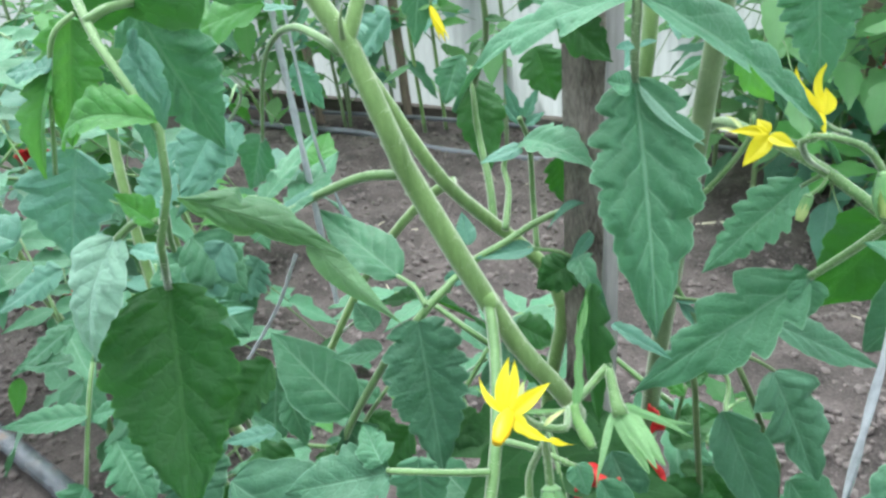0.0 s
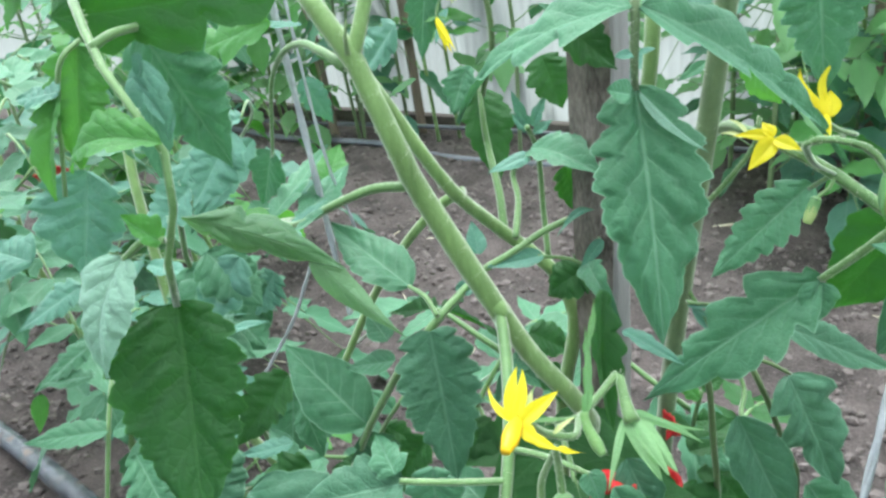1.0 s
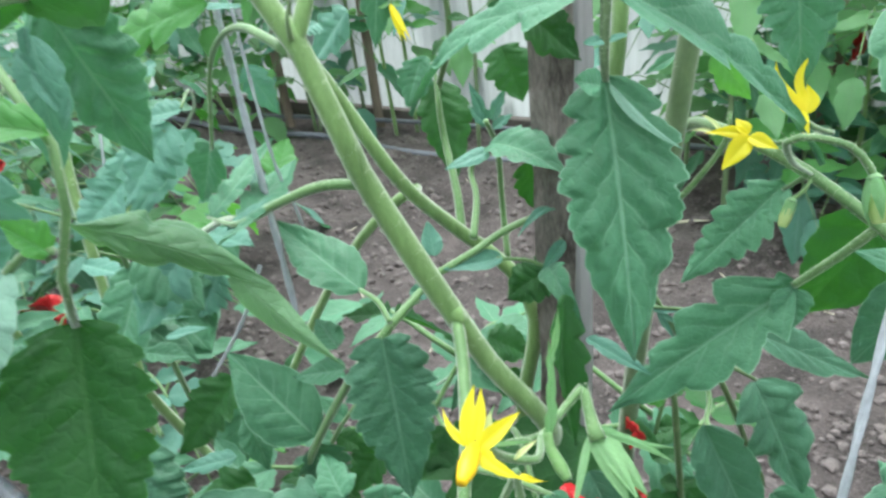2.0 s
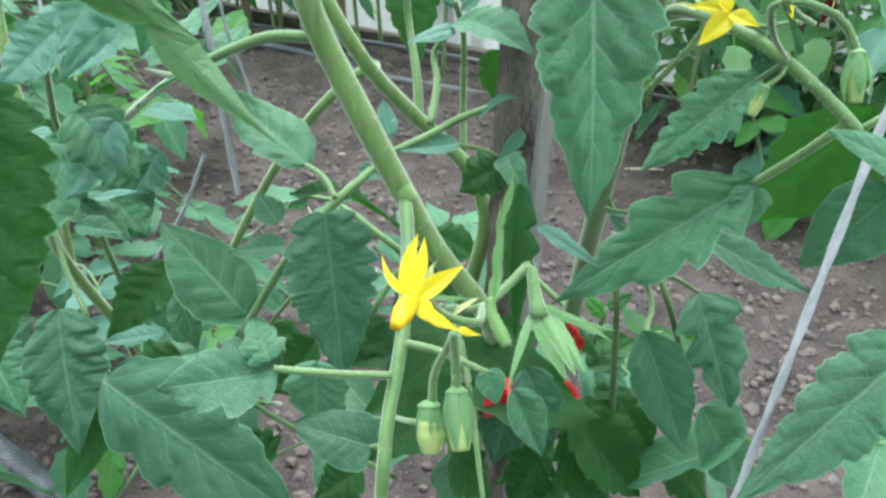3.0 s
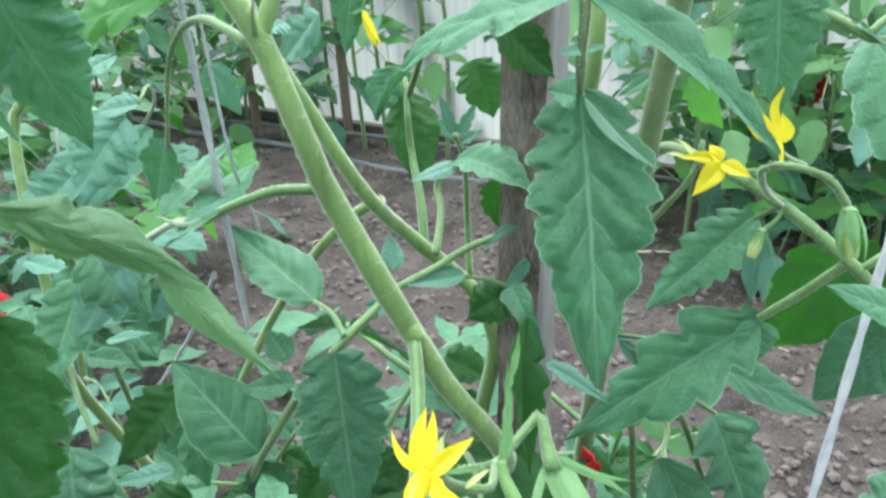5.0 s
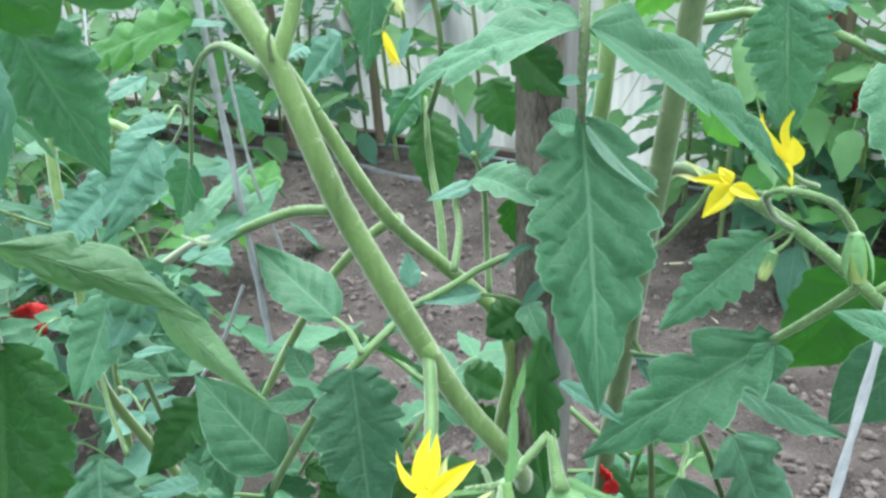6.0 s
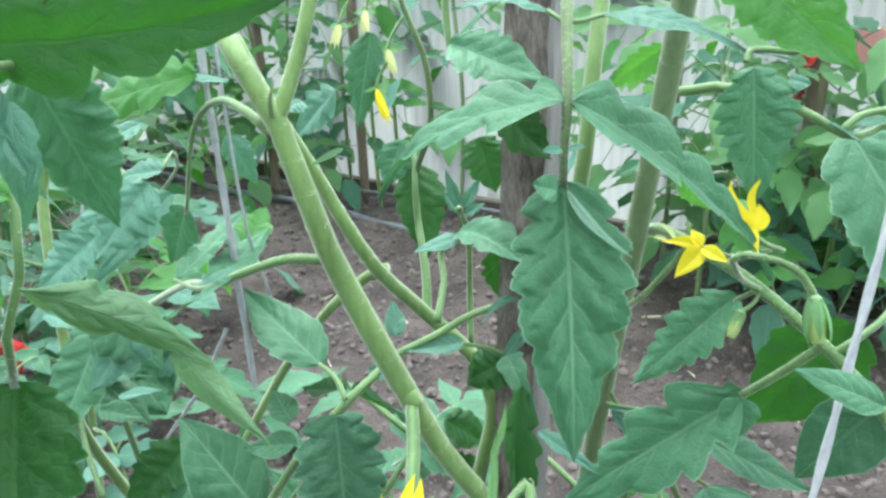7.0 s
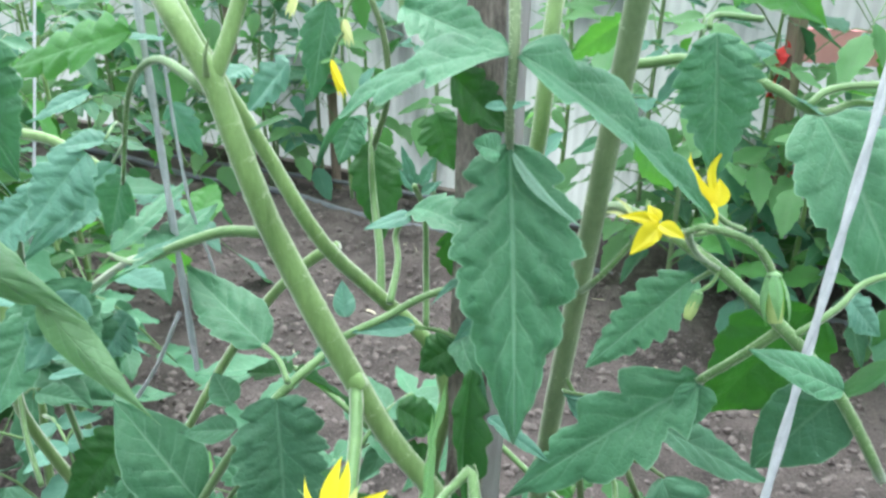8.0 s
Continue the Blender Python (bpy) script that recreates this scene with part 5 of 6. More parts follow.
blade("petal", flower_c, (0.0879, 0.2198, 0.6789), (0.0942, 0.2111, 0.6772), 0.0050, (-0.10, -0.78, 0.62), PETAL, "", fold=0.35, teeth=1, notch=0, pucker=0, n=18, m=8, seed=128)
upper_branch = stalk(plant_b, [(0.0884, 0.2894, 0.7179), (0.0999, 0.2818, 0.7206), (0.1095, 0.2720, 0.7229), (0.1310, 0.2557, 0.7169), (0.1450, 0.2526, 0.7090), (0.1537, 0.2544, 0.7081), (0.1656, 0.2615, 0.7098), (0.1792, 0.2631, 0.7085)], (0.0022, 0.0021, 0.0019, 0.0018, 0.0014, 0.0012, 0.001), "branch", "", hairs=800, hair=0.0006)
hang_leaf = stalk(plant_b, [(0.1193, 0.2410, 0.7397), (0.1038, 0.2393, 0.7409), (0.1009, 0.2357, 0.7373)], (0.0012, 0.001), "leaf", "")
blade("leaflet", hang_leaf, (0.1027, 0.2343, 0.7362), (0.1067, 0.2276, 0.6916), 0.0302, (0.00, -0.78, 0.63), LEAF, "", teeth=8, notch=0.3, fold=0.1, seed=129)
blade("leaflet", hang_leaf, (0.1152, 0.2346, 0.7317), (0.1216, 0.2321, 0.7306), 0.0080, (0.00, -0.62, 0.78), LEAF_PALE, "", teeth=2, notch=0.1, seed=130)
blade("leaflet", hang_leaf, (0.1048, 0.2390, 0.7400), (0.1197, 0.2398, 0.7367), 0.0055, (0.00, 0.15, 0.99), LEAF_PALE, "", teeth=3, seed=131)
blade("leaflet", upper_branch, (0.0780, 0.1944, 0.7715), (0.1021, 0.1676, 0.7442), 0.0258, (0.20, -0.95, -0.23), LEAF_LIME, "", teeth=7, notch=0.2, seed=132)
blade("leaflet", upper_branch, (0.1581, 0.2736, 0.7048), (0.1910, 0.2379, 0.6324), 0.0480, (-0.12, -0.69, 0.72), LEAF, "", teeth=6, notch=0.2, bend=0.06, seed=133)
blade("leaflet", upper_branch, (0.0930, 0.3035, 0.7349), (0.0695, 0.3074, 0.7172), 0.0140, (-0.00, -1.00, 0.05), LEAF_LIME, "", teeth=5, seed=134)
blade("leaflet", upper_branch, (0.1003, 0.2957, 0.6872), (0.1177, 0.2978, 0.6651), 0.0169, (-0.00, -0.89, 0.46), LEAF_LIME, "", teeth=3, seed=135)
blade("leaflet", upper_branch, (0.0884, 0.3059, 0.6858), (0.0741, 0.3032, 0.6790), 0.0064, (0.00, -0.77, 0.64), LEAF, "", teeth=2, seed=136)
blade("leaflet", upper_branch, (0.1510, 0.2520, 0.7075), (0.1380, 0.2525, 0.7141), 0.0080, (0.00, -0.19, 0.98), LEAF_PALE, "", teeth=3, seed=137)
upper_twig = stalk(plant_b, [(0.1450, 0.2530, 0.7099), (0.1531, 0.2551, 0.7155), (0.1726, 0.2588, 0.7167), (0.1905, 0.2634, 0.7147)], (0.0015, 0.0013, 0.001), "leaf_stalk", "")
blade("leaflet", upper_twig, (0.1582, 0.2571, 0.7151), (0.1822, 0.2615, 0.7099), 0.0082, (0.00, 0.05, 1.00), LEAF_LIME, "", teeth=3, seed=138)
low_a = stalk(plant_b, [(0.1074, 0.2875, 0.5344), (0.1166, 0.2850, 0.5120), (0.1256, 0.2788, 0.4838), (0.1340, 0.2757, 0.4419), (0.1150, 0.3450, 0.3000), (0.0800, 0.3350, 0.1200)], (0.0016, 0.0015, 0.0016, 0.0018, 0.002), "leaf_stalk", "", material=STEM_DARK)
low_b = stalk(plant_b, [(0.0995, 0.2808, 0.5423), (0.1146, 0.2826, 0.5361), (0.1267, 0.2829, 0.5275)], (0.0012, 0.001), "leaf", "", material=STEM_DARK)
blade("leaflet", low_b, (0.1250, 0.2826, 0.5270), (0.1434, 0.2564, 0.4770), 0.0472, (0.10, -0.53, 0.84), LEAF_SHADED, "", teeth=3, notch=0.6, blunt=0.3, n=56, seed=139)
blade("leaflet", low_b, (0.0911, 0.2501, 0.5312), (0.1126, 0.2267, 0.4764), 0.0288, (-0.21, -0.70, 0.69), LEAF_SHADED, "", teeth=5, notch=0.12, fold=0.25, seed=140)
blade("leaflet", low_b, (0.1343, 0.2677, 0.4666), (0.1689, 0.2556, 0.4110), 0.0359, (-0.01, -0.43, 0.90), LEAF, "", teeth=4, notch=0.1, seed=141)
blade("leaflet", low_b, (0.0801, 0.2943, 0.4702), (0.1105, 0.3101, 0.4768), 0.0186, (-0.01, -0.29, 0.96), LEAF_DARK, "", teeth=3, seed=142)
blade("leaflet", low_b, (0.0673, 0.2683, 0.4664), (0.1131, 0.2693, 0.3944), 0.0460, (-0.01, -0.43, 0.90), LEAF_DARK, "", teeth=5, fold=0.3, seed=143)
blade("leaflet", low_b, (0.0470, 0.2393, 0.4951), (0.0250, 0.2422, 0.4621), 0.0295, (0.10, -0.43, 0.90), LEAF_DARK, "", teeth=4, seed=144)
blade("leaflet", low_b, (0.0380, 0.2417, 0.5172), (0.0506, 0.2225, 0.4874), 0.0253, (-0.21, -0.54, 0.82), LEAF_SHADED, "", teeth=3, fold=0.3, seed=145)
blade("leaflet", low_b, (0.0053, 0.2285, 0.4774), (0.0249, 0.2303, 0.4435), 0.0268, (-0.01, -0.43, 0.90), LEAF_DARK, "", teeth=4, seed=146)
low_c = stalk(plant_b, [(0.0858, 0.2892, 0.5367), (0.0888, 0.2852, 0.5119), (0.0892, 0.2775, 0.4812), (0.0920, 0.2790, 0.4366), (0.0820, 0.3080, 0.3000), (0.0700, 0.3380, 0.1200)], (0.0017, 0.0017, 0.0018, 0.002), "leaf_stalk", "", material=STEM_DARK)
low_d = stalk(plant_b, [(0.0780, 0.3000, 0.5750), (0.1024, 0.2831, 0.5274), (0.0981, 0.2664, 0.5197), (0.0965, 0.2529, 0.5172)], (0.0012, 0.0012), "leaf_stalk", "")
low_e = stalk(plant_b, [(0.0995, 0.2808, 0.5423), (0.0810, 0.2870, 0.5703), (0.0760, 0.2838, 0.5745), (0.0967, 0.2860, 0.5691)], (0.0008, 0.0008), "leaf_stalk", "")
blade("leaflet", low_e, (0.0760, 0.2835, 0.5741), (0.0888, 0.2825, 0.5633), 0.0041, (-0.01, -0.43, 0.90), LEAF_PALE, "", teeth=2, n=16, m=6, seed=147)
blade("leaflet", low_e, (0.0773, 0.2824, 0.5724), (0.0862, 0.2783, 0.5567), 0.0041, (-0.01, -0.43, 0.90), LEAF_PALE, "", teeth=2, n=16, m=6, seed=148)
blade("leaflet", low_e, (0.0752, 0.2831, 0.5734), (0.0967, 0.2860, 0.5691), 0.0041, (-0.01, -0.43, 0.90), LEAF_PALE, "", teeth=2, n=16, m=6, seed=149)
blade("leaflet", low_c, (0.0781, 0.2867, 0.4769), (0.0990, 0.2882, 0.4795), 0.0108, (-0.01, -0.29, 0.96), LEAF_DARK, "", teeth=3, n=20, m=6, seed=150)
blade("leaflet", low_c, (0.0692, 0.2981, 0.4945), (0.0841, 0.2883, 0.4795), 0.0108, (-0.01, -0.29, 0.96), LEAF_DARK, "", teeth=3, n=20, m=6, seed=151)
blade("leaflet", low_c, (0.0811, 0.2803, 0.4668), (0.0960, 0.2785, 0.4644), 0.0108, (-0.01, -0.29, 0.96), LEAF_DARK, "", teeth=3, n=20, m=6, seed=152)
low_and_unseen_growth(plant_b, 8, [(.10, .36, .44), (.06, .37, .38), (.12, .40, .34), (.03, .38, .32)], 0.15)
blade("leaflet", low_b, (0.0322, 0.2386, 0.5030), (0.0244, 0.2287, 0.4687), 0.0292, (-0.01, -0.49, 0.87), LEAF_SHADED, "", teeth=4, seed=153)
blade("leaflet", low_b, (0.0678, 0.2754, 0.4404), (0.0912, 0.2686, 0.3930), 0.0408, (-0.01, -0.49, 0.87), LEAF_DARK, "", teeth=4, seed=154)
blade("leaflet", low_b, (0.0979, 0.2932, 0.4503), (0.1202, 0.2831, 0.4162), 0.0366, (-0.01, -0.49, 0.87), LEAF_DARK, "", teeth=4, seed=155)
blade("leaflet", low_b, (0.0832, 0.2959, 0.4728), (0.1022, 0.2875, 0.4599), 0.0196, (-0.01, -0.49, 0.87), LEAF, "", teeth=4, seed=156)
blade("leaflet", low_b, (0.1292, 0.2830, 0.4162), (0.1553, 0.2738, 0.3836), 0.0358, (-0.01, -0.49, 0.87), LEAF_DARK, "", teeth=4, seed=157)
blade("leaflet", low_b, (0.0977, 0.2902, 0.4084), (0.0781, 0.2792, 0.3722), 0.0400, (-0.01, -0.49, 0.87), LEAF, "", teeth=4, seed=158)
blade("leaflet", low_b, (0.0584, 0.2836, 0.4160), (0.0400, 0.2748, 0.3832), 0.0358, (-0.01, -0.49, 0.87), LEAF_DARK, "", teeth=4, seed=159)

plant_e = thing("tomato_plant", (-0.2000, 0.0200, 0.0000), "green tomato plant with hanging leaves beside the path", "plant", "tomato plants")
tube("main_stem", plant_e, [(-0.2000, 0.0200, 0.0000), (-0.1900, 0.0300, 0.3500), (-0.1700, 0.0600, 0.6200), (-0.1500, 0.0750, 0.8000), (-0.1400, 0.0850, 1.0500), (-0.1500, 0.1000, 1.4000)], (0.006, 0.0055, 0.005, 0.0045, 0.004, 0.003), STEM, "", n=30)
near_leaf = stalk(plant_e, [(-0.1480, 0.0750, 0.8000), (-0.1207, 0.1690, 0.7746), (-0.0978, 0.1431, 0.7599), (-0.0899, 0.1295, 0.7518), (-0.0810, 0.1203, 0.7413), (-0.0740, 0.1146, 0.7340), (-0.0732, 0.1137, 0.7232), (-0.0773, 0.1112, 0.7129), (-0.0798, 0.1109, 0.7023), (-0.0811, 0.1128, 0.6955)], (0.0019, 0.0017, 0.0015, 0.0014, 0.0012, 0.0011, 0.001, 0.0009, 0.0009), "leaf", "", hairs=400, hair=0.0006)
blade("leaflet", near_leaf, (-0.0812, 0.1131, 0.6960), (-0.0759, 0.0847, 0.6554), 0.0330, (0.12, -0.92, 0.35), LEAF_DARK, "", teeth=9, notch=0.2, n=84, m=16, blunt=0.2, pucker=0.06, seed=160)
blade("leaflet", near_leaf, (-0.0951, 0.1337, 0.7521), (-0.0990, 0.1243, 0.7264), 0.0147, (0.31, -0.80, 0.52), LEAF_LIME, "", teeth=6, notch=0.25, fold=0.3, blunt=0.4, seed=161)
blade("leaflet", near_leaf, (-0.0987, 0.1267, 0.7437), (-0.1047, 0.1199, 0.7211), 0.0103, (-0.20, -0.67, 0.71), LEAF_LIME, "", teeth=5, notch=0.35, fold=0.4, bend=0.08, seed=162)
blade("leaflet", near_leaf, (-0.0730, 0.1137, 0.7337), (-0.0964, 0.1165, 0.7283), 0.0126, (0.01, -0.50, 0.86), LEAF_LIME, "", teeth=5, notch=0.3, bend=0.25, fold=0.3, seed=163)
blade("leaflet", near_leaf, (-0.0758, 0.1058, 0.7148), (-0.0813, 0.1037, 0.7226), 0.0080, (0.11, -0.43, 0.90), LEAF_LIME, "", teeth=3, fold=0.4, seed=164)
# Upturned leaflet, with the daylight on its top carried by the colour.
blade("leaflet", near_leaf, (-0.0856, 0.1068, 0.7119), (-0.0942, 0.0984, 0.6867), 0.0172, (-0.10, -0.50, 0.86), LEAF_PALE_LIT, "pale leaflet, whitened for the light on its top", teeth=5, notch=0.18, bend=0.12, blunt=0.4, pucker=0.1, seed=165)
near_twig = stalk(plant_e, [(-0.0752, 0.1060, 0.7151), (-0.0803, 0.1065, 0.7149), (-0.0856, 0.1065, 0.7114)], (0.0009, 0.0008), "leaf_stalk", "")
near_twig_b = stalk(plant_e, [(-0.0938, 0.1332, 0.7533), (-0.0966, 0.1281, 0.7504), (-0.0998, 0.1270, 0.7425), (-0.1026, 0.1205, 0.7218)], (0.0006, 0.0005), "leaf_stalk", "")
near_twig_c = stalk(plant_e, [(-0.0899, 0.1295, 0.7518), (-0.0865, 0.1341, 0.7536), (-0.0847, 0.1476, 0.7530), (-0.0788, 0.1623, 0.7540)], (0.0011, 0.0009), "leaf_stalk", "")
curled = blade("leaflet", near_leaf, (-0.0666, 0.0992, 0.7226), (-0.0372, 0.1032, 0.7055), 0.0098, (0.05, -0.85, 0.35), LEAF_UNDER, "curled leaflet showing its pale underside", teeth=3, notch=0.42, fold=-0.35, wave=0.20, n=60, m=18, skew=-0.03, blunt=-0.6, curl=0.5, heart=0.0, seed=166)
blade("leaf_tip", curled, (-0.0446, 0.1040, 0.7088), (-0.0256, 0.0962, 0.6915), 0.0062, (0.10, -0.80, 0.45), LEAF_UNDER, "", teeth=2, notch=0.1, fold=-0.3, wave=0.1, n=36, m=8, taper=0.6, skew=0.02, seed=165)
blade("leaflet", near_leaf, (-0.0977, 0.1247, 0.7441), (-0.1093, 0.1266, 0.7435), 0.0109, (0.11, -0.43, 0.90), LEAF_PALE, "", teeth=4, seed=167)
blade("leaflet", near_leaf, (-0.0829, 0.1297, 0.7445), (-0.0802, 0.1299, 0.7399), 0.0032, (0.11, -0.62, 0.78), LEAF_PALE, "", teeth=2, n=16, m=6, fold=0.5, seed=168)
blade("leaflet", near_leaf, (-0.0813, 0.1324, 0.7492), (-0.0822, 0.1309, 0.7424), 0.0032, (0.11, -0.62, 0.78), LEAF_PALE, "", teeth=2, n=16, m=6, fold=0.5, seed=169)
blade("leaflet", near_leaf, (-0.0807, 0.1284, 0.7416), (-0.0757, 0.1260, 0.7318), 0.0032, (0.11, -0.62, 0.78), LEAF_PALE, "", teeth=2, n=16, m=6, fold=0.5, seed=170)
blade("leaflet", near_leaf, (-0.0744, 0.1264, 0.7366), (-0.0770, 0.1251, 0.7303), 0.0032, (0.11, -0.62, 0.78), LEAF_PALE, "", teeth=2, n=16, m=6, fold=0.5, seed=171)
hanging_leaf = stalk(plant_e, [(-0.1350, 0.0850, 0.9000), (-0.0872, 0.1625, 0.7787), (-0.0976, 0.1707, 0.7594), (-0.0994, 0.1769, 0.7481)], (0.0016, 0.0014, 0.0012), "leaf", "")
blade("leaflet", hanging_leaf, (-0.1010, 0.1770, 0.7490), (-0.0852, 0.1763, 0.7055), 0.0280, (-0.08, -0.77, 0.63), LEAF, "", teeth=7, notch=0.24, fold=0.15, pucker=0.13, n=56, m=14, seed=172)
blade("leaflet", hanging_leaf, (-0.0842, 0.1388, 0.7464), (-0.0882, 0.1378, 0.7173), 0.0107, (0.43, -0.60, 0.67), LEAF_PALE, "", teeth=4, bend=0.2, seed=173)
blade("leaflet", hanging_leaf, (-0.1252, 0.1667, 0.7127), (-0.1304, 0.1563, 0.6829), 0.0326, (0.11, -0.58, 0.81), LEAF_PALE, "", teeth=5, notch=0.3, seed=174)
blade("leaflet", hanging_leaf, (-0.1072, 0.1481, 0.7572), (-0.0227, 0.1485, 0.7673), 0.0240, (0.01, -0.95, 0.16), LEAF_DARK, "", teeth=4, notch=0.42, n=64, m=14, skew=0.05, bend=0.04, seed=175)
blade("leaflet", hanging_leaf, (-0.1497, 0.1622, 0.6870), (-0.1644, 0.1640, 0.6931), 0.0185, (0.11, -0.50, 0.86), LEAF_PALE, "", teeth=3, seed=177)

plant_f = thing("tomato_plant", (-0.2600, 0.5500, 0.0000), "low spreading tomato plant beside the path", "plant", "tomato plants")
tube("main_stem", plant_f, [(-0.2600, 0.5500, 0.0000), (-0.2500, 0.5300, 0.2000), (-0.2913, 0.4692, 0.4396), (-0.2575, 0.4705, 0.5059), (-0.2120, 0.4574, 0.5452), (-0.1501, 0.3728, 0.5991), (-0.1072, 0.2955, 0.6349)], (0.006, 0.0055, 0.005, 0.0042, 0.0034, 0.0022, 0.0012), STEM, "", n=36)
tube("side_stem", plant_f, [(-0.2913, 0.4692, 0.4396), (-0.3261, 0.5539, 0.6057), (-0.2757, 0.5408, 0.6272), (-0.2158, 0.5122, 0.6089)], (0.004, 0.0045, 0.0042, 0.004), STEM, "", n=24)
leaf_f = stalk(plant_f, [(-0.2858, 0.4648, 0.4526), (-0.2683, 0.4344, 0.4380), (-0.2408, 0.3952, 0.4282)], (0.002, 0.0018), "leaf", "")
blade("leaflet", leaf_f, (-0.2228, 0.4179, 0.5562), (-0.2506, 0.3781, 0.5026), 0.0335, (0.32, -0.48, 0.82), LEAF, "", notch=0.15, seed=178)
blade("leaflet", leaf_f, (-0.2520, 0.4350, 0.5031), (-0.2001, 0.4017, 0.4830), 0.0278, (0.02, -0.29, 0.96), LEAF, "", teeth=4, seed=179)
blade("leaflet", leaf_f, (-0.2590, 0.4342, 0.5016), (-0.2008, 0.4169, 0.5117), 0.0098, (0.03, 0.17, 0.99), LEAF_PALE, "", teeth=2, notch=0.05, seed=180)
blade("leaflet", leaf_f, (-0.2009, 0.4510, 0.4323), (-0.2474, 0.4219, 0.3860), 0.0506, (0.10, -0.43, 0.90), LEAF_DARK, "", seed=181)
blade("leaflet", leaf_f, (-0.2074, 0.4688, 0.4044), (-0.2119, 0.4353, 0.3519), 0.0489, (-0.01, -0.43, 0.90), LEAF, "", seed=182)
blade("leaflet", leaf_f, (-0.2064, 0.3135, 0.4957), (-0.1904, 0.2639, 0.4368), 0.0500, (-0.12, -0.70, 0.70), LEAF_SHADED, "", pucker=0.10, teeth=7, notch=0.16, fold=0.2, seed=183)
blade("leaflet", leaf_f, (-0.1372, 0.3161, 0.4637), (-0.1817, 0.2935, 0.4647), 0.0189, (-0.01, -0.29, 0.96), LEAF, "", teeth=4, seed=184)
blade("leaflet", leaf_f, (-0.1459, 0.2327, 0.5188), (-0.0542, 0.1851, 0.4828), 0.0546, (0.15, -0.86, 0.49), LEAF_SHADED, "", teeth=5, notch=0.2, n=56, m=14, seed=185)
blade("leaflet", leaf_f, (-0.1833, 0.2973, 0.4521), (-0.2026, 0.2587, 0.4099), 0.0261, (0.20, -0.62, 0.76), LEAF_DARK, "", teeth=3, notch=0.1, seed=186)
blade("leaflet", leaf_f, (-0.2038, 0.3155, 0.3873), (-0.2029, 0.2881, 0.3630), 0.0209, (-0.01, -0.55, 0.83), LEAF_LIME, "", teeth=3, seed=187)
blade("leaflet", leaf_f, (-0.1281, 0.3302, 0.4859), (-0.1443, 0.3200, 0.4696), 0.0180, (-0.01, -0.43, 0.90), LEAF, "", teeth=3, seed=188)
blade("leaflet", leaf_f, (-0.2849, 0.5503, 0.5866), (-0.2942, 0.5003, 0.5452), 0.0298, (0.30, -0.41, 0.86), LEAF_PALE, "", seed=189)
blade("leaflet", leaf_f, (-0.2248, 0.5146, 0.5873), (-0.2523, 0.4775, 0.5659), 0.0258, (0.21, -0.28, 0.94), LEAF_PALE, "", seed=190)
blade("leaflet", leaf_f, (-0.1960, 0.4671, 0.5506), (-0.1441, 0.4054, 0.5662), 0.0303, (-0.00, -0.14, 0.99), LEAF_PALE, "", teeth=3, seed=191)
blade("leaflet", leaf_f, (-0.2514, 0.4831, 0.4819), (-0.2178, 0.4625, 0.4500), 0.0632, (-0.01, -0.43, 0.90), LEAF, "", seed=192)
leaf_g = stalk(plant_f, [(-0.2158, 0.5122, 0.6089), (-0.1793, 0.4614, 0.6438), (-0.1666, 0.4261, 0.6636), (-0.1649, 0.4031, 0.6594)], (0.0014, 0.0008), "leaf", "")
blade("leaflet", leaf_g, (-0.1560, 0.3885, 0.6497), (-0.1937, 0.3510, 0.6083), 0.0227, (0.31, -0.45, 0.84), LEAF_PALE, "", notch=0.22, seed=193)
blade("leaflet", leaf_g, (-0.1643, 0.4031, 0.6594), (-0.1955, 0.4010, 0.6541), 0.0193, (0.21, -0.32, 0.92), LEAF_PALE, "", seed=194)
blade("leaflet", leaf_g, (-0.2079, 0.4146, 0.6339), (-0.2300, 0.3912, 0.6011), 0.0207, (0.31, -0.45, 0.84), LEAF_PALE, "", notch=0.22, seed=195)
blade("leaflet", leaf_g, (-0.2012, 0.4727, 0.6730), (-0.2358, 0.4554, 0.6560), 0.0218, (0.10, -0.27, 0.96), LEAF_PALE, "", notch=0.25, seed=196)
blade("leaflet", leaf_g, (-0.2136, 0.3862, 0.5607), (-0.2315, 0.3455, 0.5111), 0.0389, (0.20, -0.61, 0.77), LEAF, "", notch=0.2, seed=197)
blade("leaflet", leaf_g, (-0.2241, 0.3865, 0.5062), (-0.1914, 0.3758, 0.5063), 0.0174, (0.00, -0.33, 0.94), LEAF, "", teeth=3, seed=198)
blade("leaflet", leaf_g, (-0.1244, 0.4146, 0.6064), (-0.1178, 0.4424, 0.6227), 0.0268, (0.10, -0.70, 0.71), LEAF_LIME, "", teeth=3, seed=199)
blade("leaflet", leaf_g, (-0.2797, 0.4449, 0.5460), (-0.2386, 0.4228, 0.5445), 0.0188, (0.00, -0.33, 0.94), LEAF_PALE, "", teeth=3, seed=200)
blade("leaflet", leaf_g, (-0.2146, 0.4392, 0.5315), (-0.1917, 0.4253, 0.4957), 0.0422, (0.00, -0.60, 0.80), LEAF, "", seed=201)
blade("leaflet", leaf_g, (-0.1839, 0.4392, 0.5314), (-0.2070, 0.4281, 0.5029), 0.0383, (0.00, -0.60, 0.80), LEAF_PALE, "", seed=202)
leaf_h = stalk(plant_f, [(-0.2600, 0.5500, 0.1000), (-0.2314, 0.4098, 0.5692), (-0.1922, 0.3844, 0.6217), (-0.1556, 0.3529, 0.6628)], (0.0024, 0.002), "leaf", "")
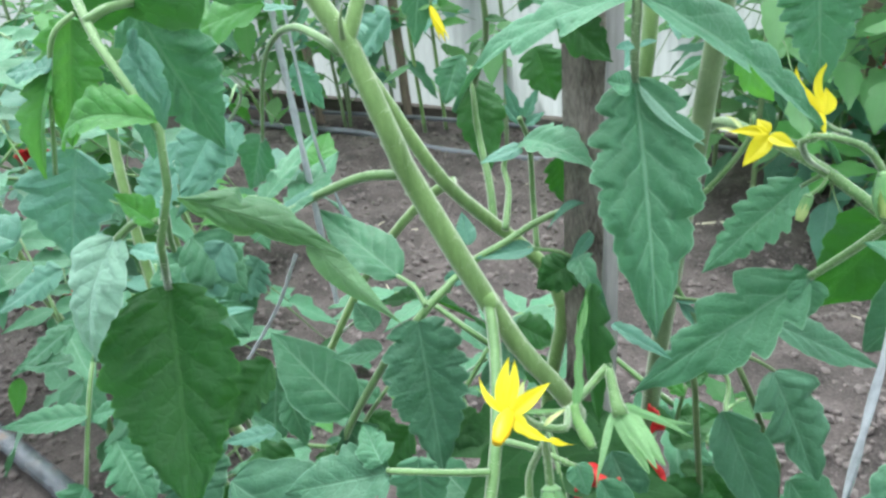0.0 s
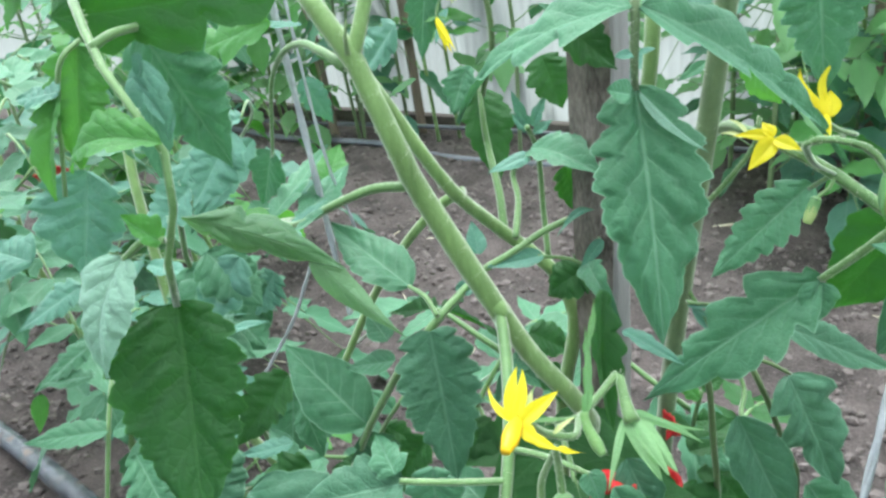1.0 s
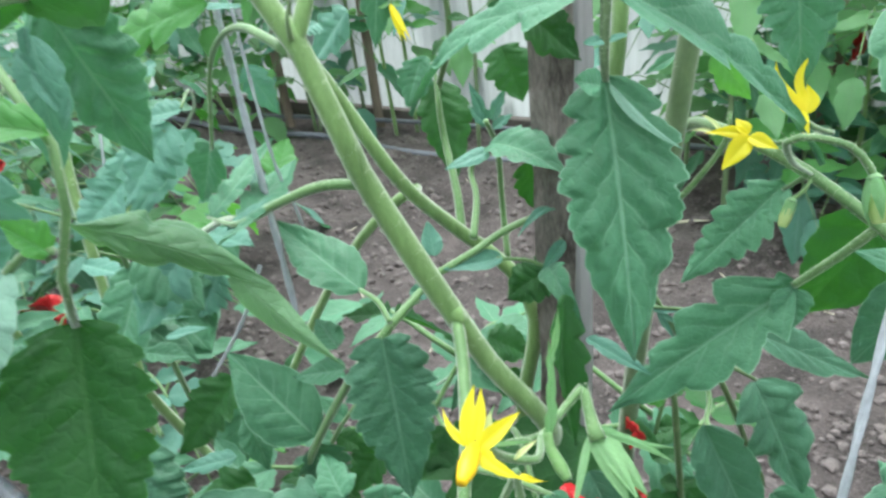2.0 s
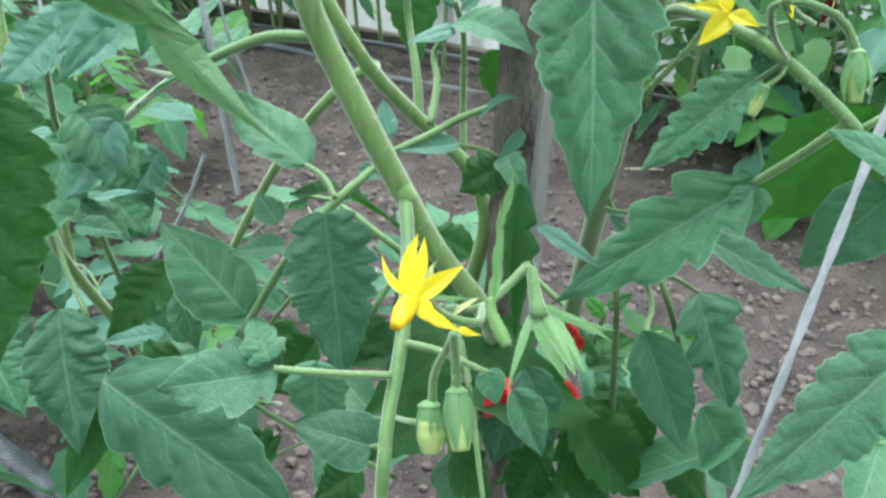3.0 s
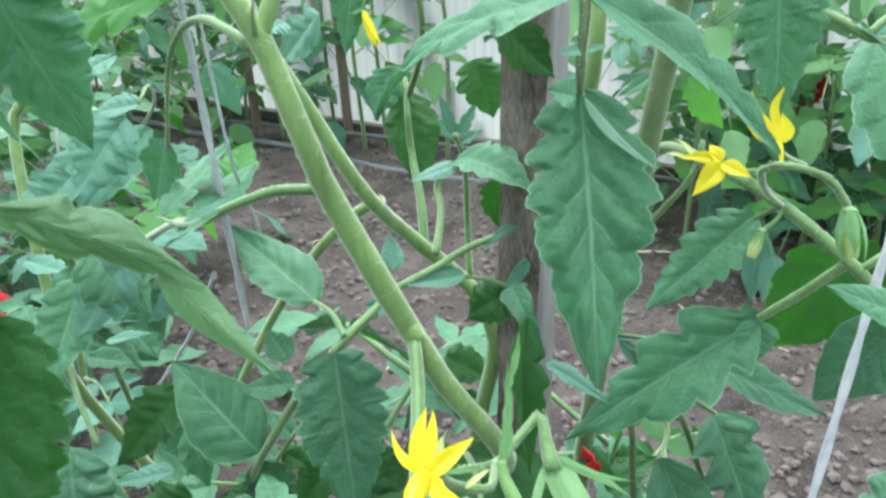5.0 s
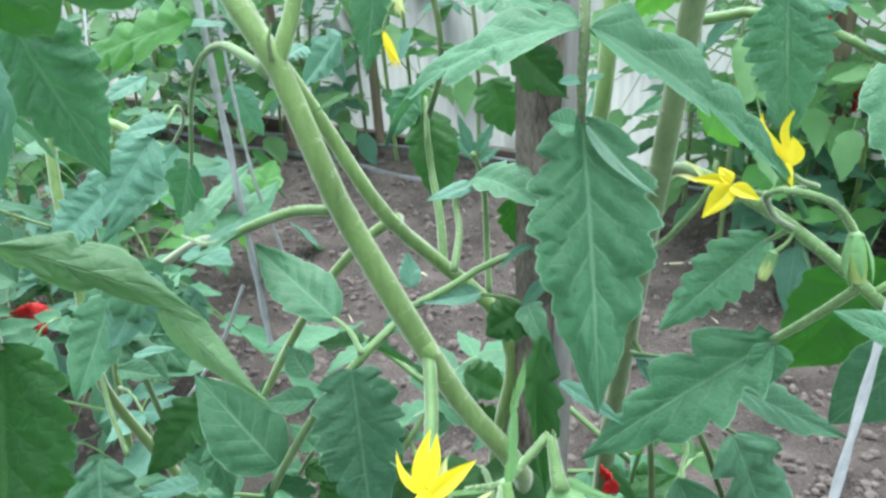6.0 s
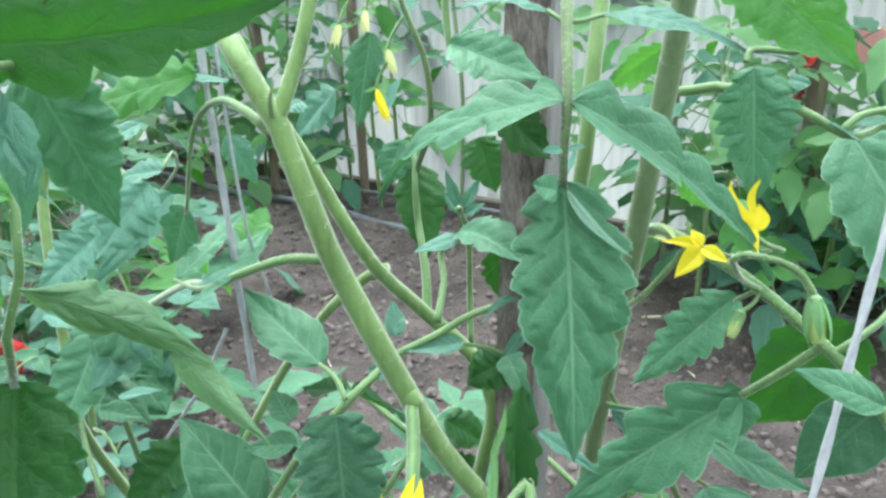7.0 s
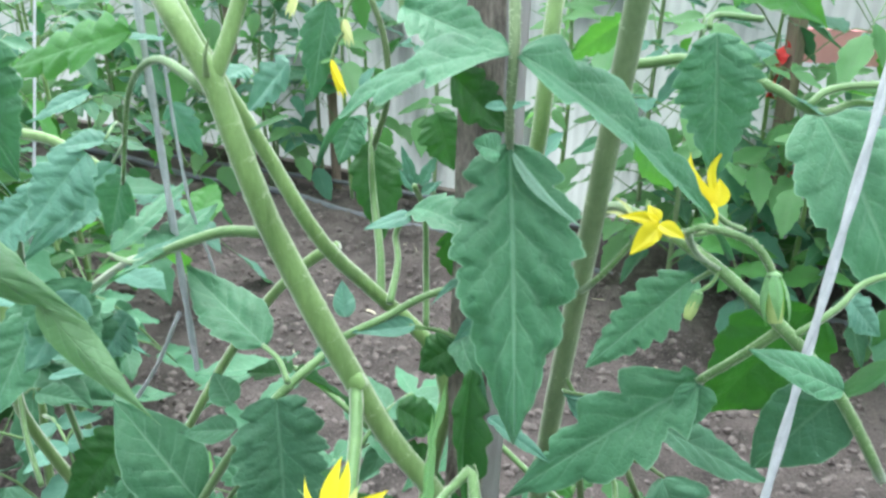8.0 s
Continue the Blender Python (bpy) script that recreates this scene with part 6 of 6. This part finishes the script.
blade("leaflet", leaf_h, (-0.1532, 0.3544, 0.6652), (-0.1789, 0.3334, 0.6298), 0.0368, (0.21, -0.52, 0.83), LEAF_PALE, "", teeth=5, seed=203)
blade("leaflet", leaf_h, (-0.1891, 0.3581, 0.6356), (-0.2170, 0.3419, 0.6100), 0.0322, (0.11, -0.52, 0.84), LEAF_PALE, "", seed=204)
blade("leaflet", leaf_h, (-0.1950, 0.3667, 0.5882), (-0.1632, 0.3520, 0.5543), 0.0414, (0.11, -0.52, 0.84), LEAF, "", teeth=4, seed=205)
blade("leaflet", leaf_h, (-0.1747, 0.3659, 0.5830), (-0.2019, 0.3439, 0.5461), 0.0414, (0.11, -0.52, 0.84), LEAF_PALE, "", teeth=4, seed=206)
blade("leaflet", leaf_h, (-0.1648, 0.3033, 0.5698), (-0.1391, 0.2979, 0.5763), 0.0079, (0.11, -0.07, 0.99), LEAF_PALE, "", teeth=1, notch=0, seed=207)
leaf_k = stalk(plant_f, [(-0.3001, 0.4266, 0.4842), (-0.3012, 0.3963, 0.4914), (-0.2963, 0.3724, 0.4881), (-0.2963, 0.3447, 0.4569), (-0.3011, 0.3214, 0.4131)], (0.0016, 0.0017, 0.0016), "leaf", "")
blade("leaflet", leaf_k, (-0.2942, 0.3510, 0.4686), (-0.3542, 0.3444, 0.4671), 0.0238, (0.11, -0.29, 0.95), LEAF, "", notch=0.2, seed=208)
blade("leaflet", leaf_k, (-0.2916, 0.3506, 0.4673), (-0.2602, 0.3482, 0.4784), 0.0167, (0.11, -0.29, 0.95), LEAF, "", teeth=3, seed=209)
blade("leaflet", leaf_k, (-0.2666, 0.3289, 0.4644), (-0.2395, 0.3006, 0.4270), 0.0364, (0.11, -0.52, 0.84), LEAF, "", notch=0.3, seed=210)
blade("leaflet", leaf_k, (-0.2889, 0.3143, 0.4406), (-0.3061, 0.2964, 0.4097), 0.0331, (0.11, -0.52, 0.84), LEAF, "", seed=211)
blade("leaflet", leaf_k, (-0.3597, 0.4596, 0.4717), (-0.4129, 0.4385, 0.4413), 0.0340, (0.11, -0.29, 0.95), LEAF, "", seed=212)
blade("leaflet", leaf_k, (-0.3498, 0.4308, 0.4583), (-0.4077, 0.4425, 0.4481), 0.0199, (0.11, -0.29, 0.95), LEAF, "", seed=213)
blade("leaflet", leaf_k, (-0.4015, 0.5320, 0.4880), (-0.4649, 0.5100, 0.4578), 0.0405, (0.21, -0.29, 0.93), LEAF_PALE, "", seed=214)
blade("leaflet", leaf_k, (-0.4061, 0.4383, 0.4398), (-0.4107, 0.4232, 0.4117), 0.0166, (0.21, -0.75, 0.63), LEAF_LIME, "", teeth=1, seed=215)
blade("leaflet", leaf_k, (-0.1344, 0.3005, 0.5155), (-0.1254, 0.2875, 0.4888), 0.0193, (0.11, -0.50, 0.86), LEAF, "", seed=216)
blade("leaflet", leaf_k, (-0.1274, 0.2707, 0.5005), (-0.1592, 0.2608, 0.4875), 0.0307, (0.11, -0.50, 0.86), LEAF_DARK, "", teeth=3, seed=217)
blade("leaflet", leaf_k, (-0.1424, 0.2905, 0.4978), (-0.1732, 0.2862, 0.4953), 0.0142, (0.11, -0.29, 0.95), LEAF_PALE, "", teeth=3, seed=218)

# Unseen leaves beside the view, added to block light from the low growth.
low_and_unseen_growth(plant_e, 21, [(-0.470, -0.025, 0.461), (-0.436, -0.029, 0.320), (-0.428, 0.408, 0.677), (-0.361, -0.021, 0.533), (-0.352, -0.049, 0.511), (-0.428, 0.046, 0.436), (-0.354, 0.161, 0.636), (-0.484, 0.100, 0.636), (-0.408, 0.188, 0.399), (-0.483, 0.298, 0.583), (-0.358, 0.168, 0.393), (-0.371, 0.000, 0.591), (-0.372, 0.127, 0.635)], 0.17)
low_and_unseen_growth(plant_b, 22, [(0.332, 0.152, 0.659), (0.383, 0.294, 0.576), (0.534, 0.416, 0.626), (0.498, 0.047, 0.621), (0.509, 0.157, 0.549), (0.389, -0.020, 0.489), (0.450, 0.391, 0.716), (0.502, 0.049, 0.482), (0.318, 0.212, 0.416), (0.413, 0.223, 0.348), (0.513, 0.103, 0.501), (0.295, -0.019, 0.388), (0.372, 0.388, 0.700), (0.410, 0.180, 0.600), (0.512, 0.128, 0.657), (0.388, 0.241, 0.632)], 0.17)
low_and_unseen_growth(plant_f, 23, [(-0.599, 0.362, 0.302), (-0.546, 0.530, 0.560), (-0.596, 0.424, 0.551), (-0.584, 0.408, 0.487), (-0.531, 0.497, 0.573), (-0.600, 0.368, 0.325), (-0.543, 0.369, 0.440), (-0.480, 0.425, 0.562)], 0.18)
inner_leaf = stalk(plant, [(-0.0300, 0.3300, 0.3400), (-0.1253, 0.3393, 0.4073), (-0.1062, 0.3448, 0.4534), (-0.0850, 0.3414, 0.4856)], (0.002, 0.0017, 0.0013), "leaf", "")
blade("leaflet", inner_leaf, (-0.1044, 0.3457, 0.4549), (-0.1320, 0.3487, 0.4591), 0.0152, (-0.01, -0.45, 0.89), LEAF, "", teeth=4, notch=0.26, seed=219)
blade("leaflet", inner_leaf, (-0.1027, 0.3476, 0.4578), (-0.0820, 0.3409, 0.4477), 0.0172, (-0.01, -0.45, 0.89), LEAF_DARK, "", teeth=4, notch=0.26, seed=220)
blade("leaflet", inner_leaf, (-0.0937, 0.3445, 0.4717), (-0.1105, 0.3534, 0.4853), 0.0148, (-0.01, -0.45, 0.89), LEAF, "", teeth=4, notch=0.26, seed=221)
blade("leaflet", inner_leaf, (-0.0857, 0.3411, 0.4850), (-0.0619, 0.3377, 0.4801), 0.0152, (-0.01, -0.45, 0.89), LEAF_LIME, "", teeth=4, notch=0.26, seed=222)
blade("leaflet", inner_leaf, (-0.1156, 0.3432, 0.4322), (-0.1438, 0.3416, 0.4291), 0.0183, (-0.01, -0.45, 0.89), LEAF_DARK, "", teeth=4, notch=0.26, seed=223)
blade("leaflet", inner_leaf, (-0.1149, 0.3423, 0.4307), (-0.0909, 0.3316, 0.4144), 0.0212, (-0.01, -0.45, 0.89), LEAF_DARK, "", teeth=4, notch=0.26, seed=224)
blade("leaflet", inner_leaf, (-0.1231, 0.3412, 0.4103), (-0.1505, 0.3317, 0.3950), 0.0216, (-0.01, -0.45, 0.89), LEAF, "", teeth=4, notch=0.26, seed=225)
blade("leaflet", inner_leaf, (-0.0850, 0.3414, 0.4856), (-0.0784, 0.3520, 0.5023), 0.0132, (-0.01, -0.45, 0.89), LEAF_PALE, "", teeth=4, notch=0.26, seed=226)
inner_leaf_b = stalk(plant_b, [(0.0700, 0.3400, 0.3600), (0.0928, 0.3045, 0.4306), (0.0875, 0.3146, 0.4649), (0.0933, 0.3195, 0.4913)], (0.0018, 0.0015, 0.0012), "leaf", "")
blade("leaflet", inner_leaf_b, (0.0881, 0.3163, 0.4676), (0.0714, 0.3216, 0.4757), 0.0129, (-0.01, -0.45, 0.89), LEAF, "", teeth=4, notch=0.26, seed=227)
blade("leaflet", inner_leaf_b, (0.0891, 0.3180, 0.4703), (0.1084, 0.3178, 0.4704), 0.0142, (-0.01, -0.45, 0.89), LEAF_DARK, "", teeth=4, notch=0.26, seed=228)
blade("leaflet", inner_leaf_b, (0.0917, 0.3170, 0.4873), (0.0791, 0.3238, 0.4979), 0.0113, (-0.01, -0.45, 0.89), LEAF_LIME, "", teeth=4, notch=0.26, seed=229)
blade("leaflet", inner_leaf_b, (0.0915, 0.3133, 0.4445), (0.1093, 0.3043, 0.4306), 0.0165, (-0.01, -0.45, 0.89), LEAF_DARK, "", teeth=4, notch=0.26, seed=230)
blade("leaflet", inner_leaf_b, (0.0933, 0.3195, 0.4913), (0.1074, 0.3236, 0.4980), 0.0113, (-0.01, -0.45, 0.89), LEAF_DARK, "", teeth=4, notch=0.26, seed=231)


# ---- the plants farther off ----
def bush(at, tall, leaves, seed, label, length=0.24, lean=(0, 0), low=0.15, materials=None, bare=0.0):
    """A tomato plant with one upright stem and drooping compound leaves all round it."""
    rng = np.random.default_rng(seed)
    at = Vector((at[0], at[1], height(at[0], at[1]) - 0.005))
    top = at + Vector((lean[0], lean[1], tall))
    plant = thing("tomato_plant", at, label, "plant", "tomato plants")
    pts = [at, at.lerp(top, 0.35) + Vector((rng.normal(0, 0.012), rng.normal(0, 0.012), 0)), at.lerp(top, 0.7) + Vector((rng.normal(0, 0.015), rng.normal(0, 0.015), 0)), top]
    tube("main_stem", plant, pts, (0.0065, 0.006, 0.0045, 0.002), STEM_B if seed % 2 else STEM, n=20, sides=8)
    line = spline(pts, 40)
    turn = rng.uniform(0, 6.28)
    for k in range(leaves):
        h = low + (1 - low) * (k + 0.5) / leaves
        if h < bare:
            continue
        turn += 2.4 + rng.normal(0, 0.3)
        way = Vector((math.cos(turn), math.sin(turn), rng.uniform(0.05, 0.6)))
        mat = (materials or (LEAF, LEAF, LEAF_PALE, LEAF_DARK, LEAF_LIME))[int(rng.integers(len(materials or "12345")))]
        compound_leaf(plant, rng, line[int(h * 40)], way, length * rng.uniform(0.75, 1.2) * (1.1 - 0.35 * h), mat, pairs=int(rng.integers(2, 4)), droop=rng.uniform(0.2, 0.7))
    return plant


FAR_LABELS = ("leafy green tomato plant growing beside the greenhouse wall", "slender green tomato plant with drooping leaves by the wall")
rng = np.random.default_rng(11)
for k, (s, off, tall, leaves) in enumerate([(-1.3, 0.5, 1.1, 20), (-0.9, 0.42, 1.15, 20), (-0.5, 0.36, 1.1, 20), (-0.15, 0.30, 1.1, 18), (0.16, 0.24, 1.15, 17), (0.48, 0.20, 1.05, 15), (0.80, 0.18, 1.1, 12), (1.12, 0.22, 1.1, 10), (1.48, 0.18, 1.1, 13), (1.72, 0.24, 1.1, 19), (1.98, 0.20, 0.8, 18), (2.22, 0.32, 0.72, 16), (2.6, 0.36, 0.8, 16), (1.85, 0.42, 0.62, 14), (0.05, 0.12, 1.2, 13), (0.62, 0.10, 1.15, 10), (-0.35, 0.14, 1.2, 18)]):
    p = along(s, off)
    bush((p.x, p.y), tall, leaves, 30 + k, FAR_LABELS[k % 2], length=0.29, low=0.12 if not 0.3 < s < 1.6 else 0.25, materials=(LEAF, LEAF_BACKLIT, LEAF_PALE, LEAF_BACKLIT, LEAF_LIME))
# denser, darker growth round the stake with the ribbons
for k, (off_along, off, tall, leaves) in enumerate([(1.84, 0.13, 0.52, 18), (2.04, 0.08, 0.50, 18), (2.22, 0.16, 0.48, 16), (2.42, 0.10, 0.46, 16), (2.08, 0.36, 0.42, 12)]):
    p = along(off_along, off)
    bush((p.x, p.y), tall, leaves, 130 + k, FAR_LABELS[0], length=0.24, low=0.1, materials=(LEAF, LEAF_BACKLIT, LEAF_BACKLIT, LEAF_PALE))
# low leafy growth along the foot of the wall
for k, (s, off, tall, leaves) in enumerate([(-0.55, 0.14, 0.75, 15), (-0.25, 0.18, 0.60, 13), (0.10, 0.22, 0.40, 9), (0.50, 0.20, 0.36, 8), (0.24, 0.12, 0.95, 11), (0.45, 0.14, 0.85, 9), (0.84, 0.12, 0.80, 7)]):
    p = along(s, off)
    bush((p.x, p.y), tall, leaves, 90 + k, FAR_LABELS[0], length=0.25, low=0.2, materials=(LEAF_BACKLIT, LEAF_BACKLIT, LEAF_PALE, LEAF_LIME))
# young plants and the denser growth on the side of the path
for k, (x, y, tall, leaves, ln) in enumerate([(-0.52, 0.98, 0.42, 10, 0.22), (-0.78, 1.18, 0.62, 13, 0.26), (-0.43, 0.74, 0.38, 9, 0.20), (-1.02, 1.45, 0.8, 15, 0.28), (-0.70, 1.42, 0.82, 15, 0.27), (-1.25, 1.9, 0.9, 15, 0.28), (-0.90, 1.75, 0.9, 15, 0.28), (0.95, 1.12, 0.66, 12, 0.24), (1.15, 1.42, 0.8, 14, 0.26)]):
    bush((x, y), tall, leaves, 60 + k, "bushy green tomato plant standing in the bed", length=ln, low=0.12)
for k, (x, y, tall) in enumerate([(-0.62, 0.80, 0.60), (-0.74, 1.02, 0.62)]):
    bush((x, y), tall, 12, 80 + k, "bushy green tomato plant standing in the bed", length=0.2, low=0.4, materials=(LEAF, LEAF_SHADED, LEAF_PALE))


# ---- strings, ribbons and small things ----
def ribbon(points, width, label, seed=0):
    """A crumpled strip of red plastic tied round a stem."""
    line = spline(points, 30)
    us, vs = frames_along(line)
    rng = np.random.default_rng(seed)
    a = rng.uniform(0, 6) + np.cumsum(rng.normal(0, 0.25, 31))
    verts, faces = [], []
    for k in range(31):
        d = math.cos(a[k]) * us[k] + math.sin(a[k]) * vs[k]
        e = np.cross(d, us[k] + vs[k])
        for j in range(5):
            x = j / 2 - 1
            verts.append(line[k] + d * width * 0.5 * x + e * width * 0.12 * math.sin(2.5 * x + k * 0.7))
    for k in range(30):
        faces += [(5 * k + j, 5 * k + j + 1, 5 * k + 6 + j, 5 * k + 5 + j) for j in range(4)]
    ob = tagged(part("red_ribbon", verts, faces, RIBBON, origin=points[0]), label, "ribbon", "red ribbons")
    thick = ob.modifiers.new("thickness", "SOLIDIFY")
    thick.thickness = 0.0006
    return ob


twine([(-0.1045, 0.3060, 1.2500), (-0.1040, 0.3150, 0.8000), (-0.1033, 0.3197, 0.6680), (-0.1028, 0.3258, 0.5600)], 0.0018, "white twine hanging down beside the tomato stem")
twine([(0.2500, 0.3200, 1.2500), (0.1640, 0.2352, 0.8000), (0.1426, 0.2101, 0.7000), (0.1126, 0.1749, 0.5600), (0.0900, 0.1500, 0.4000), (0.0700, 0.1300, 0.0000)], 0.0016, "white twine hanging taut beside the tomato plant")
twine([(-0.0980, 0.3180, 1.2500), (-0.1010, 0.3300, 0.7200), (-0.0940, 0.3450, 0.6000)], 0.0009, "thin white twine hanging down beside the tomato stem")
twine([(-0.4047, 0.8526, 0.7666), (-0.4069, 0.7593, 0.5266), (-0.4374, 0.7788, 0.4386)], 0.0016, "white twine hanging among the leaves")
twine([(-0.1953, 0.5553, 0.4738), (-0.2381, 0.5825, 0.3971), (-0.3063, 0.6113, 0.3022)], 0.0018, "loose end of white twine")
ribbon([(0.0633, 0.2824, 0.5071), (0.0680, 0.2757, 0.5060), (0.0667, 0.2760, 0.4970)], 0.007, "crumpled strip of red plastic tied round the stem", seed=5)
ribbon([(0.0581, 0.2672, 0.4831), (0.0640, 0.2604, 0.4819), (0.0637, 0.2572, 0.4676)], 0.009, "crumpled strip of red plastic tied round the stem", seed=6)
ribbon([(0.0233, 0.2302, 0.4990), (0.0279, 0.2323, 0.5117), (0.0386, 0.2296, 0.5075)], 0.012, "crumpled strip of red plastic tied round the stem", seed=7)
ribbon([(0.7437, 1.5621, 0.5790), (0.7317, 1.5430, 0.5299), (0.7161, 1.5327, 0.4756)], 0.035, "red plastic ribbon tied round the stake", seed=8)
ribbon([(0.7558, 1.5225, 0.3666), (0.7888, 1.4889, 0.3631), (0.7858, 1.5072, 0.3273), (0.7616, 1.4985, 0.3049)], 0.035, "red plastic ribbon tied round the stake", seed=9)
ribbon([(-0.5679, 0.7691, 0.3283), (-0.5281, 0.7534, 0.3407), (-0.5232, 0.7671, 0.3209)], 0.03, "red plastic ribbon tied among the leaves", seed=10)
ribbon([(-0.5844, 0.7940, 0.5033), (-0.5697, 0.8011, 0.5140), (-0.5602, 0.7967, 0.5038)], 0.03, "red plastic ribbon tied among the leaves", seed=11)


def pink_board():
    """A painted board fixed along the rear wall."""
    a, b, up = Vector((0.86, 1.712, 0.525)), Vector((1.75, 1.175, 0.535)), Vector((0, 0, 0.075))
    verts, faces = [], []
    for k in range(13):
        c = a.lerp(b, k / 12)
        for d, z in ((0, 0), (0.018, 0.003), (0.018, 0.97), (0, 1)):
            verts.append(c + WALL_IN * d + up * z)
    for k in range(12):
        faces += [(4 * k + j, 4 * k + (j + 1) % 4, 4 * k + 4 + (j + 1) % 4, 4 * k + 4 + j) for j in range(4)]
    faces += [(3, 2, 1, 0), (48, 49, 50, 51)]
    tagged(part("wall_board", verts, faces, PINK, origin=a, smooth=False), "pink painted board fixed along the plastic wall", "board", kind="structure")


pink_board()


def clods(count, seed):
    """Crumbs and clods of soil, joined into one."""
    rng = np.random.default_rng(seed)
    t = (1 + 5**0.5) / 2
    ico = np.array([(-1, t, 0), (1, t, 0), (-1, -t, 0), (1, -t, 0), (0, -1, t), (0, 1, t), (0, -1, -t), (0, 1, -t), (t, 0, -1), (t, 0, 1), (-t, 0, -1), (-t, 0, 1)]) / 1.9
    tri = [(0, 11, 5), (0, 5, 1), (0, 1, 7), (0, 7, 10), (0, 10, 11), (1, 5, 9), (5, 11, 4), (11, 10, 2), (10, 7, 6), (7, 1, 8), (3, 9, 4), (3, 4, 2), (3, 2, 6), (3, 6, 8), (3, 8, 9), (4, 9, 5), (2, 4, 11), (6, 2, 10), (8, 6, 7), (9, 8, 1)]
    verts, faces = [], []
    for _ in range(count):
        x, y = rng.uniform(-1.1, 1.2), 0.45 + 2.0 * rng.uniform() ** 1.2
        r = 0.0014 + 0.0095 * rng.uniform() ** 6
        c = np.array([x, y, height(x, y) + r * 0.25])
        i = len(verts)
        verts += list(c + ico * rng.uniform(0.65, 1.2, (12, 1)) * r * np.array([1, 1, 0.75]))
        faces += [(a + i, b + i, d + i) for a, b, d in tri]
    tagged(part("soil_clods", verts, faces, CLOD, origin=(0, 0, 0), smooth=False), "small crumbs and clods lying on the soil", "soil", kind="stuff")


clods(38000, 5)


def straw(x, y, turn, length, r):
    z = height(x, y) + r
    d = Vector((math.cos(turn), math.sin(turn), 0)) * length / 2
    c = Vector((x, y, z))
    verts, faces = tube_mesh([c - d, c + Vector((0, 0, r * 0.8)), c + d], (r, r * 0.9, r * 0.6), 8, 6, 0.05, 0.0, int(abs(x) * 1000))
    tagged(part("straw", verts, faces, STRAW, origin=c), "dry pale bit of straw on the soil", "straw", "bits of straw")


straw(0.455, 1.450, -0.05, 0.085, 0.0030)
straw(-0.120, 1.495, -0.7, 0.030, 0.0032)
rng = np.random.default_rng(21)
for _ in range(26):
    straw(rng.uniform(-0.5, 0.9), rng.uniform(0.9, 1.9), rng.uniform(0, 3.1), rng.uniform(0.012, 0.04), rng.uniform(0.0008, 0.0016))
